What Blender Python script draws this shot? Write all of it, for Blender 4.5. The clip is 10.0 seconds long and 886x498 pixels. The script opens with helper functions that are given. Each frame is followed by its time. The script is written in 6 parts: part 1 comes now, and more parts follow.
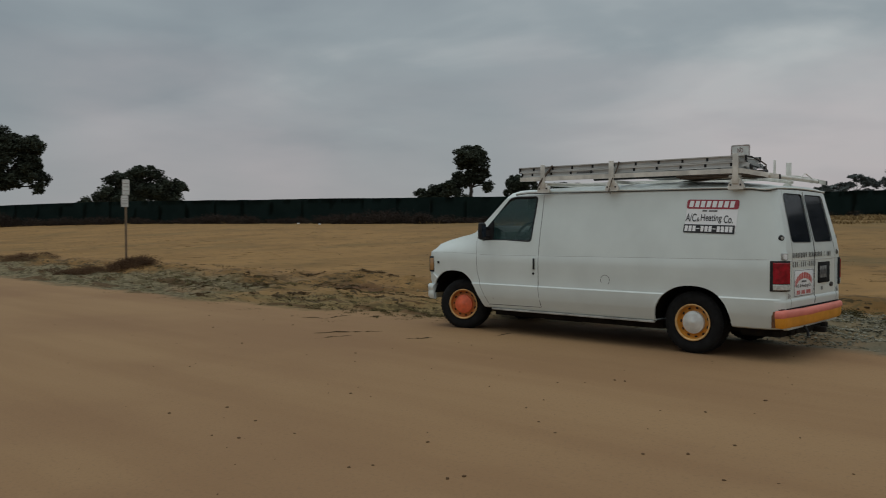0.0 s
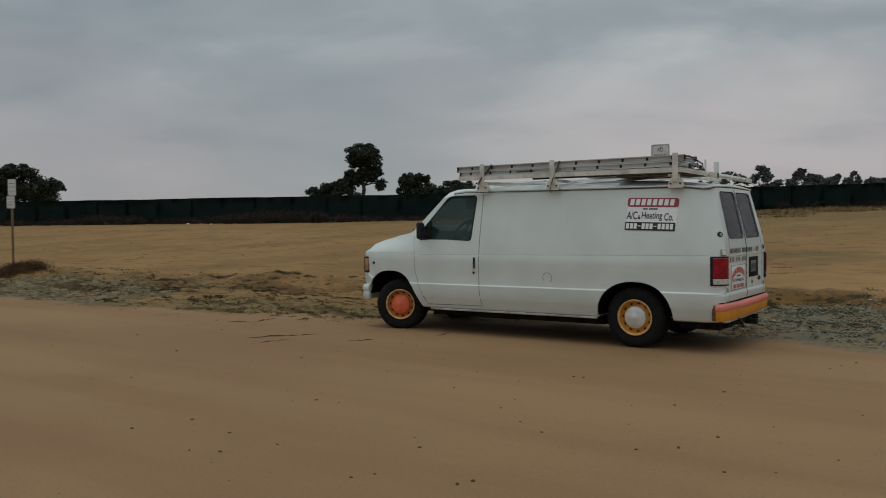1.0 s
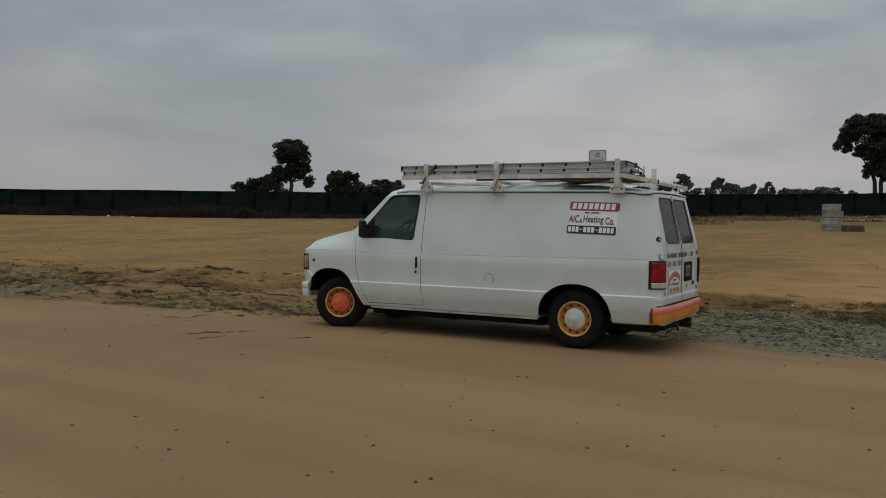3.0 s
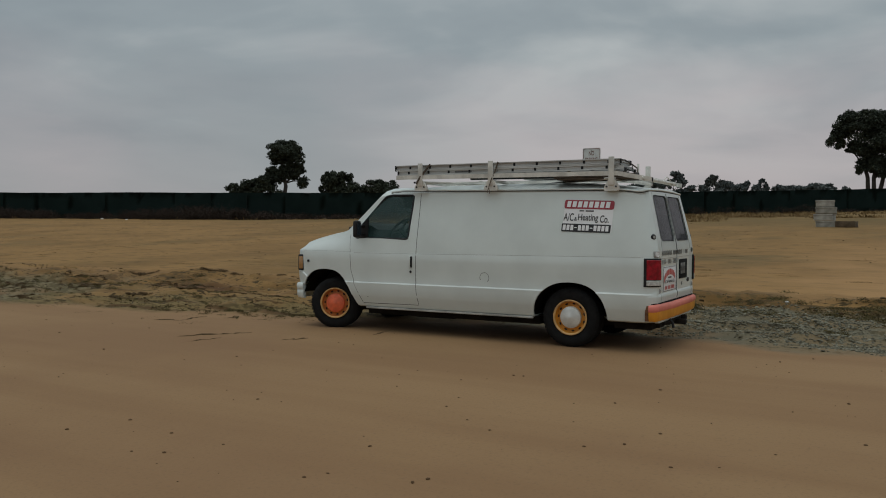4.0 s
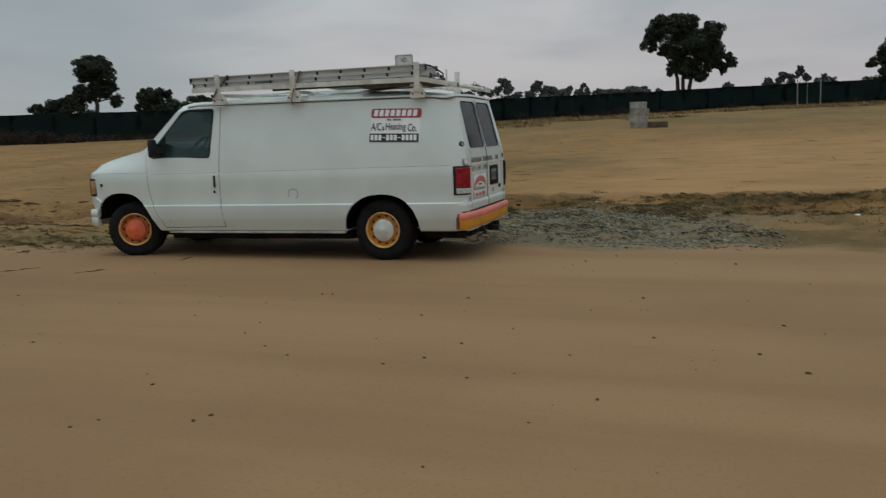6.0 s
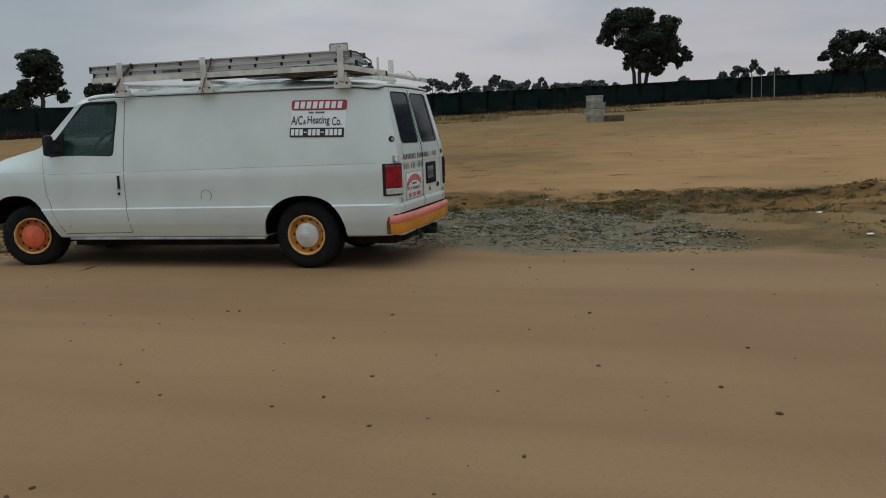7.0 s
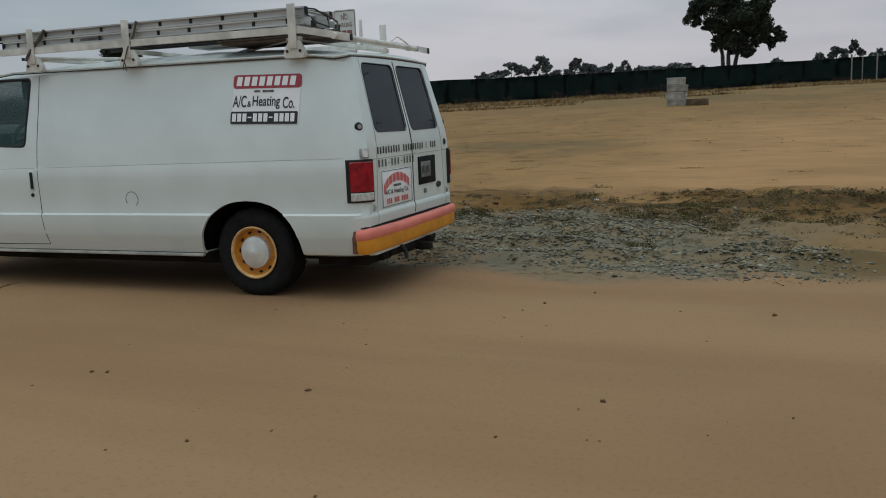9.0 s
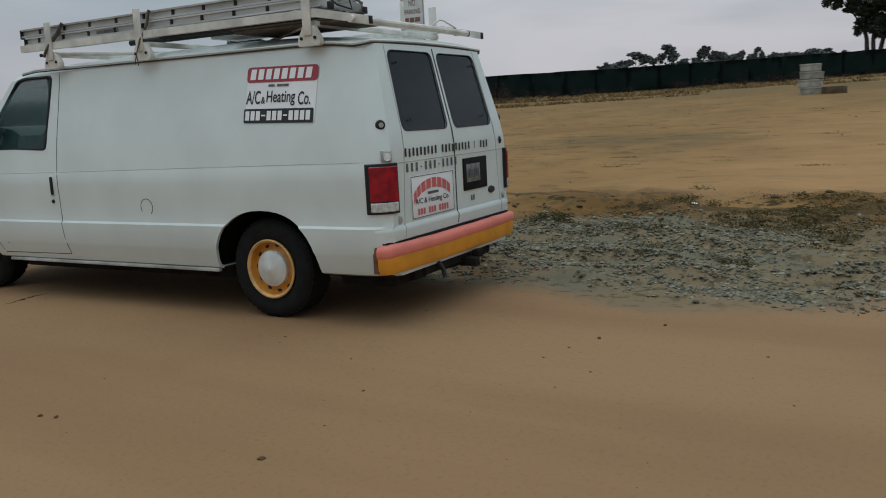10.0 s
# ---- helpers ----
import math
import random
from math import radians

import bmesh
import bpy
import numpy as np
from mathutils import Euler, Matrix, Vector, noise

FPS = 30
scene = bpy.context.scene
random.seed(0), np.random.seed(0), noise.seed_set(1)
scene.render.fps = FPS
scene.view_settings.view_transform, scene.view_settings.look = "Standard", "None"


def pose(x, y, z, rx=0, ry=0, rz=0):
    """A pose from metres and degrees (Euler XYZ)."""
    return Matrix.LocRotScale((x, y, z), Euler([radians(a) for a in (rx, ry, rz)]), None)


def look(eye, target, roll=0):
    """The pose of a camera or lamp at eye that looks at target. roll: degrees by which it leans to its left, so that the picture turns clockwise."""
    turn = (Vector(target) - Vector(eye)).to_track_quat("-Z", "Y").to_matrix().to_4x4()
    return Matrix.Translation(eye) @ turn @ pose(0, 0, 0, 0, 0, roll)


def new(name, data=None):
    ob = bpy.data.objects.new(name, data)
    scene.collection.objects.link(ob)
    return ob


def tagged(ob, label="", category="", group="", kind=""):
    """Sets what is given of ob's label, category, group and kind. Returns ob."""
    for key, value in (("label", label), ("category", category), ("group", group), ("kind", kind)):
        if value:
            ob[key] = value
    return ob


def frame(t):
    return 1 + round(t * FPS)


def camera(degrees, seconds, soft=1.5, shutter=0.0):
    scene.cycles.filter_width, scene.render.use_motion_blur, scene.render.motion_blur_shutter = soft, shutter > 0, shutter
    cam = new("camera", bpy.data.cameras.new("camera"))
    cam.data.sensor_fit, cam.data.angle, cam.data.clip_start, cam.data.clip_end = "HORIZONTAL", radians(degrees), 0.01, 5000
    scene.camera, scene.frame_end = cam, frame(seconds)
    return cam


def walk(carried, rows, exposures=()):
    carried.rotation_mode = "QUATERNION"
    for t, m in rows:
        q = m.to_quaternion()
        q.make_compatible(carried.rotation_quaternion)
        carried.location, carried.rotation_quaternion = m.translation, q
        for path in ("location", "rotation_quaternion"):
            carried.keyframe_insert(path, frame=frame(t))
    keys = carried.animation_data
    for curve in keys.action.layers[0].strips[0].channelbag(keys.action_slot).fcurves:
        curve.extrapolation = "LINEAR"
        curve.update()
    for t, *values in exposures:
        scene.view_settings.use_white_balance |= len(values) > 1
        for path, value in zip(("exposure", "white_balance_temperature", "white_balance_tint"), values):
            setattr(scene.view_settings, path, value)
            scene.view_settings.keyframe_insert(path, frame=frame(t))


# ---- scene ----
cam = camera(55.6, 10.0, soft=1.0, shutter=0.25)
PATH = [
    (0, (0.063, 0.179, 1.438), (-1.325, 1.618, 1.389), 0.0),
    (0.5, (-0.305, 0.013, 1.447), (-1.568, 1.563, 1.389), -0.7),
    (1, (-0.501, -0.188, 1.462), (-1.687, 1.421, 1.407), -0.6),
    (1.5, (-0.605, -0.339, 1.467), (-1.685, 1.344, 1.41), -0.8),
    (2, (-0.65, -0.352, 1.463), (-1.694, 1.353, 1.407), 0.7),
    (2.5, (-0.663, -0.335, 1.458), (-1.703, 1.372, 1.403), 0.9),
    (4, (-0.677, -0.306, 1.454), (-1.707, 1.408, 1.398), 0.3),
    (4.5, (-0.657, -0.302, 1.474), (-1.665, 1.424, 1.417), 0.1),
    (5, (-0.635, -0.296, 1.464), (-1.619, 1.444, 1.409), 0.0),
    (5.2, (-0.623, -0.29, 1.46), (-1.604, 1.452, 1.406), -0.6),
    (5.5, (-0.594, -0.189, 1.452), (-1.486, 1.596, 1.318), -1.2),
    (6, (-0.527, 0.11, 1.438), (-1.207, 1.973, 1.170), -2.0),
    (6.2, (-0.532, 0.277, 1.421), (-1.17, 2.15, 1.119), -2.4),
    (7.3, (-0.538, 1.43, 1.418), (-1.128, 3.32, 1.14), -2.2),
    (7.5, (-0.554, 1.675, 1.385), (-1.193, 3.55, 1.104), -2.8),
    (8, (-0.605, 2.262, 1.389), (-1.26, 4.132, 1.113), -2.5),
    (8.5, (-0.521, 2.86, 1.389), (-1.242, 4.705, 1.117), -3.0),
    (9, (-0.521, 3.467, 1.381), (-1.292, 5.286, 1.071), -2.3),
    (9.5, (-0.427, 4.077, 1.388), (-1.317, 5.839, 1.069), -3.2),
    (10, (-0.424, 4.641, 1.374), (-1.452, 6.327, 1.061), -3.0),
]
EXPOSURES = [(0, -0.29, 6600, 10), (5.0, -0.30, 6600, 10), (6.2, -0.09, 6400, 7), (7.3, -0.07, 6250, 9), (8.5, 0.00, 6230, 9), (10, 0.03, 6210, 9)]
walk(cam, [(t, look(eye, target, roll)) for t, eye, target, roll in PATH], EXPOSURES)

# ---- light ----
SUN_ELEV, SUN_ROT = 78.0, 252.0
world = bpy.data.worlds.new("overcast")
scene.world = world
world.use_nodes = True
wn, wl = world.node_tree.nodes, world.node_tree.links
wn.clear()


def wnode(kind, **kw):
    n = wn.new(kind)
    for k, v in kw.items():
        n.inputs[k].default_value = v
    return n


def wmath(op, a, b=None, clamp=False):
    n = wn.new("ShaderNodeMath")
    n.operation, n.use_clamp = op, clamp
    for i, v in enumerate((a, b)):
        if v is None:
            continue
        if isinstance(v, (int, float)):
            n.inputs[i].default_value = v
        else:
            wl.new(v, n.inputs[i])
    return n.outputs[0]


def wramp(fac, stops):
    n = wn.new("ShaderNodeValToRGB")
    while len(n.color_ramp.elements) < len(stops):
        n.color_ramp.elements.new(0.5)
    for e, (p, c) in zip(n.color_ramp.elements, stops):
        e.position, e.color = p, (*c, 1)
    wl.new(fac, n.inputs[0])
    return n.outputs[0]


sky = wn.new("ShaderNodeTexSky")
sky.sky_type, sky.sun_disc = "NISHITA", False
sky.sun_elevation, sky.sun_rotation = radians(SUN_ELEV), radians(SUN_ROT)
wco = wn.new("ShaderNodeTexCoord").outputs["Generated"]
sep = wn.new("ShaderNodeSeparateXYZ")
wl.new(wco, sep.inputs[0])
up = wmath("MAXIMUM", sep.outputs[2], 0.0)
low = wmath("ADD", up, 0.17)
flat = wn.new("ShaderNodeCombineXYZ")
wl.new(wmath("DIVIDE", sep.outputs[0], low), flat.inputs[0])
wl.new(wmath("DIVIDE", sep.outputs[1], low), flat.inputs[1])
clouds = wnode("ShaderNodeTexNoise", Scale=0.95, Detail=6.0, Roughness=0.47, Distortion=0.35)
wl.new(flat.outputs[0], clouds.inputs["Vector"])
puffs = wnode("ShaderNodeTexNoise", Scale=2.6, Detail=4.0, Roughness=0.5, Distortion=0.2)
tall = wn.new("ShaderNodeMapping")
tall.inputs["Scale"].default_value = (1.0, 1.0, 2.6)
wl.new(wco, tall.inputs[0])
wl.new(tall.outputs[0], puffs.inputs["Vector"])
# the cloud is thicker in the west
thick = wmath("ADD", wmath("ADD", clouds.outputs[0], wmath("MULTIPLY", wmath("SUBTRACT", puffs.outputs[0], 0.5), 0.55)), wmath("MULTIPLY", wmath("ADD", wmath("MINIMUM", sep.outputs[0], -0.3), 0.42), 0.35))
ragged = wnode("ShaderNodeTexNoise", Scale=1.5, Detail=5.0, Roughness=0.5)
wl.new(flat.outputs[0], ragged.inputs["Vector"])
edge_up = wmath("ADD", up, wmath("MULTIPLY", wmath("SUBTRACT", ragged.outputs[0], 0.5), 0.20))
# a thinner place in the cloud towards the north-west
dot = wn.new("ShaderNodeVectorMath")
dot.operation = "DOT_PRODUCT"
dot.inputs[1].default_value = Vector((-0.60, 0.78, 0.14)).normalized()
wl.new(wco, dot.inputs[0])
thin_nw = wn.new("ShaderNodeMapRange")
thin_nw.interpolation_type = "SMOOTHSTEP"
for i, v in enumerate((0.955, 1.0, 0.0, 0.105)):
    thin_nw.inputs[i + 1].default_value = v
wl.new(dot.outputs["Value"], thin_nw.inputs[0])
thick = wmath("ADD", thick, thin_nw.outputs[0])
cloud = wramp(thick, [(0.32, (0.222, 0.263, 0.291)), (0.49, (0.278, 0.324, 0.348)), (0.66, (0.420, 0.455, 0.466))])
haze = wramp(edge_up, [(0.0, (0.85, 0.85, 0.85)), (0.10, (0.58, 0.58, 0.58)), (0.22, (0, 0, 0))])
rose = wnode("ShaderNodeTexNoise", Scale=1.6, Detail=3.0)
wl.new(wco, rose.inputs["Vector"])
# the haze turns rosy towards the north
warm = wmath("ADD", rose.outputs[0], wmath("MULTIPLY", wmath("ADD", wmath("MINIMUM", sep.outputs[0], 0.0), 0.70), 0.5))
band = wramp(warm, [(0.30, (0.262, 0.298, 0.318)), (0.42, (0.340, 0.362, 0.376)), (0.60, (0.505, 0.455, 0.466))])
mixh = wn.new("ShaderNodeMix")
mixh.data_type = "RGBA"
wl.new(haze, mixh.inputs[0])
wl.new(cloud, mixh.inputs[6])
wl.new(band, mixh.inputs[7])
# an overcast sky is about three times as bright overhead as at the horizon
rise = wmath("ADD", wmath("MULTIPLY", wmath("POWER", up, 1.3), 1.15), 1.13)
crest = wn.new("ShaderNodeMapRange")
crest.interpolation_type = "SMOOTHSTEP"
for i, v in enumerate((0.40, 1.0, 0.0, 1.25)):
    crest.inputs[i + 1].default_value = v
wl.new(up, crest.inputs[0])
rise = wmath("ADD", rise, crest.outputs[0])
cl_bg = wn.new("ShaderNodeBackground")
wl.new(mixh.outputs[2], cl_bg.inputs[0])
wl.new(rise, cl_bg.inputs[1])
sky_bg = wn.new("ShaderNodeBackground")
wl.new(sky.outputs[0], sky_bg.inputs[0])
sky_bg.inputs[1].default_value = 0.06
mixs = wn.new("ShaderNodeMixShader")
mixs.inputs[0].default_value = 0.93
wl.new(sky_bg.outputs[0], mixs.inputs[1])
wl.new(cl_bg.outputs[0], mixs.inputs[2])
wout = wn.new("ShaderNodeOutputWorld")
wl.new(mixs.outputs[0], wout.inputs[0])

sun = new("sun", bpy.data.lights.new("sun", "SUN"))
sun.data.energy, sun.data.angle, sun.data.color = 0.45, radians(25), (1.0, 0.95, 0.88)
sun.matrix_world = look((0, 0, 60), (12, 4, 0))

# ---- materials ----
MATS = {}


def material(name, color, rough=0.6, metal=0.0, var=0.15, scale=6.0, bump=0.15, grain=70.0, tint=None, coat=0.0, transmission=0.0, random_var=0.0, stretch=(1, 1, 1), spec=0.5):
    """A surface with a coarse and a fine variation of its colour and a fine relief."""
    if name in MATS:
        return MATS[name]
    m = bpy.data.materials.new(name)
    m.use_nodes = True
    nt = m.node_tree
    p = nt.nodes["Principled BSDF"]
    co = nt.nodes.new("ShaderNodeTexCoord").outputs["Object"]
    mp = nt.nodes.new("ShaderNodeMapping")
    mp.inputs["Scale"].default_value = stretch
    nt.links.new(co, mp.inputs[0])
    co = mp.outputs[0]
    coarse = nt.nodes.new("ShaderNodeTexNoise")
    coarse.inputs["Scale"].default_value, coarse.inputs["Detail"].default_value = scale, 4
    fine = nt.nodes.new("ShaderNodeTexNoise")
    fine.inputs["Scale"].default_value, fine.inputs["Detail"].default_value = grain, 3
    nt.links.new(co, coarse.inputs["Vector"])
    nt.links.new(co, fine.inputs["Vector"])
    mix = nt.nodes.new("ShaderNodeMix")
    mix.data_type = "RGBA"
    other = tint or tuple(c * (1 - var) for c in color)
    mix.inputs[6].default_value = (*[min(1, c * (1 + 0.3 * var)) for c in color], 1)
    mix.inputs[7].default_value = (*other, 1)
    add = nt.nodes.new("ShaderNodeMath")
    add.operation = "MULTIPLY_ADD"
    nt.links.new(fine.outputs[0], add.inputs[0])
    add.inputs[1].default_value, add.inputs[2].default_value = 0.45, -0.2
    both = nt.nodes.new("ShaderNodeMath")
    both.operation, both.use_clamp = "ADD", True
    ramp = nt.nodes.new("ShaderNodeMapRange")
    ramp.inputs[1].default_value, ramp.inputs[2].default_value = 0.35, 0.68
    nt.links.new(coarse.outputs[0], ramp.inputs[0])
    nt.links.new(ramp.outputs[0], both.inputs[0])
    nt.links.new(add.outputs[0], both.inputs[1])
    nt.links.new(both.outputs[0], mix.inputs[0])
    last = mix.outputs[2]
    if random_var:
        info = nt.nodes.new("ShaderNodeNewGeometry")
        hsv = nt.nodes.new("ShaderNodeHueSaturation")
        mr = nt.nodes.new("ShaderNodeMapRange")
        mr.inputs[3].default_value, mr.inputs[4].default_value = 1 - random_var, 1 + random_var
        nt.links.new(info.outputs["Random Per Island"], mr.inputs[0])
        nt.links.new(mr.outputs[0], hsv.inputs["Value"])
        nt.links.new(last, hsv.inputs["Color"])
        last = hsv.outputs[0]
    nt.links.new(last, p.inputs["Base Color"])
    rr = nt.nodes.new("ShaderNodeMapRange")
    rr.inputs[3].default_value, rr.inputs[4].default_value = rough * 0.85, min(1.0, rough * 1.2)
    nt.links.new(coarse.outputs[0], rr.inputs[0])
    nt.links.new(rr.outputs[0], p.inputs["Roughness"])
    p.inputs["Metallic"].default_value = metal
    p.inputs["Coat Weight"].default_value = coat
    p.inputs["Coat Roughness"].default_value = 0.12
    p.inputs["Transmission Weight"].default_value = transmission
    p.inputs["Specular IOR Level"].default_value = spec
    if bump:
        b = nt.nodes.new("ShaderNodeBump")
        b.inputs["Strength"].default_value, b.inputs["Distance"].default_value = bump, 0.01
        nt.links.new(fine.outputs[0], b.inputs["Height"])
        nt.links.new(b.outputs[0], p.inputs["Normal"])
    MATS[name] = m
    return m


WHITE = material("white van paint", (0.640, 0.690, 0.662), 0.38, var=0.07, scale=2.2, bump=0.02, grain=140, coat=0.35)
SILL = material("dusty sill paint", (0.46, 0.46, 0.42), 0.7, var=0.45, scale=5, bump=0.1, grain=60)
CREAM = material("cream rack paint", (0.66, 0.64, 0.58), 0.5, var=0.28, scale=7, bump=0.06, grain=90)
ALU = material("weathered aluminium", (0.50, 0.50, 0.48), 0.5, metal=0.35, var=0.3, scale=5, bump=0.05, grain=120, stretch=(0.4, 3, 3))
RUBBER = material("tyre rubber", (0.012, 0.012, 0.012), 0.85, var=0.3, scale=14, bump=0.2, grain=120, spec=0.2)
BLACK = material("black plastic", (0.014, 0.014, 0.015), 0.55, var=0.25, scale=10, bump=0.08, spec=0.3)
UNDER = material("dusty underbody steel", (0.022, 0.019, 0.016), 0.9, var=0.4, scale=6, bump=0.2, spec=0.1)
SEAM = material("seam shadow rubber", (0.05, 0.05, 0.05), 0.8, var=0.2)
SEAM_SOFT = material("soft grey seam", (0.42, 0.42, 0.40), 0.7, var=0.3, scale=5)
AMBER_PAINT = material("yellow orange paint", (0.75, 0.305, 0.022), 0.5, var=0.14, scale=7, bump=0.08)
PINK_PAINT = material("faded salmon paint", (0.76, 0.21, 0.155), 0.55, var=0.12, scale=5, bump=0.06)
CORAL = material("coral orange paint", (0.80, 0.15, 0.06), 0.5, var=0.2, scale=14, bump=0.05)
RIM_FRONT = material("burnt orange paint", (0.52, 0.17, 0.035), 0.55, var=0.3, scale=14, bump=0.06)
# rim amber, darkened for the shade inside the dish
RIM_REAR = material("amber rim paint", (0.62, 0.26, 0.028), 0.5, var=0.3, scale=14, bump=0.06)
RIM_LIP = material("worn tan rim edge", (0.66, 0.39, 0.145), 0.5, var=0.25, scale=14)
SOIL = material("clods of dry soil", (0.128, 0.083, 0.043), 0.95, var=0.4, scale=6, bump=0.4, random_var=0.3, spec=0.1)
MUD = material("dark dried mud", (0.085, 0.057, 0.030), 0.95, var=0.4, scale=12, bump=0.5, spec=0.1)
RUST = material("rusty brown steel", (0.17, 0.075, 0.035), 0.85, var=0.5, scale=18, bump=0.25)
CHROME = material("dull hubcap metal", (0.70, 0.70, 0.66), 0.4, metal=0.3, var=0.2, scale=10, bump=0.04)
RED_LENS = material("red tail lens", (0.34, 0.006, 0.016), 0.22, var=0.5, scale=16, bump=0.2, grain=200, coat=0.15, spec=0.3)
CLEAR_LENS = material("clear lamp lens", (0.55, 0.55, 0.52), 0.2, var=0.3, scale=40, bump=0.2, grain=200, coat=0.5)
AMBER_LENS = material("amber lens", (0.40, 0.22, 0.09), 0.2, var=0.2, scale=30, coat=0.5)
DARK_GLASS = material("tinted glass", (0.020, 0.027, 0.037), 0.05, var=0.1, bump=0, coat=0.3)


def thin_glass(name, tint, film, film_color, inside=True):
    """A thin tinted pane: clear body, a gloss that grows at a slant, and a coloured film that brightens it."""
    m = bpy.data.materials.new(name)
    m.use_nodes = True
    nt = m.node_tree
    nt.nodes.remove(nt.nodes["Principled BSDF"])
    clear = nt.nodes.new("ShaderNodeBsdfTransparent")
    clear.inputs[0].default_value = (*tint, 1)
    gloss = nt.nodes.new("ShaderNodeBsdfGlossy")
    gloss.inputs["Roughness"].default_value = 0.04
    slant = nt.nodes.new("ShaderNodeFresnel")
    slant.inputs[0].default_value = 1.42
    veil = nt.nodes.new("ShaderNodeBsdfTranslucent" if inside else "ShaderNodeBsdfDiffuse")
    veil.inputs[0].default_value = (*film_color, 1)
    grain = nt.nodes.new("ShaderNodeTexNoise")
    grain.inputs["Scale"].default_value, grain.inputs["Detail"].default_value = 4.0, 6.0
    amount = nt.nodes.new("ShaderNodeMath")
    amount.operation = "MULTIPLY"
    amount.inputs[1].default_value = 2 * film
    a, c = nt.nodes.new("ShaderNodeMixShader"), nt.nodes.new("ShaderNodeMixShader")
    nt.links.new(grain.outputs[0], amount.inputs[0])
    nt.links.new(amount.outputs[0], a.inputs[0])
    nt.links.new(clear.outputs[0], a.inputs[1])
    nt.links.new(veil.outputs[0], a.inputs[2])
    nt.links.new(slant.outputs[0], c.inputs[0])
    nt.links.new(a.outputs[0], c.inputs[1])
    nt.links.new(gloss.outputs[0], c.inputs[2])
    nt.links.new(c.outputs[0], nt.nodes["Material Output"].inputs[0])
    return m


FILM_GLASS = thin_glass("filmed windshield glass", (0.88, 0.95, 0.92), 0.08, (0.30, 0.50, 0.44))
# its teal film stands for the sky mirrored in the door windows
GLASS = thin_glass("green window glass", (0.86, 0.95, 0.92), 0.08, (0.20, 0.44, 0.41), False)
SEAT = material("grey seat cloth", (0.05, 0.052, 0.055), 0.9, var=0.3, bump=0.2)
LINER = material("dark interior trim", (0.035, 0.037, 0.038), 0.8, var=0.2)
PLATE = material("dusty pale plate", (0.20, 0.20, 0.19), 0.6, var=0.5, scale=22, bump=0.05)
DECAL_WHITE = material("white vinyl", (0.80, 0.80, 0.80), 0.45, var=0.06, bump=0)
DECAL_RED = material("red vinyl", (0.33, 0.035, 0.05), 0.45, var=0.2, scale=14, bump=0)
DECAL_PINK = material("faded red vinyl", (0.62, 0.14, 0.13), 0.5, var=0.2, scale=20, bump=0)
DECAL_BLACK = material("black vinyl", (0.015, 0.015, 0.017), 0.5, var=0.2, bump=0)
DECAL_GREY = material("worn grey lettering", (0.13, 0.13, 0.13), 0.6, var=0.6, scale=30, bump=0)
SIGN_WHITE = material("dusty white sign face", (0.66, 0.66, 0.63), 0.5, var=0.2, scale=8, bump=0.02)
SIGN_FAINT = material("faded grey lettering", (0.40, 0.36, 0.33), 0.6, var=0.3)
SIGN_TEXT = material("faded brown red lettering", (0.22, 0.09, 0.07), 0.6, var=0.3)
WOODPOST = material("weathered wooden post", (0.20, 0.135, 0.08), 0.85, var=0.4, scale=6, stretch=(4, 4, 0.6))
STEELPOST = material("galvanised post", (0.30, 0.29, 0.27), 0.55, metal=0.4, var=0.3)
SCREEN = material("dark green screen fabric", (0.021, 0.037, 0.034), 0.9, var=0.2, scale=0.6, bump=0.2, grain=30, spec=0.05)
POST_DARK = material("dark fence post", (0.02, 0.028, 0.026), 0.7, var=0.3)
CONCRETE = material("grey concrete", (0.30, 0.29, 0.25), 0.9, var=0.35, scale=3.5, bump=0.35, grain=40)
CONCRETE_PALE = material("pale dusty concrete", (0.40, 0.385, 0.34), 0.9, var=0.35, scale=3.0, bump=0.35, grain=40)
PALLET = material("old brown planks", (0.105, 0.072, 0.040), 0.9, var=0.45, scale=4, bump=0.3)
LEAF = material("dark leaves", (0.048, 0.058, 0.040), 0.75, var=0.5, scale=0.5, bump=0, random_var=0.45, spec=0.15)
# distance haze is put into this paler, greyer leaf colour
LEAF_FAR = material("distant leaves paled for haze", (0.115, 0.130, 0.125), 0.8, var=0.4, scale=0.3, bump=0, random_var=0.35, spec=0.1)
BARK = material("dark bark", (0.036, 0.029, 0.023), 0.9, var=0.4, scale=3, bump=0.4)
STRAW = material("dry grass", (0.25, 0.170, 0.080), 0.9, var=0.35, scale=1.2, bump=0, random_var=0.25, spec=0.1)
WEED = material("olive weeds", (0.120, 0.098, 0.043), 0.9, var=0.4, scale=1.2, bump=0, random_var=0.5, spec=0.1)
TUFT = material("pale brown tufts", (0.200, 0.128, 0.062), 0.9, var=0.4, scale=1.5, bump=0, random_var=0.3, spec=0.1)
BRUSH = material("dark dry brush", (0.046, 0.034, 0.027), 0.9, var=0.4, scale=1.0, bump=0, random_var=0.2, spec=0.1)
BRUSH_BROWN = material("brown dry brush", (0.115, 0.066, 0.036), 0.9, var=0.4, scale=1.5, bump=0, random_var=0.25, spec=0.1)
STONE = material("blue grey gravel", (0.180, 0.170, 0.128), 0.95, var=0.45, scale=9, bump=0.4, tint=(0.110, 0.101, 0.070), random_var=0.50, spec=0.2)
STONE_DRY = material("dusty brown grey stones", (0.185, 0.145, 0.088), 0.95, var=0.4, scale=9, bump=0.4, random_var=0.4, spec=0.15)
PEBBLE = material("brown pebble", (0.118, 0.069, 0.036), 0.95, var=0.4, scale=20, bump=0.4, spec=0.1)
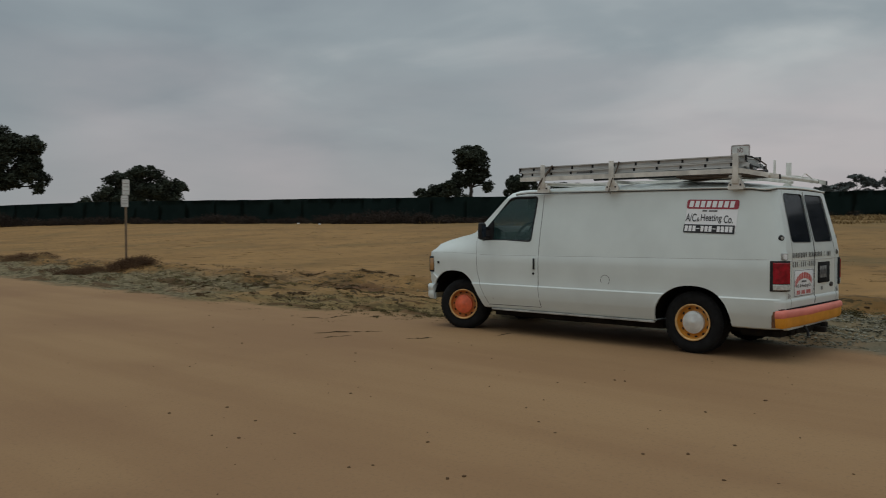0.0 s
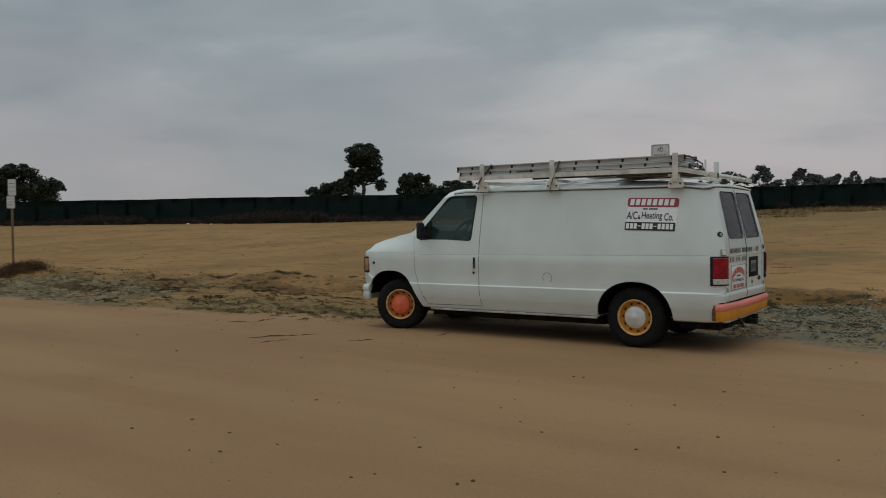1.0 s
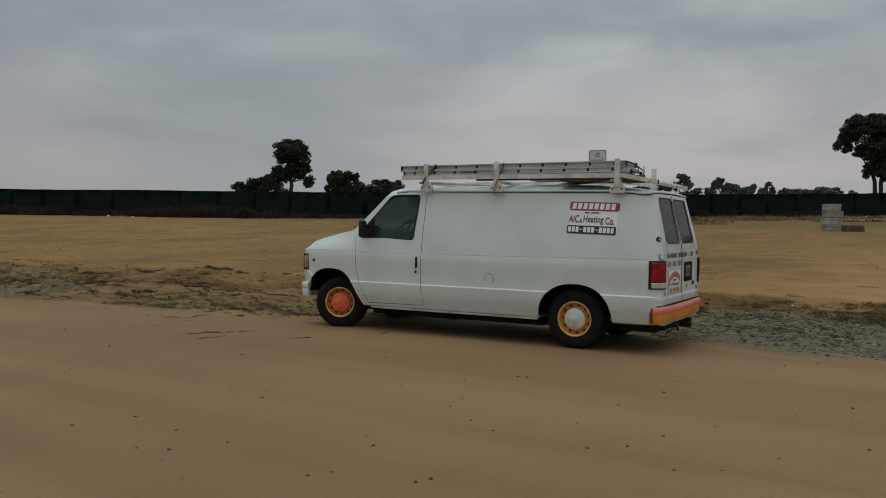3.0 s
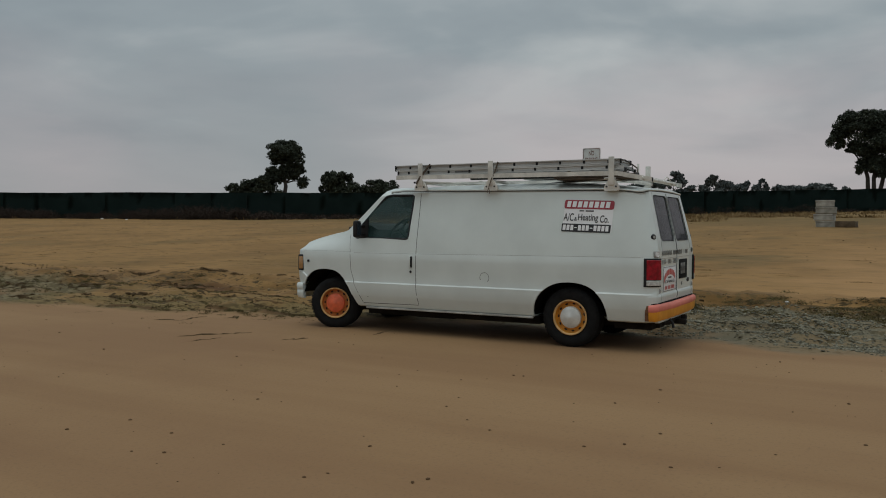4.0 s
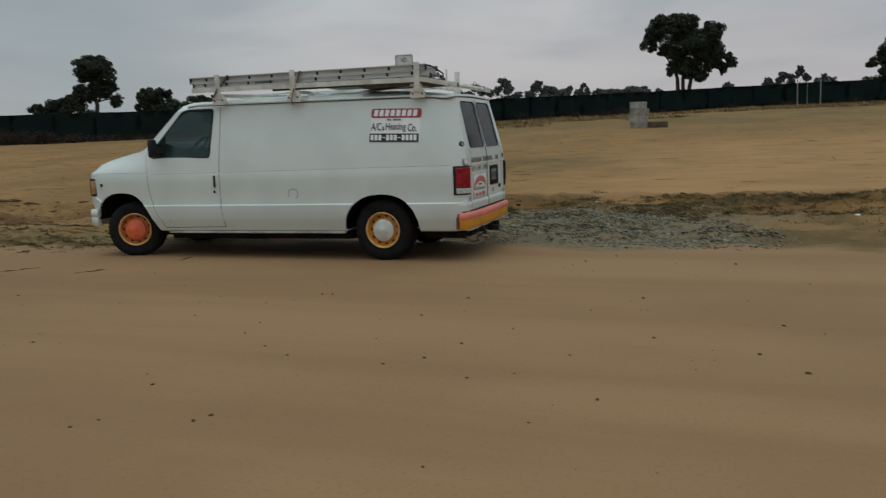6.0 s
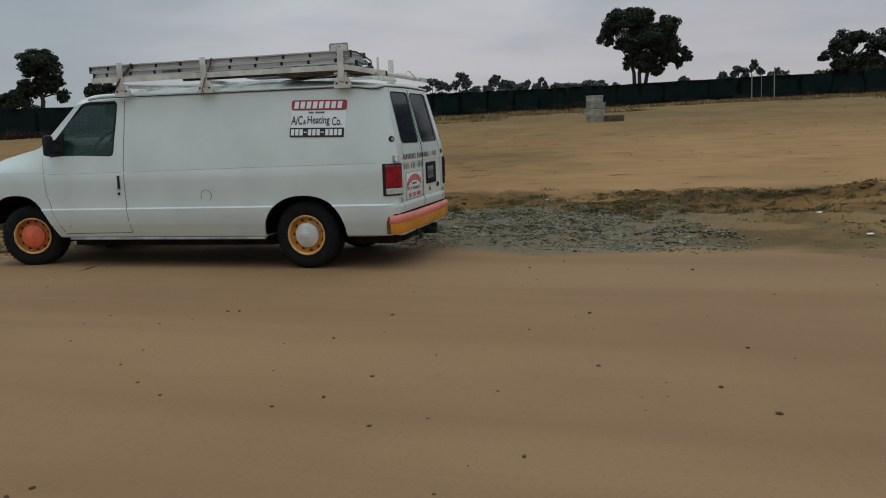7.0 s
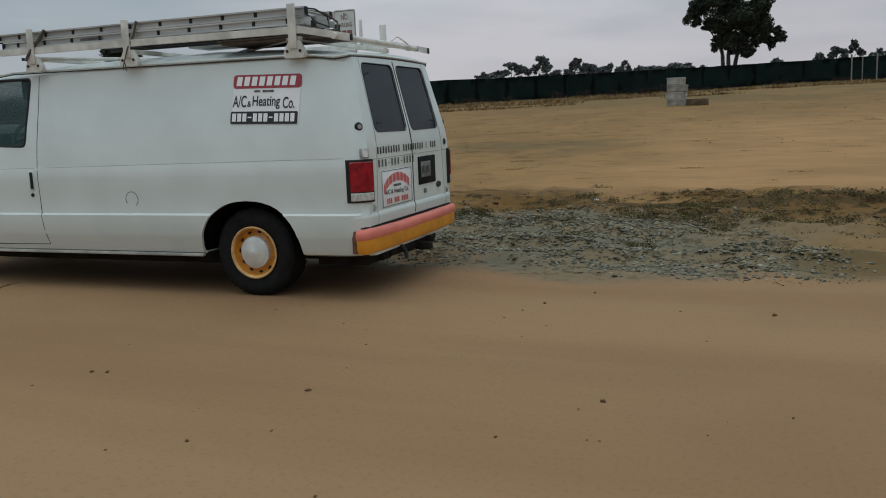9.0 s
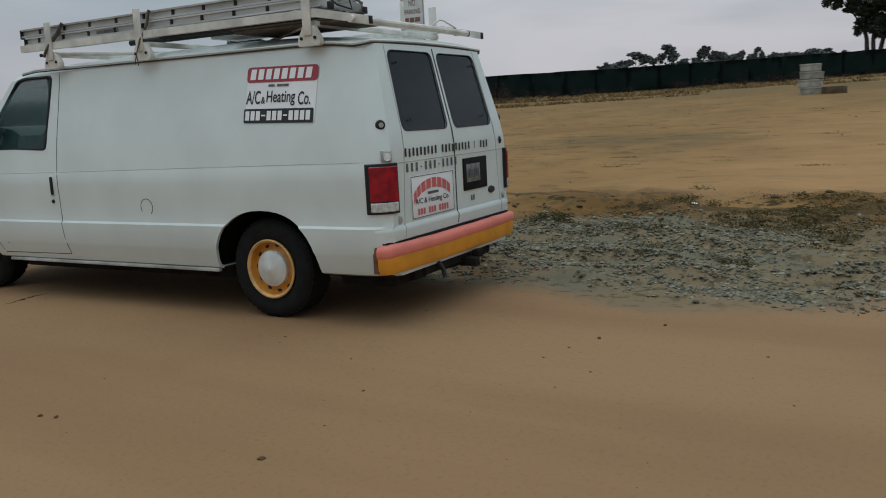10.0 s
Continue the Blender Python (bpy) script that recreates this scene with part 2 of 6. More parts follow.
LITTER = material("white litter", (0.75, 0.75, 0.73), 0.6, var=0.1)
STRAP = material("brown webbing strap", (0.10, 0.075, 0.055), 0.9, var=0.3, scale=20)
HOSE = material("black hose", (0.012, 0.012, 0.013), 0.6, var=0.2)


def ground_material():
    """Packed sand on the road, blue-grey gravel and weeds along its edge, dry soil on the field."""
    m = bpy.data.materials.new("dry sandy ground")
    m.use_nodes = True
    nt = m.node_tree
    p = nt.nodes["Principled BSDF"]
    L = nt.links.new
    co = nt.nodes.new("ShaderNodeTexCoord").outputs["Object"]
    sp = nt.nodes.new("ShaderNodeSeparateXYZ")
    L(co, sp.inputs[0])

    def noise_at(scale, detail=4, stretch=(1, 1, 1), rough=0.55):
        mp = nt.nodes.new("ShaderNodeMapping")
        mp.inputs["Scale"].default_value = stretch
        L(co, mp.inputs[0])
        n = nt.nodes.new("ShaderNodeTexNoise")
        n.inputs["Scale"].default_value, n.inputs["Detail"].default_value, n.inputs["Roughness"].default_value = scale, detail, rough
        L(mp.outputs[0], n.inputs["Vector"])
        return n.outputs[0]

    def rng(v, a, b, c=0.0, d=1.0):
        n = nt.nodes.new("ShaderNodeMapRange")
        n.interpolation_type = "SMOOTHSTEP"
        for i, x in enumerate((a, b, c, d)):
            n.inputs[i + 1].default_value = x
        L(v, n.inputs[0])
        return n.outputs[0]

    def op(kind, a, b):
        n = nt.nodes.new("ShaderNodeMath")
        n.operation = kind
        for i, v in enumerate((a, b)):
            if isinstance(v, (int, float)):
                n.inputs[i].default_value = v
            else:
                L(v, n.inputs[i])
        return n.outputs[0]

    def mix(f, a, b):
        n = nt.nodes.new("ShaderNodeMix")
        n.data_type = "RGBA"
        L(f, n.inputs[0])
        for i, v in ((6, a), (7, b)):
            if isinstance(v, tuple):
                n.inputs[i].default_value = (*[c * tone for c, tone in zip(v, DRY)], 1)
            else:
                L(v, n.inputs[i])
        return n.outputs[2]

    x, y = sp.outputs[0], sp.outputs[1]
    wob = op("MULTIPLY", op("SUBTRACT", noise_at(0.55, 5), 0.5), 2.2)
    # the road's edge runs at y = 10.4 east of the van and bends nearer west of it
    bend = op("MULTIPLY", rng(x, -16, -5, 1.0, 0.0), -1.5)
    edge = op("SUBTRACT", op("ADD", y, wob), bend)
    in_band = op("MULTIPLY", rng(edge, 10.1, 10.7), rng(edge, 13.4, 14.6, 1.0, 0.0))
    in_berm = op("MULTIPLY", rng(edge, 12.9, 13.6), rng(edge, 14.3, 15.0, 1.0, 0.0))
    in_field = rng(edge, 14.2, 15.3)
    road = mix(rng(noise_at(0.8, 5, (0.12, 1.2, 1)), 0.34, 0.68), SAND_A, SAND_B)
    road = mix(op("MULTIPLY", rng(noise_at(0.25, 4), 0.42, 0.66), 0.6), road, SAND_C)
    road = mix(op("MULTIPLY", rng(noise_at(38, 3), 0.52, 0.72), 0.35), road, (0.19, 0.13, 0.085))
    field = mix(rng(noise_at(0.4, 7, (1.0, 0.7, 1), 0.62), 0.32, 0.70), FIELD_A, FIELD_B)
    field = mix(op("MULTIPLY", rng(noise_at(0.13, 7, (1.1, 0.7, 1), 0.65), 0.50, 0.66), 0.32), field, FIELD_C)
    field = mix(op("MULTIPLY", rng(noise_at(1.7, 6, (0.7, 1, 1), 0.65), 0.57, 0.72), 0.6), field, (0.13, 0.09, 0.052))
    field = mix(op("MULTIPLY", rng(noise_at(2.6, 6, (0.6, 0.8, 1), 0.62), 0.575, 0.63), 0.55), field, (0.115, 0.075, 0.034))
    field = mix(op("MULTIPLY", rng(noise_at(0.3, 6, (1.0, 0.55, 1), 0.6), 0.56, 0.66), 0.4), field, (0.150, 0.118, 0.058))
    # short ruts and dark scrapes across the field
    field = mix(op("MULTIPLY", rng(noise_at(1.25, 5, (0.30, 1.5, 1), 0.6), 0.600, 0.645), 0.40), field, (0.105, 0.070, 0.034))
    field = mix(op("MULTIPLY", rng(noise_at(3.4, 5, (0.35, 1.2, 1), 0.6), 0.630, 0.665), 0.6), field, (0.085, 0.058, 0.028))
    around = op("SQRT", op("ADD", op("POWER", op("DIVIDE", op("ADD", x, 6.8), 4.0), 2.0), op("POWER", op("DIVIDE", op("SUBTRACT", y, 24.6), 2.4), 2.0)), 0.0)
    around = op("ADD", around, op("MULTIPLY", wob, 0.45))
    weedy = op("MULTIPLY", rng(around, 0.45, 1.1, 0.6, 0.0), rng(noise_at(1.6, 6, (0.5, 1, 1), 0.65), 0.36, 0.54))
    field = mix(weedy, field, (0.118, 0.100, 0.052))
    # paler, pinker sand on the near field east of the van
    pale = op("MULTIPLY", rng(op("ADD", x, op("MULTIPLY", wob, 3.0)), -6.0, -1.0, 0.0, 0.75), rng(op("ADD", y, op("MULTIPLY", wob, 4.0)), 26.0, 44.0, 1.0, 0.0))
    field = mix(pale, field, mix(rng(noise_at(0.9, 6, (0.7, 1, 1), 0.62), 0.36, 0.64), (0.430, 0.265, 0.130), (0.330, 0.205, 0.098)))
    # dry grass and olive patches thicken towards the fence
    far = op("MULTIPLY", rng(op("ADD", y, op("MULTIPLY", wob, 14.0)), 30, 70), 0.78)
    field = mix(far, field, mix(rng(noise_at(0.22, 7, (0.9, 0.5, 1), 0.62), 0.40, 0.60), (0.225, 0.153, 0.068), (0.140, 0.108, 0.050)))
    gravel = mix(rng(noise_at(2.2, 6, (0.5, 1, 1)), 0.40, 0.60), (0.165, 0.158, 0.122), (0.205, 0.165, 0.108))
    gravel = mix(op("MULTIPLY", rng(noise_at(9, 5), 0.50, 0.64), 0.8), gravel, (0.078, 0.068, 0.040))
    # west of the van the stones give way to tan soil with an olive strip along the road
    soil = mix(rng(noise_at(1.1, 7, (0.35, 1, 1), 0.65), 0.36, 0.62), (0.300, 0.190, 0.090), (0.215, 0.142, 0.064))
    soil = mix(op("MULTIPLY", rng(noise_at(0.8, 7, (0.35, 1.4, 1), 0.65), 0.53, 0.63), 0.6), soil, (0.125, 0.074, 0.034))
    speck = rng(noise_at(7.5, 6, (0.5, 1, 1), 0.68), 0.47, 0.56)
    strip = op("MULTIPLY", rng(edge, 9.8, 10.3), rng(edge, 11.3, 12.0, 1.0, 0.0))
    soil = mix(op("MULTIPLY", strip, op("MULTIPLY", rng(noise_at(1.2, 6, (0.35, 1, 1), 0.62), 0.34, 0.50), 0.75)), soil, mix(speck, (0.185, 0.150, 0.075), (0.075, 0.064, 0.030)))
    # broken ridges and crumbs of darker earth; their shaded sides are coloured in too
    broken = op("MULTIPLY", rng(noise_at(1.5, 6, (0.28, 1.5, 1), 0.6), 0.560, 0.595), 0.8)
    crumb = op("MULTIPLY", rng(noise_at(6.5, 4, (0.6, 1, 1), 0.65), 0.57, 0.60), 0.95)
    # grey olive gravel farther west
    thin = mix(rng(noise_at(5, 6, (0.6, 1, 1), 0.65), 0.42, 0.58), (0.200, 0.178, 0.118), (0.100, 0.090, 0.054))
    soil = mix(rng(op("ADD", x, op("MULTIPLY", wob, 2.0)), -16.4, -14.2, 0.9, 0.0), soil, thin)
    # a scraped patch of red brown earth
    scrape = op("SQRT", op("ADD", op("POWER", op("DIVIDE", op("ADD", x, 14.0), 2.3), 2.0), op("POWER", op("DIVIDE", op("SUBTRACT", y, 12.1), 0.85), 2.0)), 0.0)
    scrape = op("MULTIPLY", rng(op("ADD", scrape, op("MULTIPLY", wob, 0.35)), 0.5, 1.1, 0.9, 0.0), rng(noise_at(2.4, 6, (0.4, 1.2, 1), 0.65), 0.28, 0.52))
    soil = mix(broken, soil, (0.080, 0.044, 0.018))
    soil = mix(crumb, soil, (0.052, 0.036, 0.016))
    soil = mix(scrape, soil, (0.105, 0.054, 0.028))
    gravel = mix(rng(op("ADD", x, op("MULTIPLY", wob, 2.5)), -9.5, -6.0, 1.0, 0.0), gravel, soil)
    gravel = mix(rng(op("ADD", x, op("MULTIPLY", wob, 0.8)), -1.3, 0.6), gravel, mix(rng(noise_at(1.4, 6, (0.5, 1, 1), 0.65), 0.40, 0.62), (0.255, 0.170, 0.086), (0.135, 0.098, 0.048)))
    berm = mix(rng(noise_at(0.9, 7, (0.5, 1, 1), 0.65), 0.36, 0.60), (0.278, 0.170, 0.072), (0.158, 0.094, 0.036))
    berm = mix(op("MULTIPLY", rng(noise_at(7, 5), 0.52, 0.66), 0.7), berm, (0.090, 0.072, 0.033))
    berm = mix(broken, berm, (0.075, 0.052, 0.024))
    berm = mix(crumb, berm, (0.048, 0.036, 0.016))
    patchy = rng(noise_at(0.42, 5, (0.5, 1, 1)), 0.24, 0.44)
    col = mix(in_field, road, field)
    col = mix(op("MULTIPLY", in_band, patchy), col, gravel)
    col = mix(op("MULTIPLY", in_berm, rng(noise_at(0.35, 5, (0.5, 1, 1)), 0.30, 0.52)), col, berm)
    L(col, p.inputs["Base Color"])
    p.inputs["Roughness"].default_value = 0.95
    p.inputs["Specular IOR Level"].default_value = 0.15
    rough_h = op("ADD", op("MULTIPLY", noise_at(26, 6), 0.5), op("MULTIPLY", noise_at(2.4, 5, (0.25, 1, 1)), 1.0))
    b = nt.nodes.new("ShaderNodeBump")
    b.inputs["Strength"].default_value, b.inputs["Distance"].default_value = 0.35, 0.03
    L(rough_h, b.inputs["Height"])
    L(b.outputs[0], p.inputs["Normal"])
    return m


DRY = (0.85, 0.790, 0.695)  # how pale the dry soil is
SAND_A, SAND_B, SAND_C = (0.325, 0.213, 0.122), (0.283, 0.178, 0.101), (0.253, 0.154, 0.091)
FIELD_A, FIELD_B, FIELD_C = (0.318, 0.195, 0.082), (0.238, 0.144, 0.059), (0.145, 0.105, 0.045)


# ---- building helpers ----
def mesh_object(name, verts, faces, mat, smooth=False, sharp=35):
    me = bpy.data.meshes.new(name)
    me.from_pydata([tuple(v) for v in verts], [], [tuple(f) for f in faces])
    if mat:
        me.materials.append(mat)
    ob = new(name, me)
    if smooth:
        bm = bmesh.new()
        bm.from_mesh(me)
        finish(bm, sharp)
        bm.to_mesh(me)
        bm.free()
    return ob


def finish(bm, sharp=35):
    bmesh.ops.recalc_face_normals(bm, faces=bm.faces)
    for f in bm.faces:
        f.smooth = True
    for e in bm.edges:
        if len(e.link_faces) == 2 and e.calc_face_angle(0) > radians(sharp):
            e.smooth = False


def part(name, bm, mat, parent, label="", sharp=35, smooth=True):
    """Links a bmesh as one mesh object under a thing or a part."""
    me = bpy.data.meshes.new(name)
    if smooth:
        finish(bm, sharp)
    else:
        bmesh.ops.recalc_face_normals(bm, faces=bm.faces)
    bm.to_mesh(me)
    bm.free()
    me.materials.append(mat)
    ob = new(name, me)
    ob.parent = parent
    if label:
        tagged(ob, label)
    return ob


def box(bm, lo, hi, bevel=0.0, m=None):
    g = bmesh.ops.create_cube(bm, size=1)
    vs = g["verts"]
    for v in vs:
        v.co = Vector([lo[i] + (v.co[i] + 0.5) * (hi[i] - lo[i]) for i in range(3)])
    if bevel:
        es = list({e for v in vs for e in v.link_edges})
        r = bmesh.ops.bevel(bm, geom=es, offset=bevel, segments=2, affect="EDGES", profile=0.5)
        vs = list({v for f in r["faces"] for v in f.verts} | {v for v in vs if v.is_valid})
    if m is not None:
        for v in vs:
            v.co = m @ v.co
    return bm


def boxes(items, bevel=0.0):
    bm = bmesh.new()
    for lo, hi in items:
        box(bm, lo, hi, bevel)
    return bm


def tube(bm, pts, r, seg=8, caps=True):
    """A round tube along points; r is a radius or one for each point."""
    pts = [Vector(p) for p in pts]
    rs = r if isinstance(r, (list, tuple)) else [r] * len(pts)
    rings = []
    for i, p in enumerate(pts):
        d = (pts[min(i + 1, len(pts) - 1)] - pts[max(i - 1, 0)]).normalized()
        a = d.orthogonal().normalized() if abs(d.z) > 0.95 else d.cross(Vector((0, 0, 1))).normalized()
        b = d.cross(a).normalized()
        rings.append([bm.verts.new(p + (a * math.cos(2 * math.pi * k / seg) + b * math.sin(2 * math.pi * k / seg)) * rs[i]) for k in range(seg)])
    for a, b in zip(rings, rings[1:]):
        for k in range(seg):
            bm.faces.new((a[k], a[(k + 1) % seg], b[(k + 1) % seg], b[k]))
    if caps:
        bm.faces.new(rings[0][::-1])
        bm.faces.new(rings[-1])
    return bm


def lathe(bm, profile, seg=40, centre=(0, 0, 0)):
    """Turns (radius, y) round the y axis."""
    rings = []
    for r, y in profile:
        if r < 1e-5:
            rings.append([bm.verts.new((centre[0], centre[1] + y, centre[2]))])
        else:
            rings.append([bm.verts.new((centre[0] + r * math.cos(2 * math.pi * k / seg), centre[1] + y, centre[2] + r * math.sin(2 * math.pi * k / seg))) for k in range(seg)])
    for a, b in zip(rings, rings[1:]):
        for k in range(seg):
            q = [a[k % len(a)], a[(k + 1) % len(a)], b[(k + 1) % len(b)], b[k % len(b)]]
            q = [v for i, v in enumerate(q) if v not in q[:i]]
            if len(q) > 2:
                bm.faces.new(q)
    return bm


def prism(bm, outline, lo, hi, axis):
    """A prism of a 2D outline; axis 'y': the outline is (x, z); 'x': (y, z); 'z': (x, y)."""
    def put(u, v, w):
        return {"y": (u, w, v), "x": (w, u, v), "z": (u, v, w)}[axis]
    a = [bm.verts.new(put(u, v, lo)) for u, v in outline]
    b = [bm.verts.new(put(u, v, hi)) for u, v in outline]
    n = len(a)
    bm.faces.new(a[::-1])
    bm.faces.new(b)
    for i in range(n):
        bm.faces.new((a[i], a[(i + 1) % n], b[(i + 1) % n], b[i]))
    return bm


def rounded(pts, r, n=4):
    """An outline with rounded corners."""
    out = []
    k = len(pts)
    for i in range(k):
        p, a, b = Vector(pts[i]), Vector(pts[i - 1]), Vector(pts[(i + 1) % k])
        ra = min(r, (a - p).length * 0.45)
        rb = min(r, (b - p).length * 0.45)
        s, e = p + (a - p).normalized() * ra, p + (b - p).normalized() * rb
        for j in range(n + 1):
            t = j / n
            out.append(tuple(s * (1 - t) ** 2 + p * 2 * t * (1 - t) + e * t * t))
    return out


def lerp_table(table, x):
    if x <= table[0][0]:
        return table[0][1]
    for (a, u), (b, v) in zip(table, table[1:]):
        if x <= b:
            return u + (v - u) * (x - a) / (b - a)
    return table[-1][1]


def text_flat(words, height, width, mapping, mat, name, parent, label=""):
    """Lettering in the built-in font, fitted to a width and height, laid on a surface by mapping(u, v)."""
    cu = bpy.data.curves.new(name, "FONT")
    cu.body, cu.offset = words, 0.012
    tmp = new(name, cu)
    bpy.context.view_layer.update()
    me = bpy.data.meshes.new_from_object(tmp.evaluated_get(bpy.context.evaluated_depsgraph_get()))
    bpy.data.objects.remove(tmp)
    us, vs = [v.co.x for v in me.vertices], [v.co.y for v in me.vertices]
    u0, u1, v0, v1 = min(us), max(us), min(vs), max(vs)
    for v in me.vertices:
        v.co = Vector(mapping((v.co.x - u0) / (u1 - u0) * width, (v.co.y - v0) / (v1 - v0) * height))
    me.materials.append(mat)
    ob = new(name, me)
    ob.parent = parent
    if label:
        tagged(ob, label)
    return ob


def bars(cells, mapping, mat, name, parent, label="", skew=0.0):
    """Plain bars (u, v, width, height) in place of writing, laid on a surface."""
    for u, v, w, h in cells:
        q = [(u, v), (u + w, v), (u + w + skew * h, v + h), (u + skew * h, v + h)]
        bm = bmesh.new()
        bm.faces.new([bm.verts.new(mapping(*p)) for p in q])
        ob = part(name, bm, mat, parent, label, smooth=False)
    return ob


# ---- ground ----
def smooth(a, b, v):
    t = np.clip((v - a) / (b - a), 0, 1)
    return t * t * (3 - 2 * t)


def fbm(x, y, seed=0, octaves=4):
    """Smooth random relief, about -1 to 1."""
    out, amp, total = 0.0, 1.0, 0.0
    for k in range(octaves):
        u, v = x * 2 ** k + 17.3 * k + seed, y * 2 ** k - 9.1 * k + seed
        i, j = np.floor(u), np.floor(v)
        fu, fv = u - i, v - j
        fu, fv = fu * fu * (3 - 2 * fu), fv * fv * (3 - 2 * fv)

        def h(a, c):
            s = np.sin(a * 127.1 + c * 311.7 + seed * 3.3) * 43758.5453
            return 2 * (s - np.floor(s)) - 1

        out = out + amp * ((h(i, j) * (1 - fu) + h(i + 1, j) * fu) * (1 - fv) + (h(i, j + 1) * (1 - fu) + h(i + 1, j + 1) * fu) * fv)
        total += amp
        amp *= 0.55
    return out / total


def ground_z(x, y):
    """Height of the ground: a flat road, a lumpy verge and a field that rises towards the fence."""
    x, y = np.asarray(x, float), np.asarray(y, float)
    yy, xx = np.minimum(y, 112), np.maximum(x, -112)
    shift = 1.5 * smooth(-5, -16, xx)
    e = yy + shift
    z = 0.10 * smooth(10.4, 12.6, e) + 0.16 * smooth(13.0, 14.6, e)
    z = z + 0.030 * np.maximum(yy - 14.6, 0)
    z = z + 0.014 * np.maximum(-xx - 10, 0) * smooth(12, 40, yy) + 0.5 * smooth(-30, 5, xx) * smooth(45, 95, yy)
    in_verge = smooth(10.2, 11.2, e) * smooth(16.0, 14.6, e)
    ridge = 1 - np.abs(fbm(xx * 0.55, yy * 1.3, 4, 4))
    z = z + in_verge * (0.06 * fbm(xx * 1.1, yy * 2.4, 1, 4) + 0.13 * (ridge ** 4 - 0.3))
    z = z + 0.035 * smooth(17.0, 40, yy) * fbm(xx * 0.5, yy * 0.8, 7, 3)
    # the road is a hand's width higher where the van stands
    z = z + 0.022 * smooth(7.9, 8.8, yy) * smooth(10.9, 10.2, yy) * smooth(-10.0, -8.6, xx) * smooth(-2.4, -3.2, xx)
    z = z + 0.008 * np.sin(x * 0.7 + 0.5) * np.sin(y * 0.9)
    z = z + 0.11 * smooth(-38, -18, xx) * smooth(26, 46, yy) * smooth(92, 62, yy)
    for mx, my, h, rx, ry in MOUNDS:
        z = z + h * np.exp(-((x - mx) / rx) ** 2 - ((y - my) / ry) ** 2)
    return z


MOUNDS = [(-25.8, 13.0, 0.03, 1.5, 0.7), (-33.5, 12.6, 0.12, 2.0, 0.8), (-15.0, 13.2, 0.10, 1.8, 0.5), (2.2, 14.3, 0.10, 1.6, 0.7)]


def spread(lo, hi, step, far, grow=1.22):
    core = list(np.arange(lo, hi + step / 2, step))
    a, s = hi, step
    while a < far:
        s *= grow
        a += s
        core.append(a)
    a, s = lo, step
    while a > -far:
        s *= grow
        a -= s
        core.insert(0, a)
    return np.array(core)


def build_ground():
    xs, ys = spread(-32, 7, 0.11, 2600, 1.10), spread(6.0, 18, 0.09, 2600, 1.08)
    gx, gy = np.meshgrid(xs, ys)
    gz = ground_z(gx, gy)
    nx, ny = len(xs), len(ys)
    verts = np.stack([gx.ravel(), gy.ravel(), gz.ravel()], 1)
    faces = [(j * nx + i, j * nx + i + 1, (j + 1) * nx + i + 1, (j + 1) * nx + i) for j in range(ny - 1) for i in range(nx - 1)]
    ob = mesh_object("ground", verts, faces, ground_material())
    for poly in ob.data.polygons:
        poly.use_smooth = True
    tagged(ob, "dry tan dirt lot with packed sandy road and stony verge", "ground", kind="structure")
    return ob


build_ground()


def gz(x, y):
    return float(ground_z(x, y))


# ---- fence ----
FENCE = [(-150, 8), (-92, 32), (-49.5, 50.0), (-21.0, 82.5), (0, 98), (24, 96), (75, 88)]


def build_fence():
    root = tagged(new("screen_fence"), "long fence covered in dark green privacy screen fabric", "fence", kind="structure")
    rnd = random.Random(4)
    pts = []
    for (ax, ay), (bx, by) in zip(FENCE, FENCE[1:]):
        n = max(1, round(math.dist((ax, ay), (bx, by)) / 3.0))
        pts += [(ax + (bx - ax) * i / n, ay + (by - ay) * i / n) for i in range(n)]
    pts.append(FENCE[-1])
    tops = [2.16 + 0.18 * float(smooth(-45, -15, p[0])) + rnd.uniform(-0.012, 0.012) for p in pts]
    post = None
    for (x, y), h in zip(pts, tops):
        if post is None:
            bm = tube(bmesh.new(), [(0, 0, -0.3), (0, 0, 1.0), (0, 0, 2.10)], 0.035, 6)
            post = part("fence_post", bm, POST_DARK, root)
            ob = post
        else:
            ob = new("fence_post", post.data)
            ob.parent = root
        ob.location = (x, y, gz(x, y))
    for i in range(len(pts) - 1):
        (ax, ay), (bx, by) = pts[i], pts[i + 1]
        d = Vector((bx - ax, by - ay, 0)).normalized()
        nrm = Vector((d.y, -d.x, 0))
        bm = bmesh.new()
        cols = []
        for c in range(9):
            t = c / 8
            x, y = ax + (bx - ax) * t, ay + (by - ay) * t
            g = gz(x, y)
            top = tops[i] * (1 - t) + tops[i + 1] * t - 0.008 * math.sin(math.pi * t)
            col = []
            for r in range(5):
                s = r / 4
                belly = 0.006 * math.sin(math.pi * t) * math.sin(math.pi * s) 
                col.append(bm.verts.new(Vector((x, y, g + 0.03 + (top - 0.03) * s)) + nrm * (0.05 + belly)))
            cols.append(col)
        for a, b in zip(cols, cols[1:]):
            for r in range(4):
                bm.faces.new((a[r], b[r], b[r + 1], a[r + 1]))
        bmesh.ops.solidify(bm, geom=bm.faces[:], thickness=0.012)
        part("screen_panel", bm, SCREEN, root, sharp=60)
    return pts


FENCE_POINTS = build_fence()


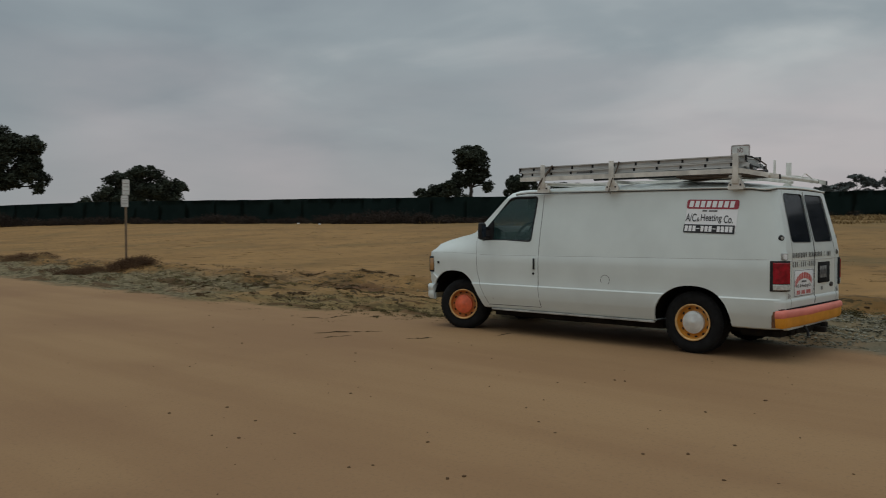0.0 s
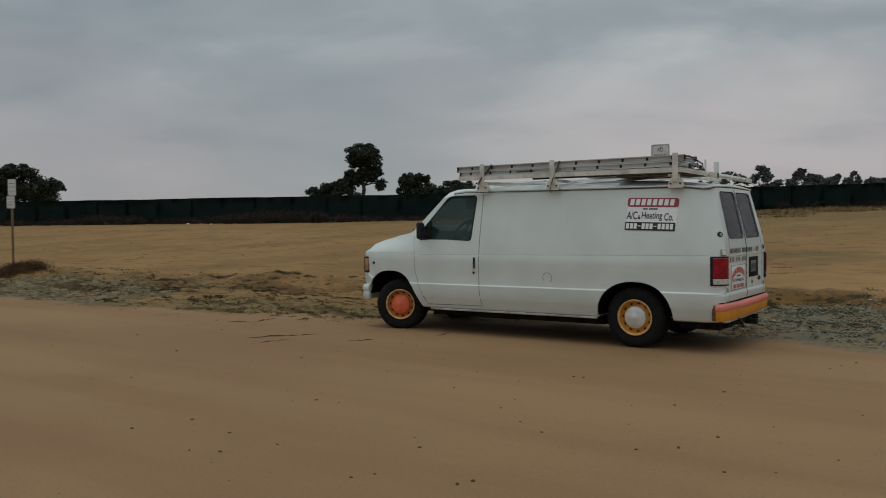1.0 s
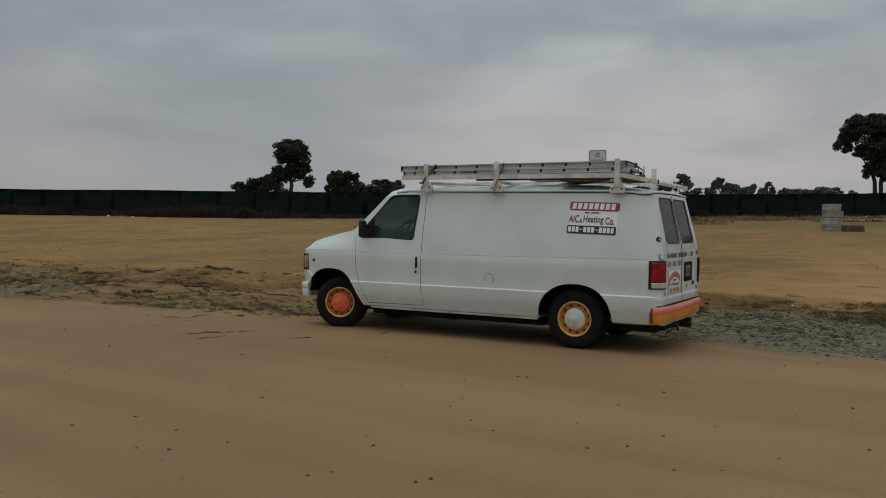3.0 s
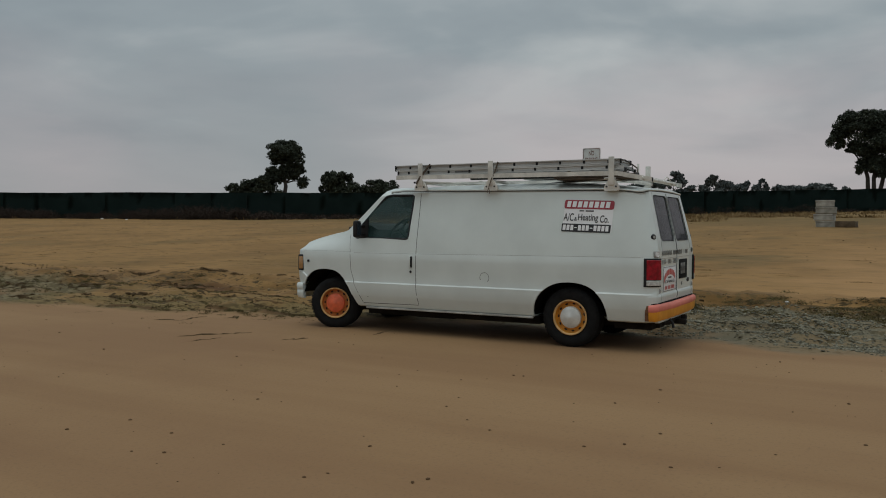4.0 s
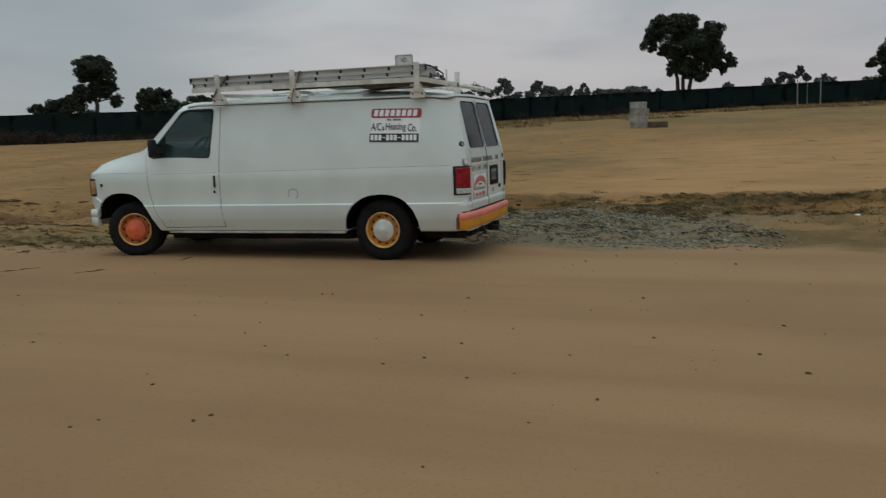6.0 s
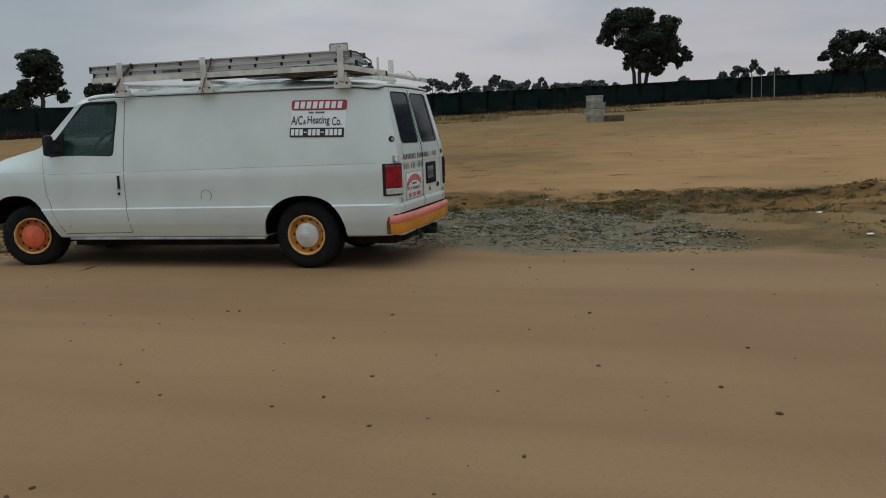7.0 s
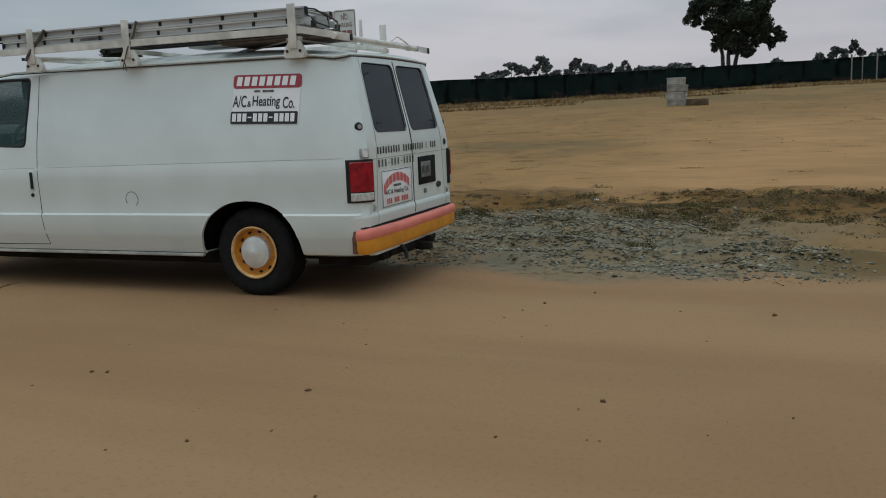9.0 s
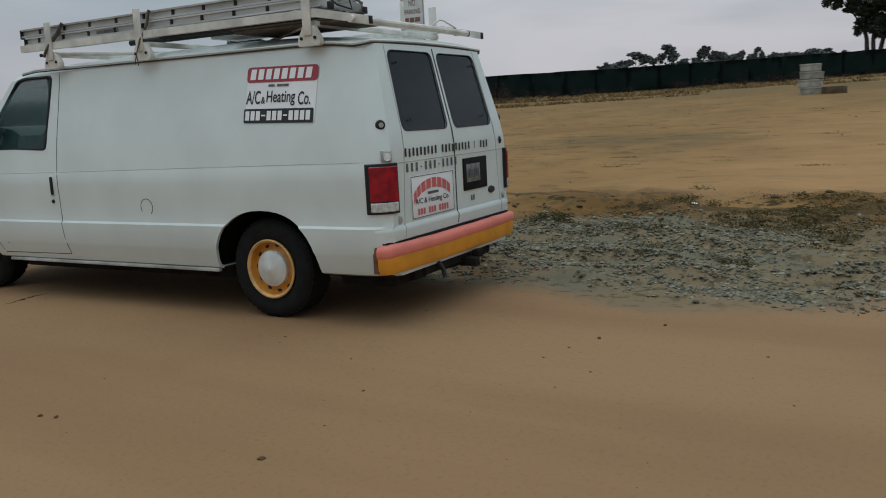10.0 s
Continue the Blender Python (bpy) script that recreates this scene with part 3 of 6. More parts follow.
# ---- plants ----
def blades(name, spots, mat, label, category, height=(0.1, 0.3), width=0.02, lean=0.6, per=14, spread_r=0.12, seed=1):
    """Tufts of thin blades in one mesh."""
    rnd = np.random.RandomState(seed)
    n = len(spots) * per
    base = np.repeat(np.array(spots), per, axis=0)
    ang = rnd.uniform(0, 2 * math.pi, n)
    rad = spread_r * np.sqrt(rnd.uniform(0, 1, n)) * base[:, 3]
    bx, by = base[:, 0] + rad * np.cos(ang), base[:, 1] + rad * np.sin(ang)
    bz = ground_z(bx, by) - 0.01
    h = rnd.uniform(height[0], height[1], n) * base[:, 3]
    lx, ly = np.cos(ang) * h * rnd.uniform(0, lean, n), np.sin(ang) * h * rnd.uniform(0, lean, n)
    w = width * (0.6 + rnd.uniform(0, 0.8, n)) * base[:, 3]
    px, py = -np.sin(ang + 0.8) * w, np.cos(ang + 0.8) * w
    v = np.empty((n, 5, 3))
    v[:, 0] = np.stack([bx - px, by - py, bz], 1)
    v[:, 1] = np.stack([bx + px, by + py, bz], 1)
    v[:, 2] = np.stack([bx + lx * 0.4 + px * 0.8, by + ly * 0.4 + py * 0.8, bz + h * 0.55], 1)
    v[:, 3] = np.stack([bx + lx * 0.4 - px * 0.8, by + ly * 0.4 - py * 0.8, bz + h * 0.55], 1)
    v[:, 4] = np.stack([bx + lx, by + ly, bz + h * 0.95], 1)
    faces = []
    for i in range(n):
        k = 5 * i
        faces += [(k, k + 1, k + 2, k + 3), (k + 3, k + 2, k + 4)]
    ob = mesh_object(name, v.reshape(-1, 3), faces, mat)
    return tagged(ob, label, category, kind="stuff")


def leaf_cloud(blobs, count, size, seed, clumps=16, thick=(0.15, 0.36)):
    """Small leaves round twig ends that fill blobs (x, y, z, rx, ry, rz), ragged at the skin, with gaps."""
    rnd = np.random.RandomState(seed)
    vol = np.array([b[3] * b[5] for b in blobs])
    pick = rnd.choice(len(blobs), count, p=vol / vol.sum())
    b = np.array(blobs)[pick]
    # twig ends in each blob, more of them towards its skin
    ends = rnd.normal(size=(len(blobs), clumps, 3))
    ends /= np.linalg.norm(ends, axis=2)[:, :, None]
    ends *= rnd.uniform(0.12, 1.0, (len(blobs), clumps, 1)) ** 0.55 * 0.88
    fat = rnd.uniform(thick[0], thick[1], (len(blobs), clumps))
    which = rnd.randint(0, clumps, count)
    d = rnd.normal(size=(count, 3)) * 0.62
    reach = np.linalg.norm(d, axis=1)[:, None]
    d *= np.minimum(reach, 1.15) / reach
    c = b[:, :3] + (ends[pick, which] + d * fat[pick, which][:, None]) * b[:, 3:6]
    a1 = rnd.normal(size=(count, 3))
    a1 /= np.linalg.norm(a1, axis=1)[:, None]
    a2 = np.cross(a1, rnd.normal(size=(count, 3)))
    a2 /= np.linalg.norm(a2, axis=1)[:, None]
    s = size * rnd.uniform(0.5, 1.3, count)[:, None]
    v = np.stack([c - a1 * s, c + a2 * s * 0.5, c + a1 * s, c - a2 * s * 0.5], 1).reshape(-1, 3)
    return v, [(4 * i, 4 * i + 1, 4 * i + 2, 4 * i + 3) for i in range(count)]


def polar(az, dist):
    return -0.6 + dist * math.sin(radians(az)), 1.6 + dist * math.cos(radians(az))


def tree(az, dist, blobs, label, trunk=0.35, stems=1, leaves=5000, size=0.35, seed=1, mat=None, bole=True, name="tree", clumps=16, lift=0.0):
    """A tree at an azimuth and distance from the road; blobs are in metres across, along and up from the trunk's foot."""
    blobs = [(u, v, w + lift, rx, ry, rz) for u, v, w, rx, ry, rz in blobs]
    x, y = polar(az, dist)
    root = tagged(new(name), label, "tree" if name == "tree" else "bush")
    root.location = (x, y, gz(x, y))
    root.rotation_euler = (0, 0, -radians(az))
    rnd = random.Random(seed)
    if bole:
        bm = bmesh.new()
        high = max(b[2] for b in blobs)
        mains = []
        for s in range(stems):
            lean_x = (s - (stems - 1) / 2) * 2.3 + (0.5 if stems > 1 else 0.0)
            foot = Vector(((s - (stems - 1) / 2) * trunk * 0.9, 0, -0.3))
            pts = [foot] + [Vector((foot.x + lean_x * t ** 1.3 + rnd.uniform(-0.28, 0.28), rnd.uniform(-0.2, 0.2), high * 0.92 * t)) for t in (0.2, 0.4, 0.6, 0.8, 1.0)]
            tube(bm, pts, [trunk * 1.2, trunk, trunk * 0.85, trunk * 0.62, trunk * 0.4, trunk * 0.12], 8)
            mains.append(pts)
        for b in blobs:
            tip = Vector((b[0], b[1], b[2] + 0.2 * b[5]))
            pts = min(mains, key=lambda m: abs(m[3].x - b[0]))
            start_z = min(high * 0.8, max(0.42 * high, tip.z - 0.8 * abs(tip.x) - 0.8))
            t = min(0.98, start_z / (high * 0.92)) * 5
            k = min(4, int(t))
            start = pts[k].lerp(pts[k + 1], t - k)
            mid = start.lerp(tip, 0.5) + Vector((rnd.uniform(-0.2, 0.2), rnd.uniform(-0.2, 0.2), 0.15 + rnd.uniform(-0.2, 0.2)))
            tube(bm, [start, mid, tip], [trunk * 0.45, trunk * 0.32, trunk * 0.1], 6)
            for q in range(4):
                t0 = mid.lerp(tip, rnd.uniform(0, 0.7))
                t1 = t0 + Vector((rnd.uniform(-1, 1) * b[3], rnd.uniform(-1, 1) * b[4], rnd.uniform(-0.3, 0.8) * b[5])) * 0.8
                tube(bm, [t0, t0.lerp(t1, 0.5) + Vector((0, 0, 0.1)), t1], [trunk * 0.2, trunk * 0.14, trunk * 0.05], 5)
        part("trunk", bm, BARK, root)
    v, f = leaf_cloud(blobs, leaves, size, seed, clumps)
    crown = mesh_object("crown", v, f, mat or LEAF)
    crown.parent = root
    return root


# a tall pine with a lopsided crown, and the low trees round it, behind the fence
tree(-42.38, 115, [(0.1, 0, 7.5, 2.75, 2.4, 1.55), (-0.9, 0, 6.6, 1.5, 1.4, 0.9), (1.3, 0, 6.4, 1.5, 1.4, 0.9), (-1.5, 0.3, 5.1, 1.0, 1.1, 0.6), (0.4, 0, 5.3, 1.1, 1.0, 0.7), (2.1, 0, 5.1, 0.9, 0.9, 0.9), (2.5, 0, 3.5, 0.9, 1.0, 0.9), (-0.9, 0, 4.0, 0.8, 0.8, 0.8), (0.2, 0, 8.5, 1.9, 1.8, 0.9), (0.3, 0, 4.5, 1.1, 1.0, 0.8), (1.4, 0, 4.4, 0.8, 0.8, 0.7)],
     "tall dark pine with a lopsided crown and bare trunk", trunk=0.30, leaves=24000, size=0.16, seed=11, clumps=30, lift=0.3)
tree(-44.2, 115, [(1.7, 0, 3.3, 2.3, 1.8, 1.7), (-0.7, 0, 2.9, 2.1, 1.6, 1.4), (-2.6, 0, 2.2, 1.5, 1.2, 1.1), (0.4, 0, 1.5, 3.0, 1.6, 1.4)], "low dark bushy tree beside the pine", leaves=16000, size=0.18, seed=12, bole=False, lift=0.5)
tree(-38.9, 115, [(0, 0, 4.3, 1.7, 1.6, 1.4), (-1.0, 0, 3.3, 1.6, 1.4, 1.8), (1.3, 0, 3.2, 1.6, 1.4, 1.7), (0, 0, 1.6, 2.2, 1.4, 1.6)], "round dark tree behind the fence", leaves=13000, size=0.18, seed=13, bole=False, lift=0.3)
tree(-36.2, 116, [(0, 0, 2.9, 2.2, 1.5, 1.3), (2.3, 0, 2.8, 1.8, 1.5, 1.3), (-2.1, 0, 2.7, 1.9, 1.5, 1.3), (0, 0, 1.5, 3.6, 1.4, 1.4)], "low spreading row of dark trees", leaves=14000, size=0.18, seed=14, bole=False)
# the wide bush and the tall tree in the west
tree(-64.3, 113, [(0, 0, 3.6, 3.6, 2.6, 2.4), (-3.1, 0, 2.6, 2.6, 2.0, 2.2), (3.2, 0, 2.9, 2.3, 2.0, 2.2), (0.4, 0, 5.4, 2.4, 1.6, 1.3), (-2.4, 0, 4.4, 1.8, 1.5, 1.2), (5.2, 0, 3.9, 1.1, 0.9, 0.9), (-6.0, 0, 1.5, 1.5, 1.2, 1.1)],
     "wide dark spreading tree behind the fence", trunk=0.4, leaves=28000, size=0.19, seed=15, clumps=24, lift=0.35)
tree(-73.2, 112, [(1.6, 0, 7.0, 2.8, 2.2, 2.2), (3.2, 0, 5.0, 2.0, 1.6, 1.6), (1.0, 0, 4.2, 1.6, 1.4, 1.2), (4.9, 0, 7.2, 1.5, 1.3, 1.3), (0, 0, 8.6, 4.2, 3.5, 2.0), (3.4, 0, 8.2, 2.9, 2.3, 2.0), (4.4, 0, 5.6, 2.1, 2.0, 1.6), (-3.5, 0, 7.0, 3, 2.5, 2.4), (0.5, 0, 5.5, 2.2, 2.2, 1.8), (5.9, 0, 3.8, 1.0, 1.0, 0.9), (6.1, 0, 5.3, 1.1, 1.0, 1.5), (5.4, 0, 8.9, 1.5, 1.3, 1.4), (1.8, 0, 9.6, 2.6, 2.0, 1.3)],
     "tall dark broadleaf tree with drooping branches", trunk=0.4, leaves=46000, size=0.20, seed=16, clumps=24, lift=0.5)
# the large eucalyptus with several stems
tree(-4.1, 118, [(-1.6, 0, 10.6, 2.9, 2.4, 1.9), (-3.2, 0, 9.8, 1.6, 1.4, 1.2), (1.0, 0, 11.0, 1.3, 1.2, 1.1), (3.9, 0, 9.7, 1.5, 1.6, 1.6), (0.8, 0, 8.5, 3.7, 2.6, 2.0), (-4.1, 0, 8.7, 1.3, 1.3, 1.5), (-2.0, 0, 7.7, 1.5, 1.4, 0.9), (4.4, 0, 7.5, 1.6, 1.5, 2.0), (5.9, 0, 6.3, 0.9, 0.8, 0.7), (1.3, 0, 5.7, 1.8, 1.5, 1.5), (-0.6, 0, 5.9, 1.2, 1.2, 0.9), (4.5, 0, 5.7, 0.6, 0.6, 0.9), (-0.4, 0, 6.9, 1.7, 1.3, 1.0), (2.9, 0, 6.6, 1.6, 1.2, 1.2), (0.8, 0, 4.5, 1.5, 1.3, 1.1), (2.3, 0, 4.0, 1.2, 1.1, 1.0), (-1.3, 0, 4.9, 0.9, 0.9, 0.9), (6.3, 0, 5.5, 0.8, 0.8, 0.8), (5.2, 0, 4.9, 0.7, 0.7, 0.9), (3.6, 0, 5.2, 1.0, 1.0, 0.9)],
     "large eucalyptus with several stems and an airy crown", trunk=0.28, stems=3, leaves=60000, size=0.17, seed=17, clumps=26, lift=0.65)
tree(8.6, 112, [(-0.6, 0, 5.3, 2.0, 2.0, 1.5), (2.4, 0, 5.3, 2.2, 2.0, 1.5), (-2.5, 0, 3.8, 1.4, 1.4, 1.2), (4.8, 0, 5.0, 2.6, 2.2, 2.0), (1.0, 0, 3.2, 2.8, 2.2, 1.6), (-1.6, 0, 2.0, 2.2, 1.8, 1.4), (2.8, 0, 2.0, 2.6, 1.8, 1.5)], "dense dark tree beside the fence", leaves=22000, size=0.20, seed=18, lift=0.8)
tree(12.9, 112, [(-1.5, 0, 13.2, 3.6, 3.0, 2.6), (2.6, 0, 12.4, 3.4, 3.0, 2.6), (-3.4, 0, 10.0, 2.4, 2.6, 2.8), (3.6, 0, 8.6, 3.4, 3.0, 3.2), (0, 0, 8.8, 4.2, 3.4, 3.6), (-2.6, 0, 5.6, 3.0, 3.0, 3.0), (2.4, 0, 4.6, 4.2, 3.0, 3.2)],
     "tall dense dark tree beside the fence", leaves=24000, size=0.30, seed=19, lift=0.4)
# far small trees on the skyline
FAR = [(-18.6, 2.0, 2.2, 0), (-17.2, 2.6, 3.2, 1), (-15.4, 2.4, 4.2, 1), (-14.0, 2.2, 2.9, 0), (-12.9, 1.5, 4.0, 1), (-11.9, 2.2, 3.2, 0), (-10.9, 1.9, 2.9, 0), (-9.9, 0.9, 3.0, 1), (-8.4, 2.4, 1.9, 0), (-7.0, 2.7, 2.5, 0), (-5.7, 2.2, 2.3, 0), (-0.9, 1.6, 2.2, 0), (1.7, 1.0, 2.5, 0), (2.6, 1.3, 3.2, 1), (3.4, 1.3, 4.0, 1), (5.0, 1.7, 3.2, 0)]
for k, (az, w, h, tall) in enumerate(FAR):
    h *= 1.12
    d = 150 + 9 * (k % 4)
    g = 1.5 + d * math.tan(radians(2.0)) - gz(*polar(az, d))
    rf = random.Random(200 + k)
    bl = [(0, 0, g * 0.72, w * 1.5, w * 0.9, g * 0.46), (w * 0.6, 0, g * 0.9, w * 0.8, w * 0.8, g * 0.36)]
    for q in range(7):
        u = rf.uniform(-1, 1)
        top = h * (0.85 if tall else 0.55) * (1 - 0.55 * abs(u)) * rf.uniform(0.6, 1.1)
        r = rf.uniform(0.36, 0.62) * w
        bl.append((u * w * 1.1, 0, g + top - 0.25, r, r, rf.uniform(0.16, 0.30) * h * (0.8 if tall else 1.1)))
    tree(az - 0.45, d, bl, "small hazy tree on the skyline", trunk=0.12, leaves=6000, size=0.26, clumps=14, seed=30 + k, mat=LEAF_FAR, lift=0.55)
# trees far behind the road, which the van's rear windows mirror
for k, (x, y, h) in enumerate([(70, -38, 7), (84, -20, 9), (78, -2, 6.5), (92, 12, 8), (80, 30, 9.5), (88, 48, 7), (60, -58, 8), (30, -75, 8), (0, -82, 9), (-34, -78, 8)]):
    r = tree(0, 10, [(0, 0, h * 0.55, 5.5, 4, h * 0.36), (4.5, 0, h * 0.42, 4.4, 3.5, h * 0.36), (-4.5, 1, h * 0.42, 4.4, 3.5, h * 0.38), (0, 2, h * 0.25, 7, 4, h * 0.25)], "dark tree far behind the dirt road", trunk=0.4, leaves=2600, size=0.7, seed=60 + k)
    r.location, r.rotation_euler = (x, y, gz(x, y)), (0, 0, math.atan2(y, x) + math.pi / 2)

# brush along the foot of the fence
rg = random.Random(9)
spots, straw = [], []
for (ax, ay), (bx, by) in zip(FENCE_POINTS, FENCE_POINTS[1:]):
    if not -100 < ax < 40:
        continue
    for k in range(17):
        t = rg.random()
        x, y = ax + (bx - ax) * t, ay + (by - ay) * t
        d = math.hypot(x, y)
        off = rg.uniform(0.3, 2.4)
        s = rg.uniform(0.7, 1.3) * max(0.55, 1.05 + 1.3 * noise.noise((x * 0.10, y * 0.10, 0)))
        (spots if rg.random() < (0.97 if ax < -42 else 0.14) else straw).append((x - x / d * off, y - y / d * off, 0, s))
    for k in range(60 if ax > -34 else 0):
        t, off = rg.random(), rg.uniform(2.0, 24) if ax > -34 else rg.uniform(2, 5)
        x, y = ax + (bx - ax) * t, ay + (by - ay) * t
        d = math.hypot(x, y)
        x, y = x - x / d * off, y - y / d * off
        if noise.noise((x * 0.09, y * 0.16, 6)) > -0.30 + off * 0.022:
            straw.append((x, y, 0, rg.uniform(0.5, 1.1)))
bv, bf = leaf_cloud([(x, y, gz(x, y) + 0.20 * s, 0.9 * s, 0.6 * s, 0.46 * s) for x, y, z, s in spots], 130000, 0.06, 5, 16, (0.25, 0.6))
tagged(mesh_object("dry_brush", bv, bf, BRUSH), "dark dry brush along the foot of the fence", "brush", kind="stuff")
blades("dry_grass", straw, STRAW, "straw coloured dry grass before the fence", "grass", (0.08, 0.30), 0.045, 1.2, 26, 1.0, 6)
# weeds and dry tufts along the verge
tufts, dry = [], []
for k in range(2300):
    x = rg.uniform(-30, 5)
    shift = 1.5 * float(smooth(-5, -16, x))
    y = rg.gauss(13.2, 1.5) - shift
    if y < 10.4 - shift or y > 14.6 - 0.4 * shift:
        continue
    if noise.noise((x * 0.8, y * 1.2, 3.0)) < -0.05:
        continue
    (tufts if rg.random() < 0.5 else dry).append((x, y, 0, rg.uniform(0.35, 1.0)))
heap = []
for k in range(70):
    t = rg.random()
    heap.append((-26.1 + 1.0 * t + rg.gauss(0, 0.3), 10.4 + 2.0 * t + rg.gauss(0, 0.22), rg.uniform(0.07, 0.15)))
for k in range(26):
    heap.append((-25.2 + rg.gauss(0, 0.25), 12.5 + rg.gauss(0, 0.15), rg.uniform(0.13, 0.22)))
for k in range(40):
    heap.append((-34.5 + rg.gauss(0, 1.0), 12.4 + rg.gauss(0, 0.4), rg.uniform(0.08, 0.15)))
hv, hf = leaf_cloud([(x, y, gz(x, y) + 0.4 * s, 2.4 * s, 2.0 * s, 0.7 * s) for x, y, s in heap], 42000, 0.018, 10, 8, (0.4, 0.9))
tagged(mesh_object("brush_mound", hv, hf, BRUSH_BROWN), "brown heap of dry brush round the sign post", "brush", kind="stuff")
blades("verge_weeds", tufts, WEED, "low olive weeds among the verge gravel", "weeds", (0.01, 0.04), 0.010, 2.4, 30, 0.20, 7)
blades("verge_straw", dry, STRAW, "dry tufts of grass along the verge", "grass", (0.01, 0.04), 0.007, 2.4, 24, 0.22, 8)


# low clumps of weeds where the gravel meets the soil
clumps_at = []
while len(clumps_at) < 460:
    if rg.random() < 0.62:
        x, y, s = rg.uniform(-4.2, 5), rg.gauss(13.5, 0.45), rg.uniform(0.03, 0.12)
    else:
        x, y, s = rg.uniform(-24, -8.6), rg.gauss(11.4, 0.8), rg.uniform(0.03, 0.11)
    if noise.noise((x * 0.9, y * 1.3, 41.0)) > 0.05 and y + 1.5 * float(smooth(-5, -16, x)) > 11.0:
        clumps_at.append((x, y, s))
cv, cf = leaf_cloud([(x, y, gz(x, y) + 0.12 * s, 1.5 * s, s, 0.3 * s) for x, y, s in clumps_at], 46000, 0.011, 40, 8, (0.4, 0.8))
tagged(mesh_object("weed_clumps", cv, cf, WEED), "low olive clumps of weeds at the edge of the gravel", "weeds", kind="stuff")


# ---- stones ----
def ico():
    t = (1 + 5 ** 0.5) / 2
    v = np.array([(-1, t, 0), (1, t, 0), (-1, -t, 0), (1, -t, 0), (0, -1, t), (0, 1, t), (0, -1, -t), (0, 1, -t), (t, 0, -1), (t, 0, 1), (-t, 0, -1), (-t, 0, 1)], float)
    f = [(0, 11, 5), (0, 5, 1), (0, 1, 7), (0, 7, 10), (0, 10, 11), (1, 5, 9), (5, 11, 4), (11, 10, 2), (10, 7, 6), (7, 1, 8), (3, 9, 4), (3, 4, 2), (3, 2, 6), (3, 6, 8), (3, 8, 9), (4, 9, 5), (2, 4, 11), (6, 2, 10), (8, 6, 7), (9, 8, 1)]
    return v / np.linalg.norm(v[0]), f


ICO_V, ICO_F = ico()


def stones_mesh(name, spots, mat, seed):
    """Angular stones (x, y, size) sunk a little in the ground, in one mesh."""
    rnd = np.random.RandomState(seed)
    vs, fs = [], []
    for i, (x, y, s) in enumerate(spots):
        v = ICO_V * (1 + rnd.uniform(-0.45, 0.45, (12, 1)))
        a, b = rnd.uniform(0, 2 * math.pi), rnd.uniform(-0.4, 0.4)
        ca, sa = math.cos(a), math.sin(a)
        v = v * np.array([1.0, rnd.uniform(0.6, 0.9), rnd.uniform(0.30, 0.52)]) * s
        v = np.stack([v[:, 0], v[:, 1] * math.cos(b) - v[:, 2] * math.sin(b), v[:, 1] * math.sin(b) + v[:, 2] * math.cos(b)], 1)
        v = np.stack([v[:, 0] * ca - v[:, 1] * sa + x, v[:, 0] * sa + v[:, 1] * ca + y, v[:, 2] + gz(x, y) + 0.12 * s], 1)
        vs.append(v)
        fs += [(a0 + 12 * i, b0 + 12 * i, c0 + 12 * i) for a0, b0, c0 in ICO_F]
    return mesh_object(name, np.concatenate(vs), fs, mat)


def stone_piece(seed, s):
    rnd = np.random.RandomState(seed)
    v = ICO_V * (1 + rnd.uniform(-0.3, 0.3, (12, 1))) * np.array([1.0, 0.75, 0.5]) * s
    me = bpy.data.meshes.new("stone")
    me.from_pydata([tuple(p) for p in v], [], ICO_F)
    return me


gravel_spots = []
while len(gravel_spots) < 12500:
    x = rg.uniform(-4.6, 4.5)
    y = rg.triangular(10.3, 13.9, 11.8)
    dens = 0.62 + 1.1 * noise.noise((x * 0.7, y * 0.9, 1.0)) - (1.0 if y > 11.2 else 0.4) * max(0, x + 0.9) - 0.25 * max(0, 10.9 - y)
    dens -= 0.7 * math.exp(-((x + 0.5) / 1.2) ** 2 - ((y - 12.3) / 0.55) ** 2) + 2.0 * max(0, 10.1 + 0.42 * min(1, max(0, (x + 2.9) / 1.4)) - y)
    if rg.random() < dens:
        gravel_spots.append((x, y, rg.choice([0.007, 0.009, 0.012, 0.014, 0.018, 0.022, 0.027]) * rg.uniform(0.7, 1.15)))
west_spots = []
while len(west_spots) < 600:
    x = rg.uniform(-27, -8.6)
    y = rg.gauss(10.6, 0.95)
    dens = 0.75 + 1.1 * noise.noise((x * 0.45, y * 0.9, 5.0)) - 0.12 * max(0, x + 14)
    if 9.3 < y < 13.2 and rg.random() < dens:
        west_spots.append((x, y, rg.choice([0.010, 0.014, 0.020, 0.030]) * rg.uniform(0.7, 1.2)))
near = sorted(gravel_spots, key=lambda s: -s[2] + 0.01 * math.hypot(s[0] + 2.6, s[1] - 11.4))
picked, rest = near[:260], near[260:]
bed = stones_mesh("gravel_bed", rest, STONE, 21)
tagged(bed, "bed of loose blue grey crushed stone on the verge", "gravel", kind="stuff")
tagged(stones_mesh("verge_gravel", west_spots, STONE_DRY, 22), "thin strip of grey stones along the road edge", "gravel", kind="stuff")
clods = []
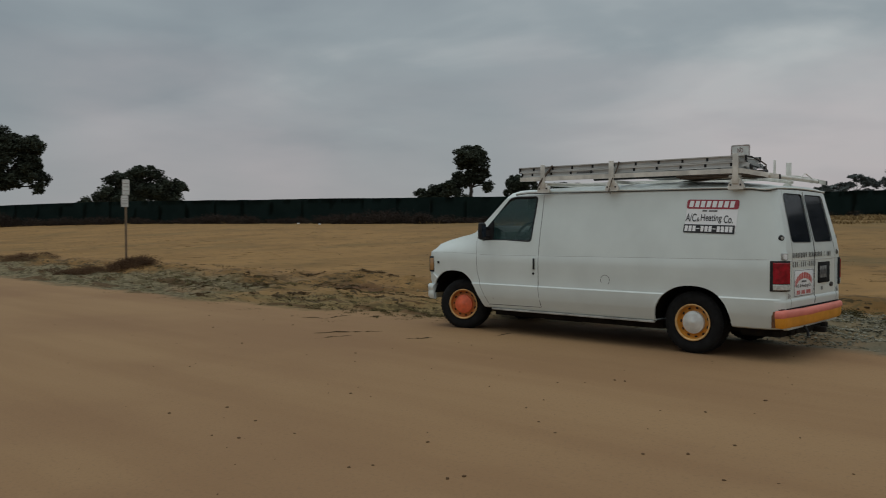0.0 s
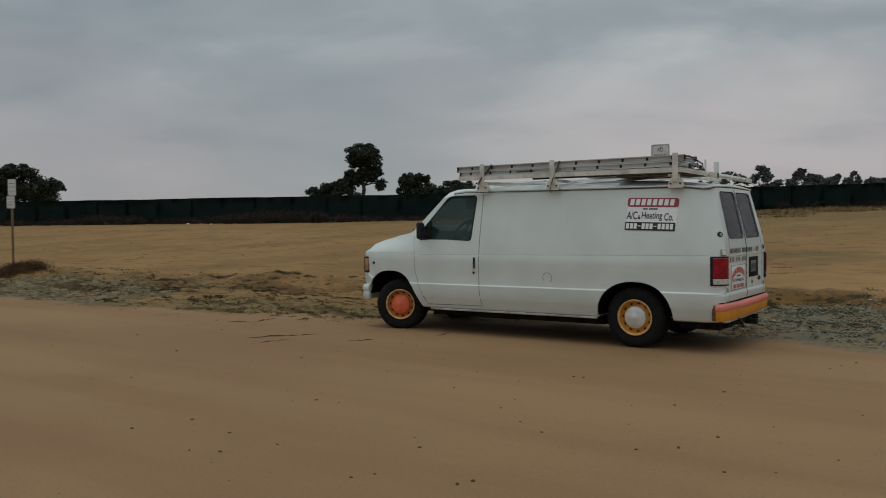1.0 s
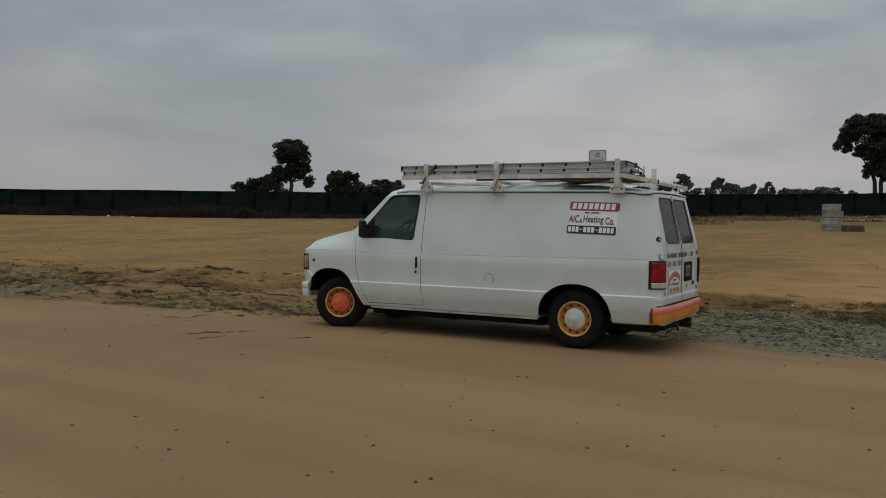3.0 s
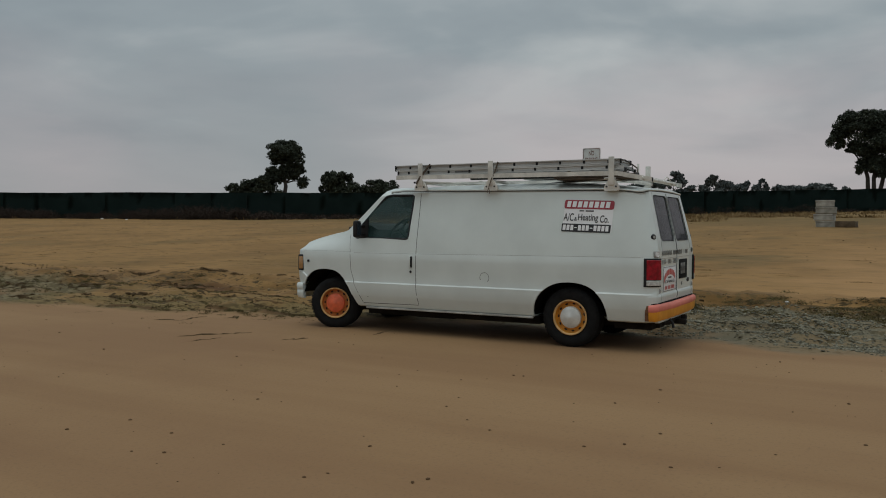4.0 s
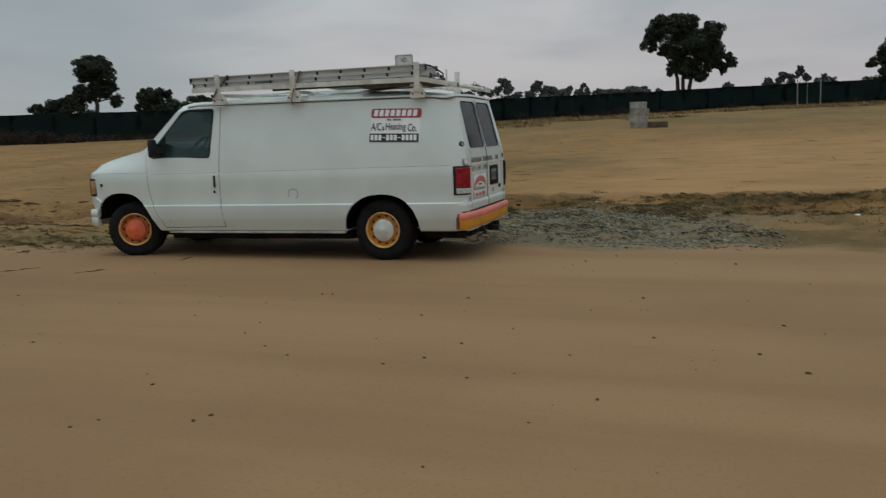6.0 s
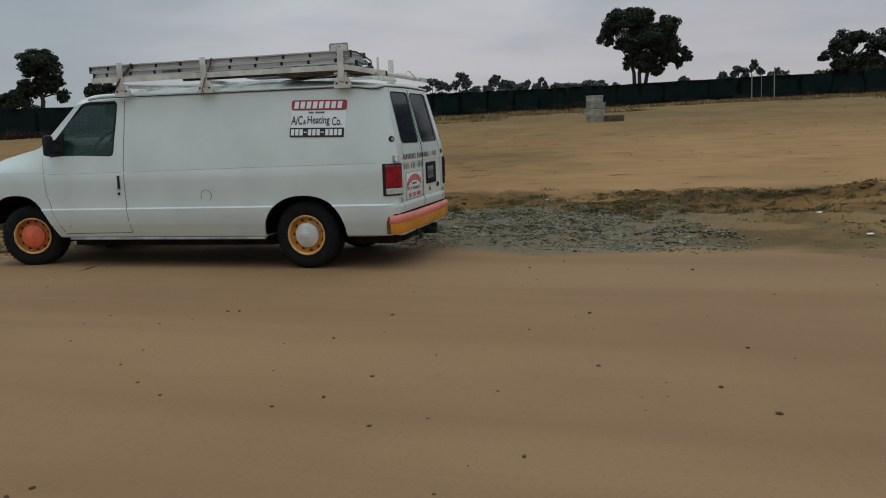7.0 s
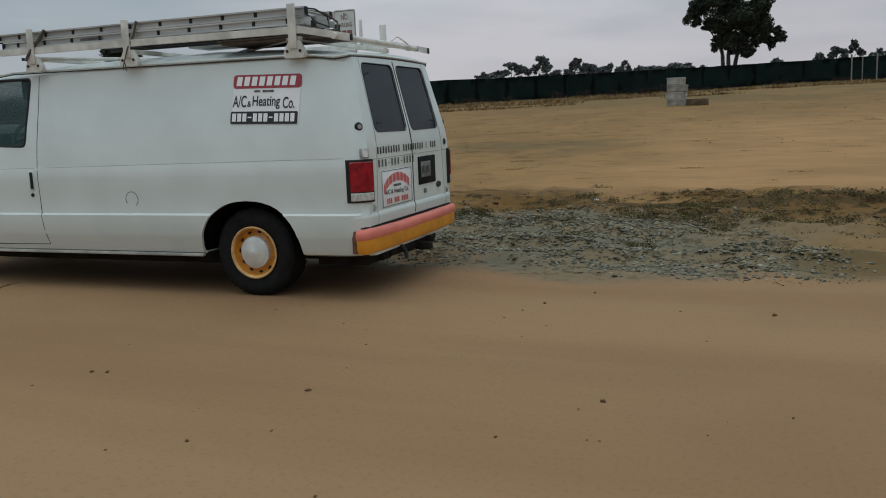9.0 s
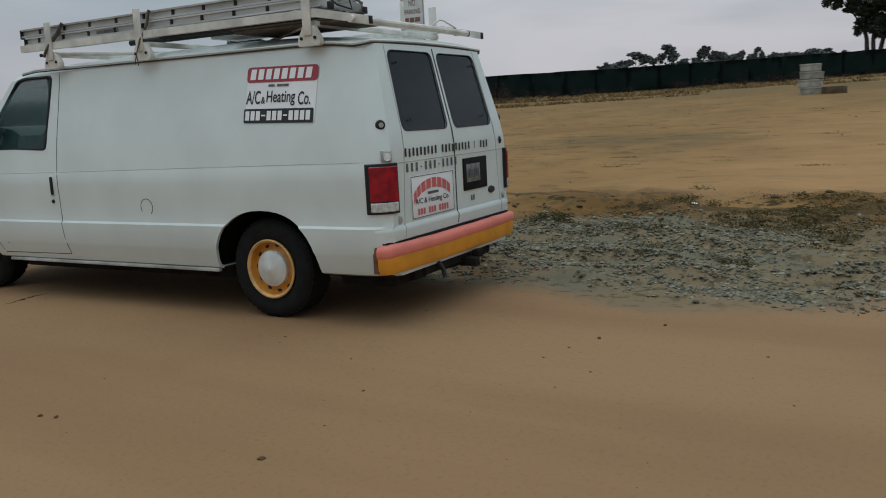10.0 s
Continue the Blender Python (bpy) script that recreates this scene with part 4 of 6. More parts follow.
while len(clods) < 1000:
    x, s = rg.uniform(-26, 4), rg.choice([0.014, 0.02, 0.028, 0.038, 0.05]) * rg.uniform(0.7, 1.1)
    shift = 1.5 * float(smooth(-5, -16, x))
    if x < -13.5:
        y = rg.choice([rg.uniform(9.6, 13.6), rg.gauss(13.9, 0.25)])
    elif x < -8.4:
        y = rg.choice([rg.uniform(12.0, 15.0), rg.gauss(13.2, 0.2), rg.gauss(10.3, 0.4)])
        s *= 0.8
    else:
        y = rg.choice([rg.uniform(12.2, 14.4), rg.gauss(13.3, 0.2), rg.gauss(14.2, 0.15)])
    if y + shift > 10.6 and noise.noise((x * 0.5, y * 1.5, 8.0)) > 0.02:
        clods.append((x, y, s))
tagged(stones_mesh("soil_clods", clods, SOIL, 24), "dark clods of dry soil along the verge", "soil", kind="stuff")
mats = []
while len(mats) < 420:
    if rg.random() < 0.5:
        x, y = rg.uniform(-22, -8.3), rg.gauss(9.9, 0.7)
    else:
        x, y = rg.uniform(-4, 4), rg.gauss(12.3, 0.8)
    if noise.noise((x * 0.9, y * 1.5, 12.0)) > 0.12:
        mats.append((x, y, 0, rg.uniform(0.4, 1.0)))
blades("weed_mats", mats, WEED, "low mats of olive weeds at the road edge", "weeds", (0.008, 0.03), 0.010, 2.6, 34, 0.22, 17)
field_clods = []
while len(field_clods) < 320:
    x, y = rg.uniform(-60, 12), rg.triangular(15, 75, 18)
    if noise.noise((x * 0.12, y * 0.2, 30)) > 0.0:
        field_clods.append((x, y, rg.uniform(0.010, 0.022) * (1 + y / 40)))
tagged(stones_mesh("field_clods", field_clods, SOIL, 29), "scattered clods of soil on the dry field", "soil", kind="stuff")
field_tufts = []
while len(field_tufts) < 420:
    x, y = rg.uniform(-46, 10), rg.triangular(15.2, 60, 17)
    if noise.noise((x * 0.16, y * 0.34, 51)) > -0.02:
        field_tufts.append((x, y, rg.uniform(0.05, 0.13), rg.uniform(0.8, 4.0)))
fv, ff = leaf_cloud([(x, y, gz(x, y) + 0.05 * s, w * s, 0.6 * s, 0.16 * s) for x, y, s, w in field_tufts], 26000, 0.011, 44, 3, (0.6, 1.2))
tagged(mesh_object("field_tufts", fv, ff, TUFT), "low brown dry tufts scattered over the field", "dry grass", kind="stuff")
crumbs = [(rg.uniform(-14, 3), rg.triangular(0.5, 10.2, 8), rg.choice([0.004, 0.005, 0.006, 0.008, 0.011])) for k in range(260)]
# torn edges of dark earth along the scraped ground
TORN = [((-17.3, 12.9), (-16.7, 13.15), 0.08, 20), ((-16.4, 10.95), (-15.6, 11.05), 0.07, 30), ((-14.5, 9.8), (-14.0, 10.2), 0.07, 30), ((-13.9, 10.3), (-13.5, 10.4), 0.06, 18), ((-15.5, 12.9), (-13.0, 13.6), 0.05, 60), ((-13.0, 13.6), (-10.5, 13.7), 0.05, 30), ((-16.8, 9.3), (-15.6, 9.35), 0.07, 30), ((-15.2, 11.9), (-13.0, 11.6), 0.14, 40), ((-19.5, 12.6), (-17.0, 12.3), 0.15, 50), ((-18.6, 10.6), (-16.8, 10.2), 0.12, 40), ((-12.6, 11.0), (-10.6, 11.2), 0.10, 24)]
smears = []
for (ax, ay), (bx, by), w, n in TORN:
    for k in range(n):
        t = rg.random()
        x, y = ax + (bx - ax) * t + rg.gauss(0, 0.05), ay + (by - ay) * t + rg.gauss(0, w)
        if noise.noise((x * 2.2, y * 2.2, 2.0)) > -0.2:
            s = rg.uniform(0.4, 1.0)
            smears.append((x, y, gz(x, y) + 0.003, 0.11 * s, 0.05 * s, 0.022 * s))
ev, ef = leaf_cloud(smears, 34000, 0.010, 61, 4, (0.5, 1.0))
tagged(mesh_object("torn_earth", ev, ef, SOIL), "dark crumbled earth along torn edges of the verge", "soil", kind="stuff")
# low crumbling edges of dried mud where wheels left the road
bm = bmesh.new()
for (ax, ay), (bx, by), r0 in [((-9.25, 7.2), (-8.64, 8.05), 0.014), ((-8.73, 6.87), (-8.65, 7.4), 0.010), ((-7.83, 7.7), (-7.66, 7.99), 0.011), ((-11.06, 8.4), (-10.61, 8.55), 0.011), ((-10.61, 8.55), (-10.76, 9.13), 0.013), ((-10.27, 9.14), (-10.19, 9.36), 0.014), ((-7.07, 8.58), (-7.09, 8.93), 0.010), ((-14.35, 9.77), (-14.2, 10.23), 0.045), ((-13.94, 10.22), (-13.59, 10.34), 0.038), ((-16.76, 10.96), (-15.7, 10.98), 0.045), ((-14.84, 11.5), (-14.21, 11.32), 0.035), ((-17.05, 12.93), (-16.85, 13.09), 0.05), ((-13.7, 11.15), (-13.37, 11.65), 0.045)]:
    path, radii = [], []
    for k in range(19):
        t = k / 18
        x = ax + (bx - ax) * t + 0.07 * noise.noise((ax * 3, t * 5, 1.0)) + rg.gauss(0, 0.010)
        y = ay + (by - ay) * t + 0.10 * noise.noise((ay * 3, t * 5, 2.0)) + rg.gauss(0, 0.012)
        path.append((x, y, gz(x, y) + 0.1 * r0))
        radii.append(r0 * max(0.12, math.sin(math.pi * t)) * rg.choice((0.1, 0.5, 0.8, 1.0, 1.25)))
    tube(bm, path, radii, 6)
ridges = bpy.data.meshes.new("mud_ridges")
bm.to_mesh(ridges)
bm.free()
ridges.materials.append(MUD)
tagged(new("mud_ridges", ridges), "low crumbling edges of dried mud on the road", "soil", kind="stuff")
# dark green mats of weeds among the gravel and on the bank behind it
mats_at = []
for (ax, ay), (bx, by), w, n in [((-2.2, 11.4), (-1.7, 11.5), 0.07, 22), ((-1.2, 11.4), (-0.5, 11.55), 0.10, 34), ((-2.6, 13.2), (-0.2, 13.5), 0.16, 120), ((-4.6, 13.2), (-4.0, 13.4), 0.12, 40), ((-3.6, 14.2), (-0.8, 14.35), 0.10, 60), ((-0.9, 13.9), (1.8, 14.1), 0.2, 90), ((-0.2, 13.3), (2.6, 13.4), 0.2, 80), ((-3.2, 12.6), (-2.6, 12.7), 0.06, 16), ((-13.5, 9.7), (-9.0, 9.9), 0.30, 150), ((-21.0, 11.6), (-15.6, 10.6), 0.5, 120)]:
    for k in range(n):
        t = rg.random()
        x, y = ax + (bx - ax) * t + rg.gauss(0, 0.06), ay + (by - ay) * t + rg.gauss(0, w)
        if noise.noise((x * 1.6, y * 2.6, 9.0)) > -0.12:
            s = rg.uniform(0.35, 1.0)
            mats_at.append((x, y, gz(x, y) + 0.006, 0.12 * s, 0.07 * s, 0.045 * s))
ev, ef = leaf_cloud(mats_at, 38000, 0.011, 62, 5, (0.5, 1.0))
tagged(mesh_object("weed_patches", ev, ef, WEED), "dark green patches of low weeds on the verge", "weeds", kind="stuff")
tagged(stones_mesh("road_crumbs", crumbs, PEBBLE, 23), "small dark crumbs of dirt scattered on the sandy road", "pebbles", kind="stuff")
PEBBLES = [(-12.36, 7.48), (-10.77, 6.61), (-10.21, 7.61), (-7.38, 6.44), (-7.34, 6.98), (-9.04, 5.99), (-7.9, 4.63), (-5.85, 3.81), (-5.28, 3.7), (-5.12, 3.24), (-4.92, 3.33), (-4.75, 3.67), (-5.58, 4.87), (-4.91, 5.94), (-4.18, 5.79), (-3.72, 5.12), (-3.43, 4.93), (-4.265, 7.01), (-4.17, 7.03), (-3.83, 3.4), (-3.76, 3.53), (-3.24, 3.64), (-3.2, 3.74), (-3.9, 4.14), (-2.7, 4.87), (-2.49, 5.06), (-2.37, 5.47), (-5.98, 3.38), (-1.54, 4.04), (-1.85, 3.38), (-1.27, 4.48), (-1.59, 5.34), (-1.12, 5.92), (-0.44, 5.63), (-0.27, 6.47), (-4.09, 5.44), (-4.58, 6.53), (-2.99, 6.29), (-1.93, 9.75), (-1.23, 9.27)]
PEBBLES = [(x, y, 0.020 + 0.014 * abs(math.sin(37 * x + 11 * y))) for x, y in PEBBLES]
PEBBLES += [(-2.845, 7.07, 0.040), (-1.35, 7.32, 0.036), (-0.63, 9.28, 0.050), (-0.18, 5.26, 0.044), (-2.08, 4.7, 0.030), (-2.21, 9.33, 0.034)]
shapes = [stone_piece(70 + k, 1.0) for k in range(4)]
for me in shapes:
    me.materials.append(PEBBLE)
for k, (x, y, s) in enumerate(PEBBLES):
    s *= 0.49
    ob = tagged(new("pebble", shapes[k % 4]), "small brown pebble lying on the sandy road", "pebble", "pebbles on the road")
    ob.location, ob.scale, ob.rotation_euler = (x, y, gz(x, y) + 0.15 * s), (s, s, s), (0, 0, rg.uniform(0, 6))
for x, y, s in [(0.92, 13.05, 0.055), (1.25, 11.4, 0.045), (-2.9, 14.2, 0.05), (-59.0, 43.5, 0.16), (-55.9, 43.4, 0.13)]:
    bm = bmesh.new()
    bmesh.ops.create_icosphere(bm, subdivisions=2, radius=1)
    for v in bm.verts:
        v.co = Vector((v.co.x * s, v.co.y * s * 0.6, v.co.z * s * 0.35)) * (1 + 0.35 * noise.noise(v.co * 2.2 + Vector((x, y, 0))))
    finish(bm, 25)
    me = bpy.data.meshes.new("litter")
    bm.to_mesh(me)
    bm.free()
    me.materials.append(LITTER)
    ob = tagged(new("litter", me), "crumpled scrap of white paper on the verge", "litter")
    ob.location = (x, y, gz(x, y) + 0.2 * s)


# ---- things on the field ----
def concrete_stack():
    sx, sy = -6.52, 50.5
    z = gz(sx, sy) - 0.02
    for k in range(4):
        mat = (CONCRETE, CONCRETE_PALE, CONCRETE, CONCRETE_PALE)[k]
        root = tagged(new("concrete_riser"), "square grey concrete vault riser in a stack", "concrete block", "stack of risers")
        root.location = (sx + (0.05, -0.03, 0.04, -0.02)[k], sy, z + 0.38 * k)
        root.rotation_euler = (0, 0, radians((3, -4, 2, 6)[k]))
        w, t, h = (0.50, 0.485, 0.50, 0.47)[k], 0.12, 0.355
        walls = [((-w, -w, 0), (w, t - w, h)), ((-w, w - t, 0), (w, w, h)), ((-w, t - w + 0.002, 0), (t - w, w - t - 0.002, h - 0.002)), ((w - t, t - w + 0.002, 0), (w, w - t - 0.002, h - 0.002))]
        part("ring", boxes(walls, 0.02), mat, root)
        rims = [((-w - 0.02, -w - 0.02, h - 0.08), (w + 0.02, -w - 0.003, h - 0.005)), ((-w - 0.02, -w - 0.001, h - 0.08), (-w - 0.003, w, h - 0.005)), ((w + 0.003, -w - 0.001, h - 0.08), (w + 0.02, w, h - 0.005))]
        part("rim", boxes(rims, 0.005), mat, root)
    root = tagged(new("plank_frame"), "low brown wooden form lying beside the concrete stack", "wooden form")
    root.location = (sx + 1.08, sy - 0.1, gz(sx + 1.1, sy))
    root.rotation_euler = (0, 0, radians(-5))
    for lo, hi in [((-0.50, -0.45, 0), (0.50, -0.40, 0.33)), ((-0.50, 0.40, 0), (0.50, 0.45, 0.33)), ((-0.50, -0.398, 0), (-0.45, 0.398, 0.32)), ((0.45, -0.398, 0), (0.50, 0.398, 0.32)), ((-0.02, -0.398, 0), (0.02, 0.398, 0.32))]:
        part("plank", boxes([(lo, hi)], 0.006), PALLET, root)


concrete_stack()
for az, pole_r in ((2.93, 0.055), (3.50, 0.03), (4.26, 0.055)):
    x, y = polar(az, 91)
    root = tagged(new("pale_pole"), "pale metal pole standing before the green fence", "pole", "poles before the fence")
    root.location = (x, y, gz(x, y))
    part("shaft", tube(bmesh.new(), [(0, 0, -0.3), (0, 0, 1.2), (0, 0, 2.5)], pole_r, 10), STEELPOST, root)
    part("cap", tube(bmesh.new(), [(0, 0, 2.5), (0, 0, 2.53), (0, 0, 2.56)], [pole_r + 0.01, pole_r + 0.01, 0.02], 10), STEELPOST, root)
    part("foot_plate", tube(bmesh.new(), [(0, 0, -0.02), (0, 0, 0.04)], 0.11, 10), STEELPOST, root)


def sign_post(x, y, turn, height, plates, wooden, label):
    """A post with sign plates (z of lower edge, width, height, offset)."""
    root = tagged(new("sign_post"), label, "sign post")
    root.location, root.rotation_euler = (x, y, gz(x, y)), (0, 0, radians(turn))
    if wooden:
        part("post", boxes([((-0.032, -0.032, -0.3), (0.032, 0.032, height))], 0.008), WOODPOST, root)
    else:
        part("post", boxes([((-0.03, -0.018, -0.3), (0.03, 0.018, height))], 0.004), STEELPOST, root)
    for lo, w, h, off in plates:
        o = rounded([(-w / 2 + off, lo), (w / 2 + off, lo), (w / 2 + off, lo + h), (-w / 2 + off, lo + h)], 0.03)
        plate = part("sign_plate", prism(bmesh.new(), o, -0.056, -0.05, "y"), SIGN_WHITE, root, "white rounded metal sign plate")
        rim = bmesh.new()
        pts = [(u * 0.93 + off * 0.07, -0.0575, (v - lo - h / 2) * 0.95 + lo + h / 2) for u, v in o]
        tube(rim, pts + pts[:1], 0.004, 4)
        part("border", rim, SIGN_FAINT if wooden else SIGN_TEXT, plate)
        for zz in (lo + 0.05, lo + h - 0.05):
            b = lathe(bmesh.new(), [(0.0, -0.066), (0.008, -0.064), (0.010, -0.056)], 10, (off, 0, zz))
            part("bolt", b, STEELPOST, plate)
        if not wooden:
            at = lambda u0, v0: (lambda u, v: (off + u0 + u, -0.0585, lo + v0 + v))
            text_flat("NO", 0.070, 0.09, at(-0.045, h - 0.125), SIGN_TEXT, "lettering", plate)
            text_flat("PARKING", 0.055, 0.21, at(-0.105, h - 0.215), SIGN_TEXT, "lettering", plate)
            bars([(-0.10, h - 0.305, 0.05, 0.05), (-0.04, h - 0.305, 0.06, 0.05), (0.03, h - 0.305, 0.07, 0.05)], lambda u, v: (off + u, -0.0585, lo + v), SIGN_TEXT, "writing", plate)
        else:
            rows = [(-w * 0.36, h * f, w * 0.72, h * 0.05) for f in (0.25, 0.5, 0.72)]
            bars(rows, lambda u, v: (off + u, -0.0585, lo + v), SIGN_FAINT, "writing", plate)
    return root


sign_post(-5.845, 13.18, 2, 2.63, [(2.10, 0.31, 0.58, 0.0)], False, "white no parking sign on a metal post behind the van")
sign_post(-26.39, 12.72, 52, 2.75, [(2.24, 0.23, 0.5, 0.02), (1.85, 0.23, 0.38, -0.02)], True, "wooden post with two white sign plates in dry brush")

stone_shapes = [stone_piece(90 + k, 1.0) for k in range(5)]
for me in stone_shapes:
    me.materials.append(STONE)


# ---- the van ----
van = tagged(new("van"), "white cargo van with orange wheels parked on the sandy road", "van")
van.location, van.rotation_euler = (-4.5, 9.88, 0.0), (0, 0, radians(1.9))

LOWER = [(0.90, 0.355), (0.940, 0.370), (0.960, 0.410), (0.984, 0.495), (0.994, 0.520), (1.001, 0.640), (1.002, 0.678), (0.989, 0.694), (0.985, 0.735), (0.988, 0.86), (0.992, 0.98), (0.9885, 1.073), (0.9845, 1.085), (0.9825, 1.10)]
UPPER = [(0.974, 0.08), (0.955, 0.22), (0.926, 0.38), (0.897, 0.52), (0.866, 0.68), (0.846, 0.79), (0.842, 0.82), (0.80, 0.853), (0.70, 0.912), (0.5, 0.965), (0.25, 0.992), (0.0, 1.0)]
UPPER_REAR = [(0.974, 0.09), (0.955, 0.25), (0.926, 0.44), (0.897, 0.60), (0.866, 0.79), (0.846, 0.91), (0.842, 0.935), (0.80, 0.958), (0.70, 0.976), (0.5, 0.990), (0.25, 0.998), (0.0, 1.0)]
TOP = [(-4.17, 1.06), (-4.14, 1.125), (-4.10, 1.172), (-4.0, 1.232), (-3.8, 1.303), (-3.6, 1.356), (-3.40, 1.398), (-3.29, 1.446), (-3.08, 1.658), (-2.76, 1.995), (-2.6, 2.032), (-2.2, 2.048), (-1.5, 2.06), (-0.4, 2.056), (0.2, 1.99), (0.6, 1.937), (0.86, 1.915), (1.0, 1.912)]
CROWN = [(-2.8, 1.0), (-2.6, 0.60), (-2.2, 0.58), (-1.5, 0.58), (-0.8, 0.62), (-0.4, 0.70), (0.2, 0.95), (0.5, 1.0)]
BOXY = [(-0.4, 0.0), (0.75, 1.0)]
WIDE = [(-4.17, 0.81), (-4.12, 0.872), (-4.0, 0.936), (-3.85, 0.966), (-3.5, 0.99), (-3.0, 1.0), (0.72, 1.0), (0.84, 0.992), (0.91, 0.975), (0.965, 0.945), (1.0, 0.895)]
FLOOR = [(-4.17, 0.60), (-3.98, 0.52), (-3.9, 0.40), (-3.8, 0.355), (1.0, 0.355)]


def half_ring(x):
    """The half cross section of the van's body at x: half widths and heights from sill to roof."""
    top, wide, floor = lerp_table(TOP, x), 0.975 * lerp_table(WIDE, x), lerp_table(FLOOR, x)
    belt = min(1.10, top - 0.05)
    out = []
    for w, z in LOWER:
        z = floor + (z - 0.355) * (belt - floor) / (1.10 - 0.355)
        out.append((w * wide, z))
    boxy = lerp_table(BOXY, x)
    for (w, v), (w2, v2) in zip(UPPER, UPPER_REAR):
        v += (v2 - v) * boxy
        if v > 0.853:
            v = 0.853 + (v - 0.853) * lerp_table(CROWN, x)
        out.append((w * wide, belt + (top - belt) * v))
    return out


def rear_lean(x, z):
    return x - 0.14 * max(0.0, (z - 1.22) / 0.6) * max(0.0, (x - 0.5) / 0.5)


def half_width(x, z):
    pts = half_ring(x)
    for (a, u), (b, v) in zip(pts, pts[1:]):
        if u <= z <= v and v > u:
            return a + (b - a) * (z - u) / (v - u)
    return pts[-1][0]


def van_side(x, z, off=0.0):
    """A point on the van's near side, off metres proud of it."""
    return Vector((x, -(half_width(x, z) + off), z))


def van_body():
    xs = sorted({round(v, 3) for v in [-4.17, -4.155, -4.14, -4.12, -4.07, -4.04, -4.0, -3.95, -3.9, -3.85, -3.8, -3.7, -3.6, -3.5, -3.45, -3.40, -3.34, -3.29, -3.2, -3.08, -2.95, -2.8, -2.75, -2.72, -2.66, -2.6, -2.5, -2.4, -2.3, -2.2, -2.0, -1.75, -1.5, -1.0, -0.5, 0.0, 0.3, 0.5, 0.6, 0.7, 0.78, 0.84, 0.88, 0.91, 0.94, 0.965, 0.985, 1.0]})
    bm = bmesh.new()
    rings = []
    for x in xs:
        h = half_ring(x)
        pts = [(-w, z) for w, z in h] + [(w, z) for w, z in h[-2::-1]]
        rings.append([bm.verts.new((rear_lean(x, z), y, z)) for y, z in pts])
    n = len(rings[0])
    for a, b in zip(rings, rings[1:]):
        for k in range(n):
            bm.faces.new((a[k], a[(k + 1) % n], b[(k + 1) % n], b[k]))
    for ring in (rings[0], rings[-1]):
        for k in range((n - 1) // 2):
            i, j = k, n - 1 - k
            q = [ring[i], ring[i + 1], ring[j - 1], ring[j]]
            q = [v for m, v in enumerate(q) if v not in q[:m]]
            if len(q) > 2:
                bm.faces.new(q)
    bmesh.ops.recalc_face_normals(bm, faces=bm.faces)
    return bm


DOOR_GLASS = [(-3.11, 1.280), (-2.262, 1.274), (-2.228, 1.848), (-2.58, 1.850), (-2.67, 1.832), (-3.07, 1.415)]
REAR_GLASS = [(0.048, 1.285), (0.662, 1.290), (0.612, 1.820), (0.037, 1.820)]
FRONT_ARCH = [(-4.0, 0.30), (-3.995, 0.60), (-3.91, 0.755), (-3.76, 0.835), (-3.58, 0.850), (-3.42, 0.832), (-3.32, 0.775), (-3.21, 0.655), (-3.01, 0.30)]
SCREEN_GLASS = [(-0.80, 1.46), (0.80, 1.46), (0.70, 1.885), (-0.70, 1.885)]


def mirrored(pts):
    return [(-u, v) for u, v in pts][::-1]


def ellipse(cx, cz, rx, rz, n=44, power=2.0):
    """A closed round outline; a power above 2 makes it boxier."""
    out = []
    for k in range(n):
        c, s = math.cos(2 * math.pi * k / n), math.sin(2 * math.pi * k / n)
        out.append((cx + rx * math.copysign(abs(c) ** (2 / power), c), cz + rz * math.copysign(abs(s) ** (2 / power), s)))
    return out


